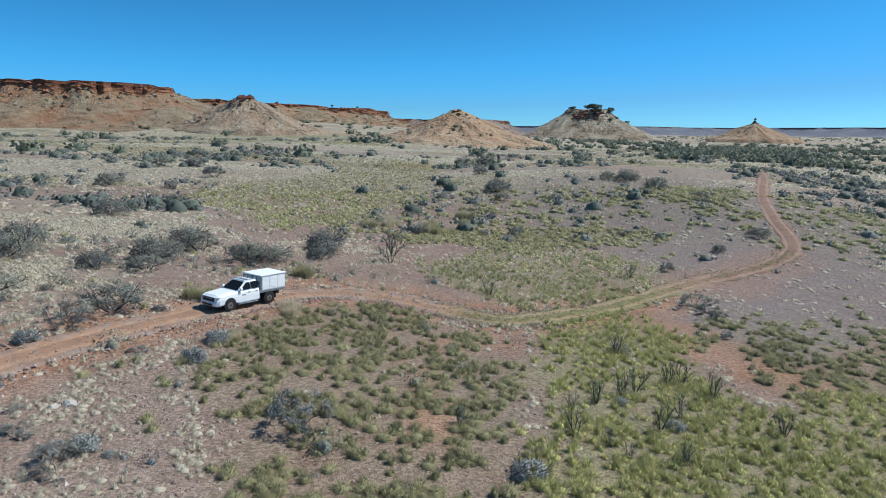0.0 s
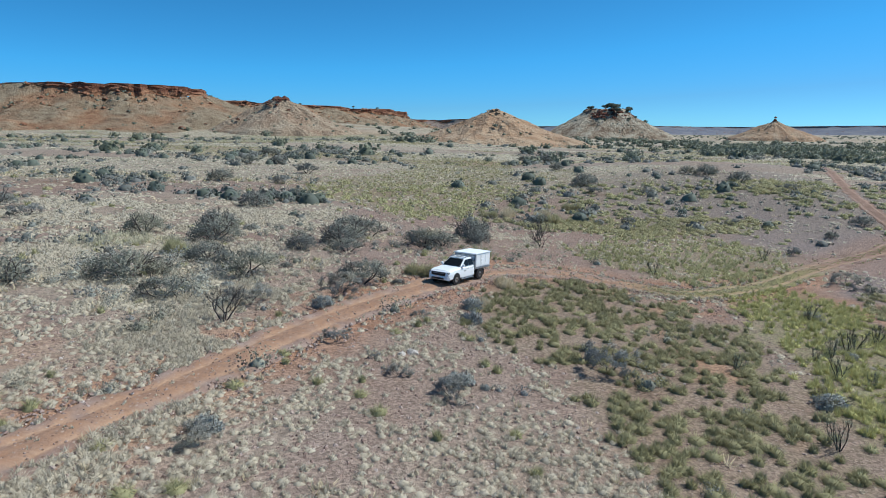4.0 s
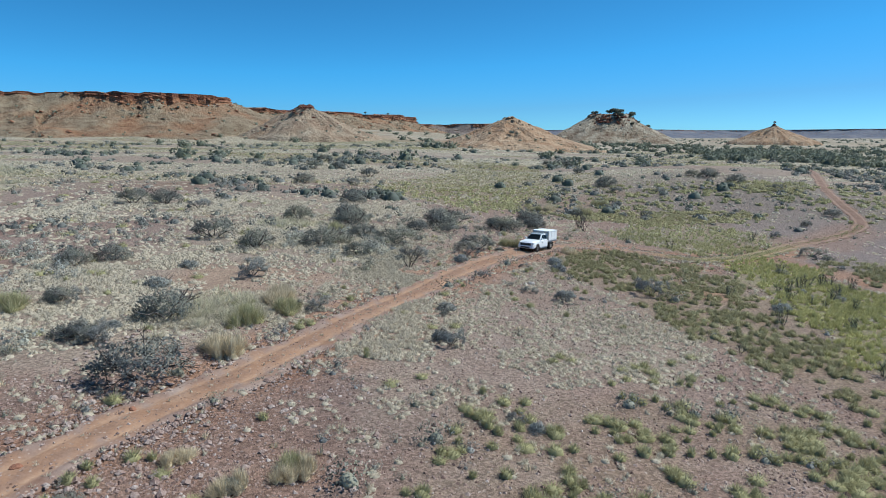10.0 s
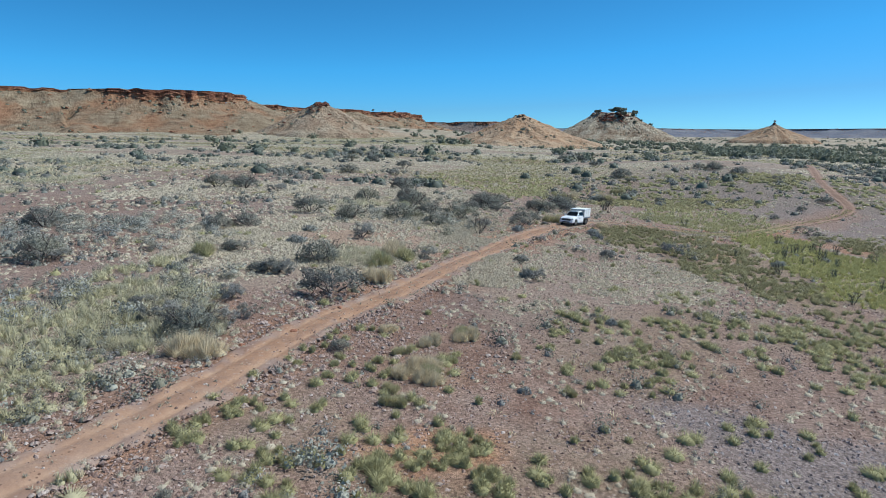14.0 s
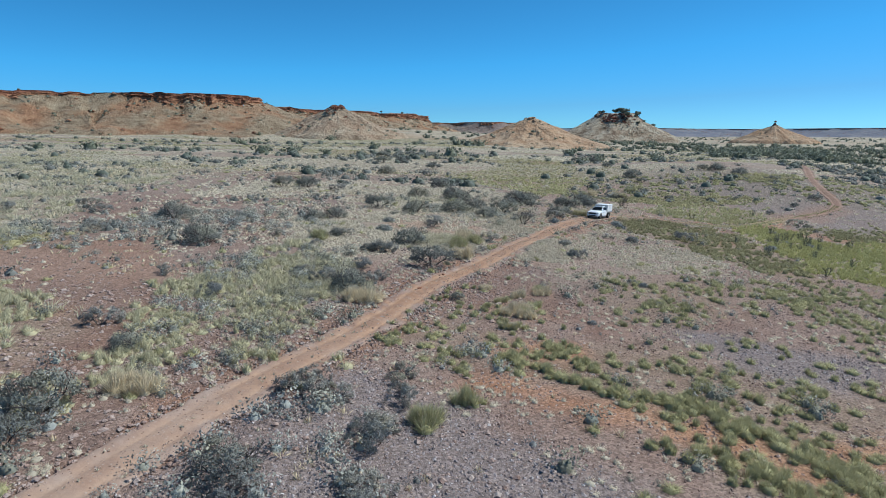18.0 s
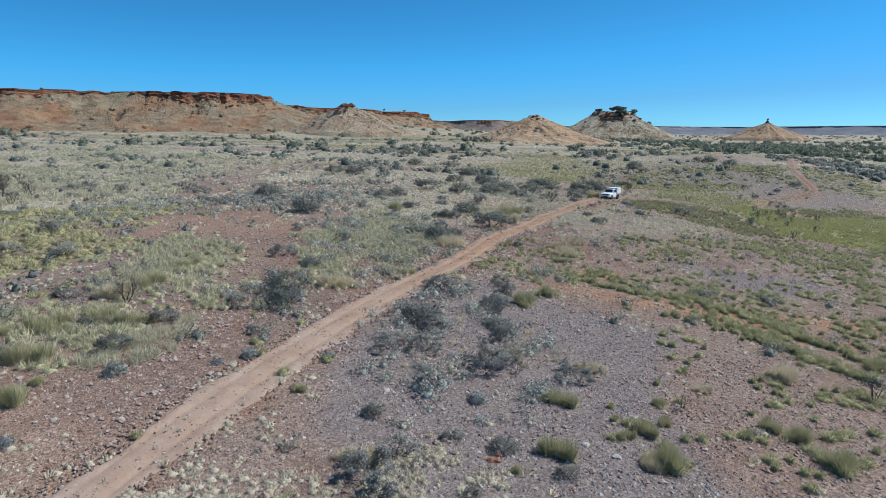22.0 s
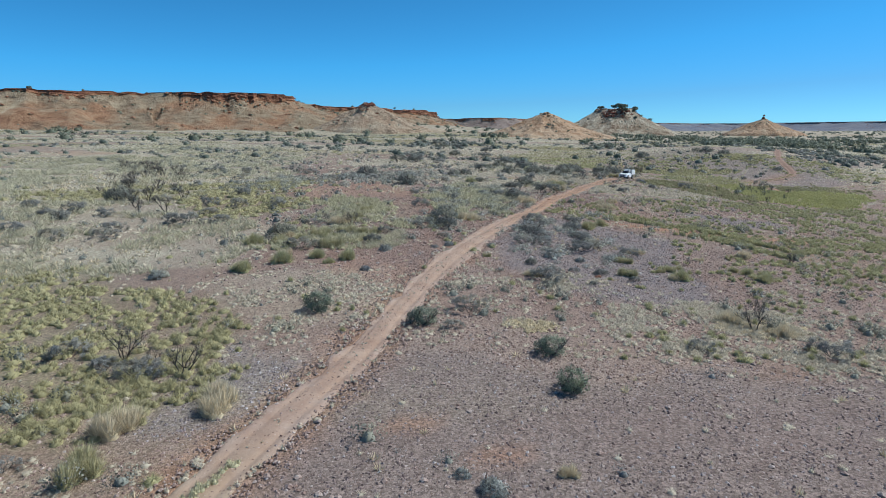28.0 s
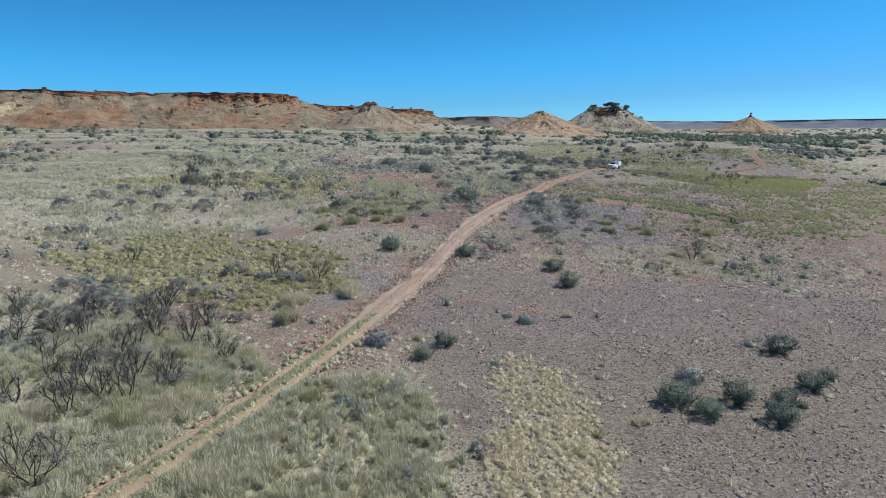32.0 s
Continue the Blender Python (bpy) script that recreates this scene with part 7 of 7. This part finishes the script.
def make_truck():
    """A double-cab utility truck, nose towards +x, with a box canopy on its tray."""
    t = tagged(new("utility_truck"), "white double-cab utility truck with a box canopy on the dirt track", "truck")
    solid("body", t, M_PAINT, loft([(2.62, 0.52, 0.80, 0.70, 0.66), (2.56, 0.44, 0.98, 0.84, 0.78), (2.40, 0.42, 1.06, 0.90, 0.84), (2.1, 0.45, 1.10, 0.925, 0.88), (1.2, 0.45, 1.16, 0.93, 0.90),
                                    (0.95, 0.40, 1.18, 0.93, 0.91), (0.0, 0.40, 1.18, 0.93, 0.91), (-0.62, 0.40, 1.18, 0.93, 0.90)]))
    solid("bonnet", t, M_PAINT, loft([(2.40, 0.98, 1.075, 0.60, 0.56), (2.0, 1.02, 1.125, 0.66, 0.60), (1.2, 1.08, 1.20, 0.70, 0.62), (1.06, 1.08, 1.19, 0.70, 0.62)]))
    # cabin: pillars and roof
    bm = bmesh.new()
    lo = [(1.12, 0.84), (-0.60, 0.86)]
    hi = [(0.28, 0.66), (-0.52, 0.68)]
    v = [bm.verts.new((x, s * w, z)) for (x, w), z in ((lo[0], 1.12), (lo[1], 1.12), (hi[1], 1.72), (hi[0], 1.72)) for s in (1, -1)]
    for f in ((0, 1, 3, 2), (2, 3, 5, 4), (4, 5, 7, 6), (6, 7, 1, 0), (0, 2, 4, 6), (1, 7, 5, 3)):
        bm.faces.new([v[i] for i in f])
    cab = solid("cabin", t, M_PAINT, bm, 0.05)
    solid("roof", t, M_PAINT, loft([(0.30, 1.69, 1.74, 0.64, 0.56), (0.0, 1.70, 1.775, 0.67, 0.60), (-0.50, 1.70, 1.765, 0.67, 0.60)]))
    for k in (-1, 1):
        for i in range(2):
            a, b = (0.94, 0.33) if i == 0 else (-0.02, -0.02)
            c, d = (0.06, 0.06) if i == 0 else (-0.54, -0.50)
            pts = [(a - 0.12 if i == 0 else a, k * 0.868, 1.22), (c if i == 0 else c, k * 0.872, 1.22), (d if i == 0 else d, k * 0.728, 1.64), (b if i == 0 else b, k * 0.728, 1.64)]
            solid("side_window", t, M_GLASS, slab(pts, 0.012), 0, "dark tinted side glass")
        solid("mirror", t, M_PAINT, box(0.78, 0.92, k * 0.95 - 0.1, k * 0.95 + 0.1, 1.2, 1.38), 0.03)
        solid("headlight", t, M_LAMP, loft([(2.545, 0.82, 0.97, 0.11, 0.10), (2.30, 0.88, 1.02, 0.13, 0.11), (2.12, 0.95, 1.02, 0.12, 0.1)]), 0, "clear swept-back headlight").location = (0.02, k * 0.73, 0)
        solid("fog_lamp", t, M_BLACK, box(2.50, 2.60, k * 0.68 - 0.11, k * 0.68 + 0.11, 0.55, 0.69), 0.02)
        solid("side_step", t, M_STEEL, box(-0.5, 1.1, k * 0.95 - 0.06, k * 0.95 + 0.06, 0.33, 0.38), 0.015)
        for x, w in ((0.12, 1), (-0.50, 1)):
            solid("door_handle", t, M_CHROME, box(x, x + 0.16, k * 0.935 - 0.015, k * 0.935 + 0.015, 1.03, 1.07), 0.008)
        solid("door_decal", t, M_GREY_MARK, box(0.45, 0.75, k * 0.933 - 0.003, k * 0.933 + 0.003, 0.86, 0.96))
        for x in (1.65, -1.43):
            arch = disc(k * 0.795, x, 0.43, 0.44, 0.285)
            solid("wheel_arch", t, M_BLACK, arch)
            wheel = solid("wheel", t, M_TYRE, torus(k * 0.845, x, 0.385, 0.275, 0.115, 1.05), 0, "dusty off-road tyre")
            solid("rim", wheel, M_RIM, disc(k * 0.845, x, 0.385, 0.205, 0.21), 0.02)
            for j in range(6):
                a = 1.0472 * j
                spoke = box(-0.018, 0.018, -0.012, 0.012, 0.05, 0.19)
                bmesh.ops.transform(spoke, verts=spoke.verts, matrix=Matrix.Translation((x, k * 0.952, 0.385)) @ Matrix.Rotation(a, 4, "Y"))
                solid("spoke", wheel, M_CHROME, spoke)
            solid("hub", wheel, M_BLACK, disc(k * 0.955, x, 0.385, 0.06, 0.03, 12))
        solid("mudflap", t, M_BLACK, box(-1.98, -1.96, k * 0.80 - 0.14, k * 0.80 + 0.14, 0.3, 0.72))
        solid("tail_light", t, M_RED, box(-2.86, -2.82, k * 0.80 - 0.08, k * 0.80 + 0.08, 0.78, 0.86), 0.01)
    solid("windscreen", t, M_GLASS, slab([(1.00, 0.74, 1.215), (1.00, -0.74, 1.215), (0.36, -0.58, 1.665), (0.36, 0.58, 1.665)], 0.02), 0, "dark windscreen")
    solid("grille", t, M_BLACK, box(2.50, 2.622, -0.60, 0.60, 0.70, 0.96), 0.02, "dark trapezoid grille")
    solid("grille_bar", t, M_GREY_MARK, box(2.61, 2.632, -0.50, 0.50, 0.885, 0.905))
    solid("bumper", t, M_PAINT, loft([(2.70, 0.46, 0.62, 0.55, 0.55), (2.62, 0.42, 0.70, 0.80, 0.80), (2.45, 0.40, 0.70, 0.93, 0.92)]))
    solid("lower_intake", t, M_BLACK, box(2.60, 2.71, -0.52, 0.52, 0.47, 0.60), 0.01)
    solid("number_plate", t, M_CANOPY, box(2.70, 2.72, -0.18, 0.18, 0.62, 0.73), 0.004)
    for y in (-0.62, -0.21, 0.21, 0.62):
        solid("roof_bar", t, M_STEEL, box(-0.42, 0.18, y - 0.02, y + 0.02, 1.79, 1.82), 0.006)
    for x in (0.14, -0.38):
        solid("cross_bar", t, M_STEEL, box(x - 0.03, x + 0.03, -0.66, 0.66, 1.775, 1.80), 0.006)
    # tray and canopy
    solid("tray", t, M_STEEL, box(-2.82, -0.66, -0.94, 0.94, 0.80, 0.93), 0.02)
    solid("chassis", t, M_BLACK, box(-2.7, 2.2, -0.4, 0.4, 0.42, 0.62), 0.02)
    can = solid("canopy", t, M_CANOPY_SIDE, box(-2.80, -0.82, -0.93, 0.93, 0.94, 1.90), 0.03, "pale aluminium box canopy")
    lid = box(-2.86, -0.70, -0.98, 0.98, 1.90, 1.99)
    solid("canopy_roof", can, M_CANOPY, lid, 0.04, "bright white roof panel")
    for k in (-1, 1):
        for x0, x1 in ((-2.72, -2.12), (-2.06, -1.46), (-1.40, -0.88)):
            solid("side_panel", can, M_CANOPY, box(x0, x1, k * 0.935 - 0.006, k * 0.935 + 0.006, 1.00, 1.84), 0.004)
        for z in (1.10, 1.36, 1.62):
            solid("louvre", can, M_CANOPY, box(-1.92, -1.58, k * 0.947 - 0.006, k * 0.947 + 0.006, z, z + 0.16), 0.004, "bright ribbed vent")
    solid("rear_door", can, M_CANOPY, box(-2.82, -2.805, -0.86, 0.86, 1.0, 1.86), 0.004)
    hb = solid("headboard", t, M_STEEL, box(-0.80, -0.70, -0.90, 0.90, 0.94, 1.02), 0.01, "grey steel ladder-rack headboard")
    for y in (-0.88, -0.44, 0.0, 0.44, 0.88):
        solid("upright", hb, M_STEEL, box(-0.79, -0.72, y - 0.025, y + 0.025, 1.02, 1.86), 0.008)
    for z in (1.45, 1.83):
        solid("rail", hb, M_STEEL, box(-0.785, -0.725, -0.9, 0.9, z, z + 0.05), 0.008)
    return t


truck = make_truck()
way = Vector((-0.56, -0.828, 0)).normalized()
spot = Vector((-13.82, 39.65, 0)) - way * 0.11
nose, tail = spot + way * 1.5, spot - way * 1.5
zn, zt_ = (float(ground_z(np.array([p.x]), np.array([p.y]))[0]) for p in (nose, tail))
truck.matrix_basis = Matrix.LocRotScale((spot.x, spot.y, (zn + zt_) / 2), Euler((0, -math.atan2(zn - zt_, 3.0), math.atan2(way.y, way.x))), None)
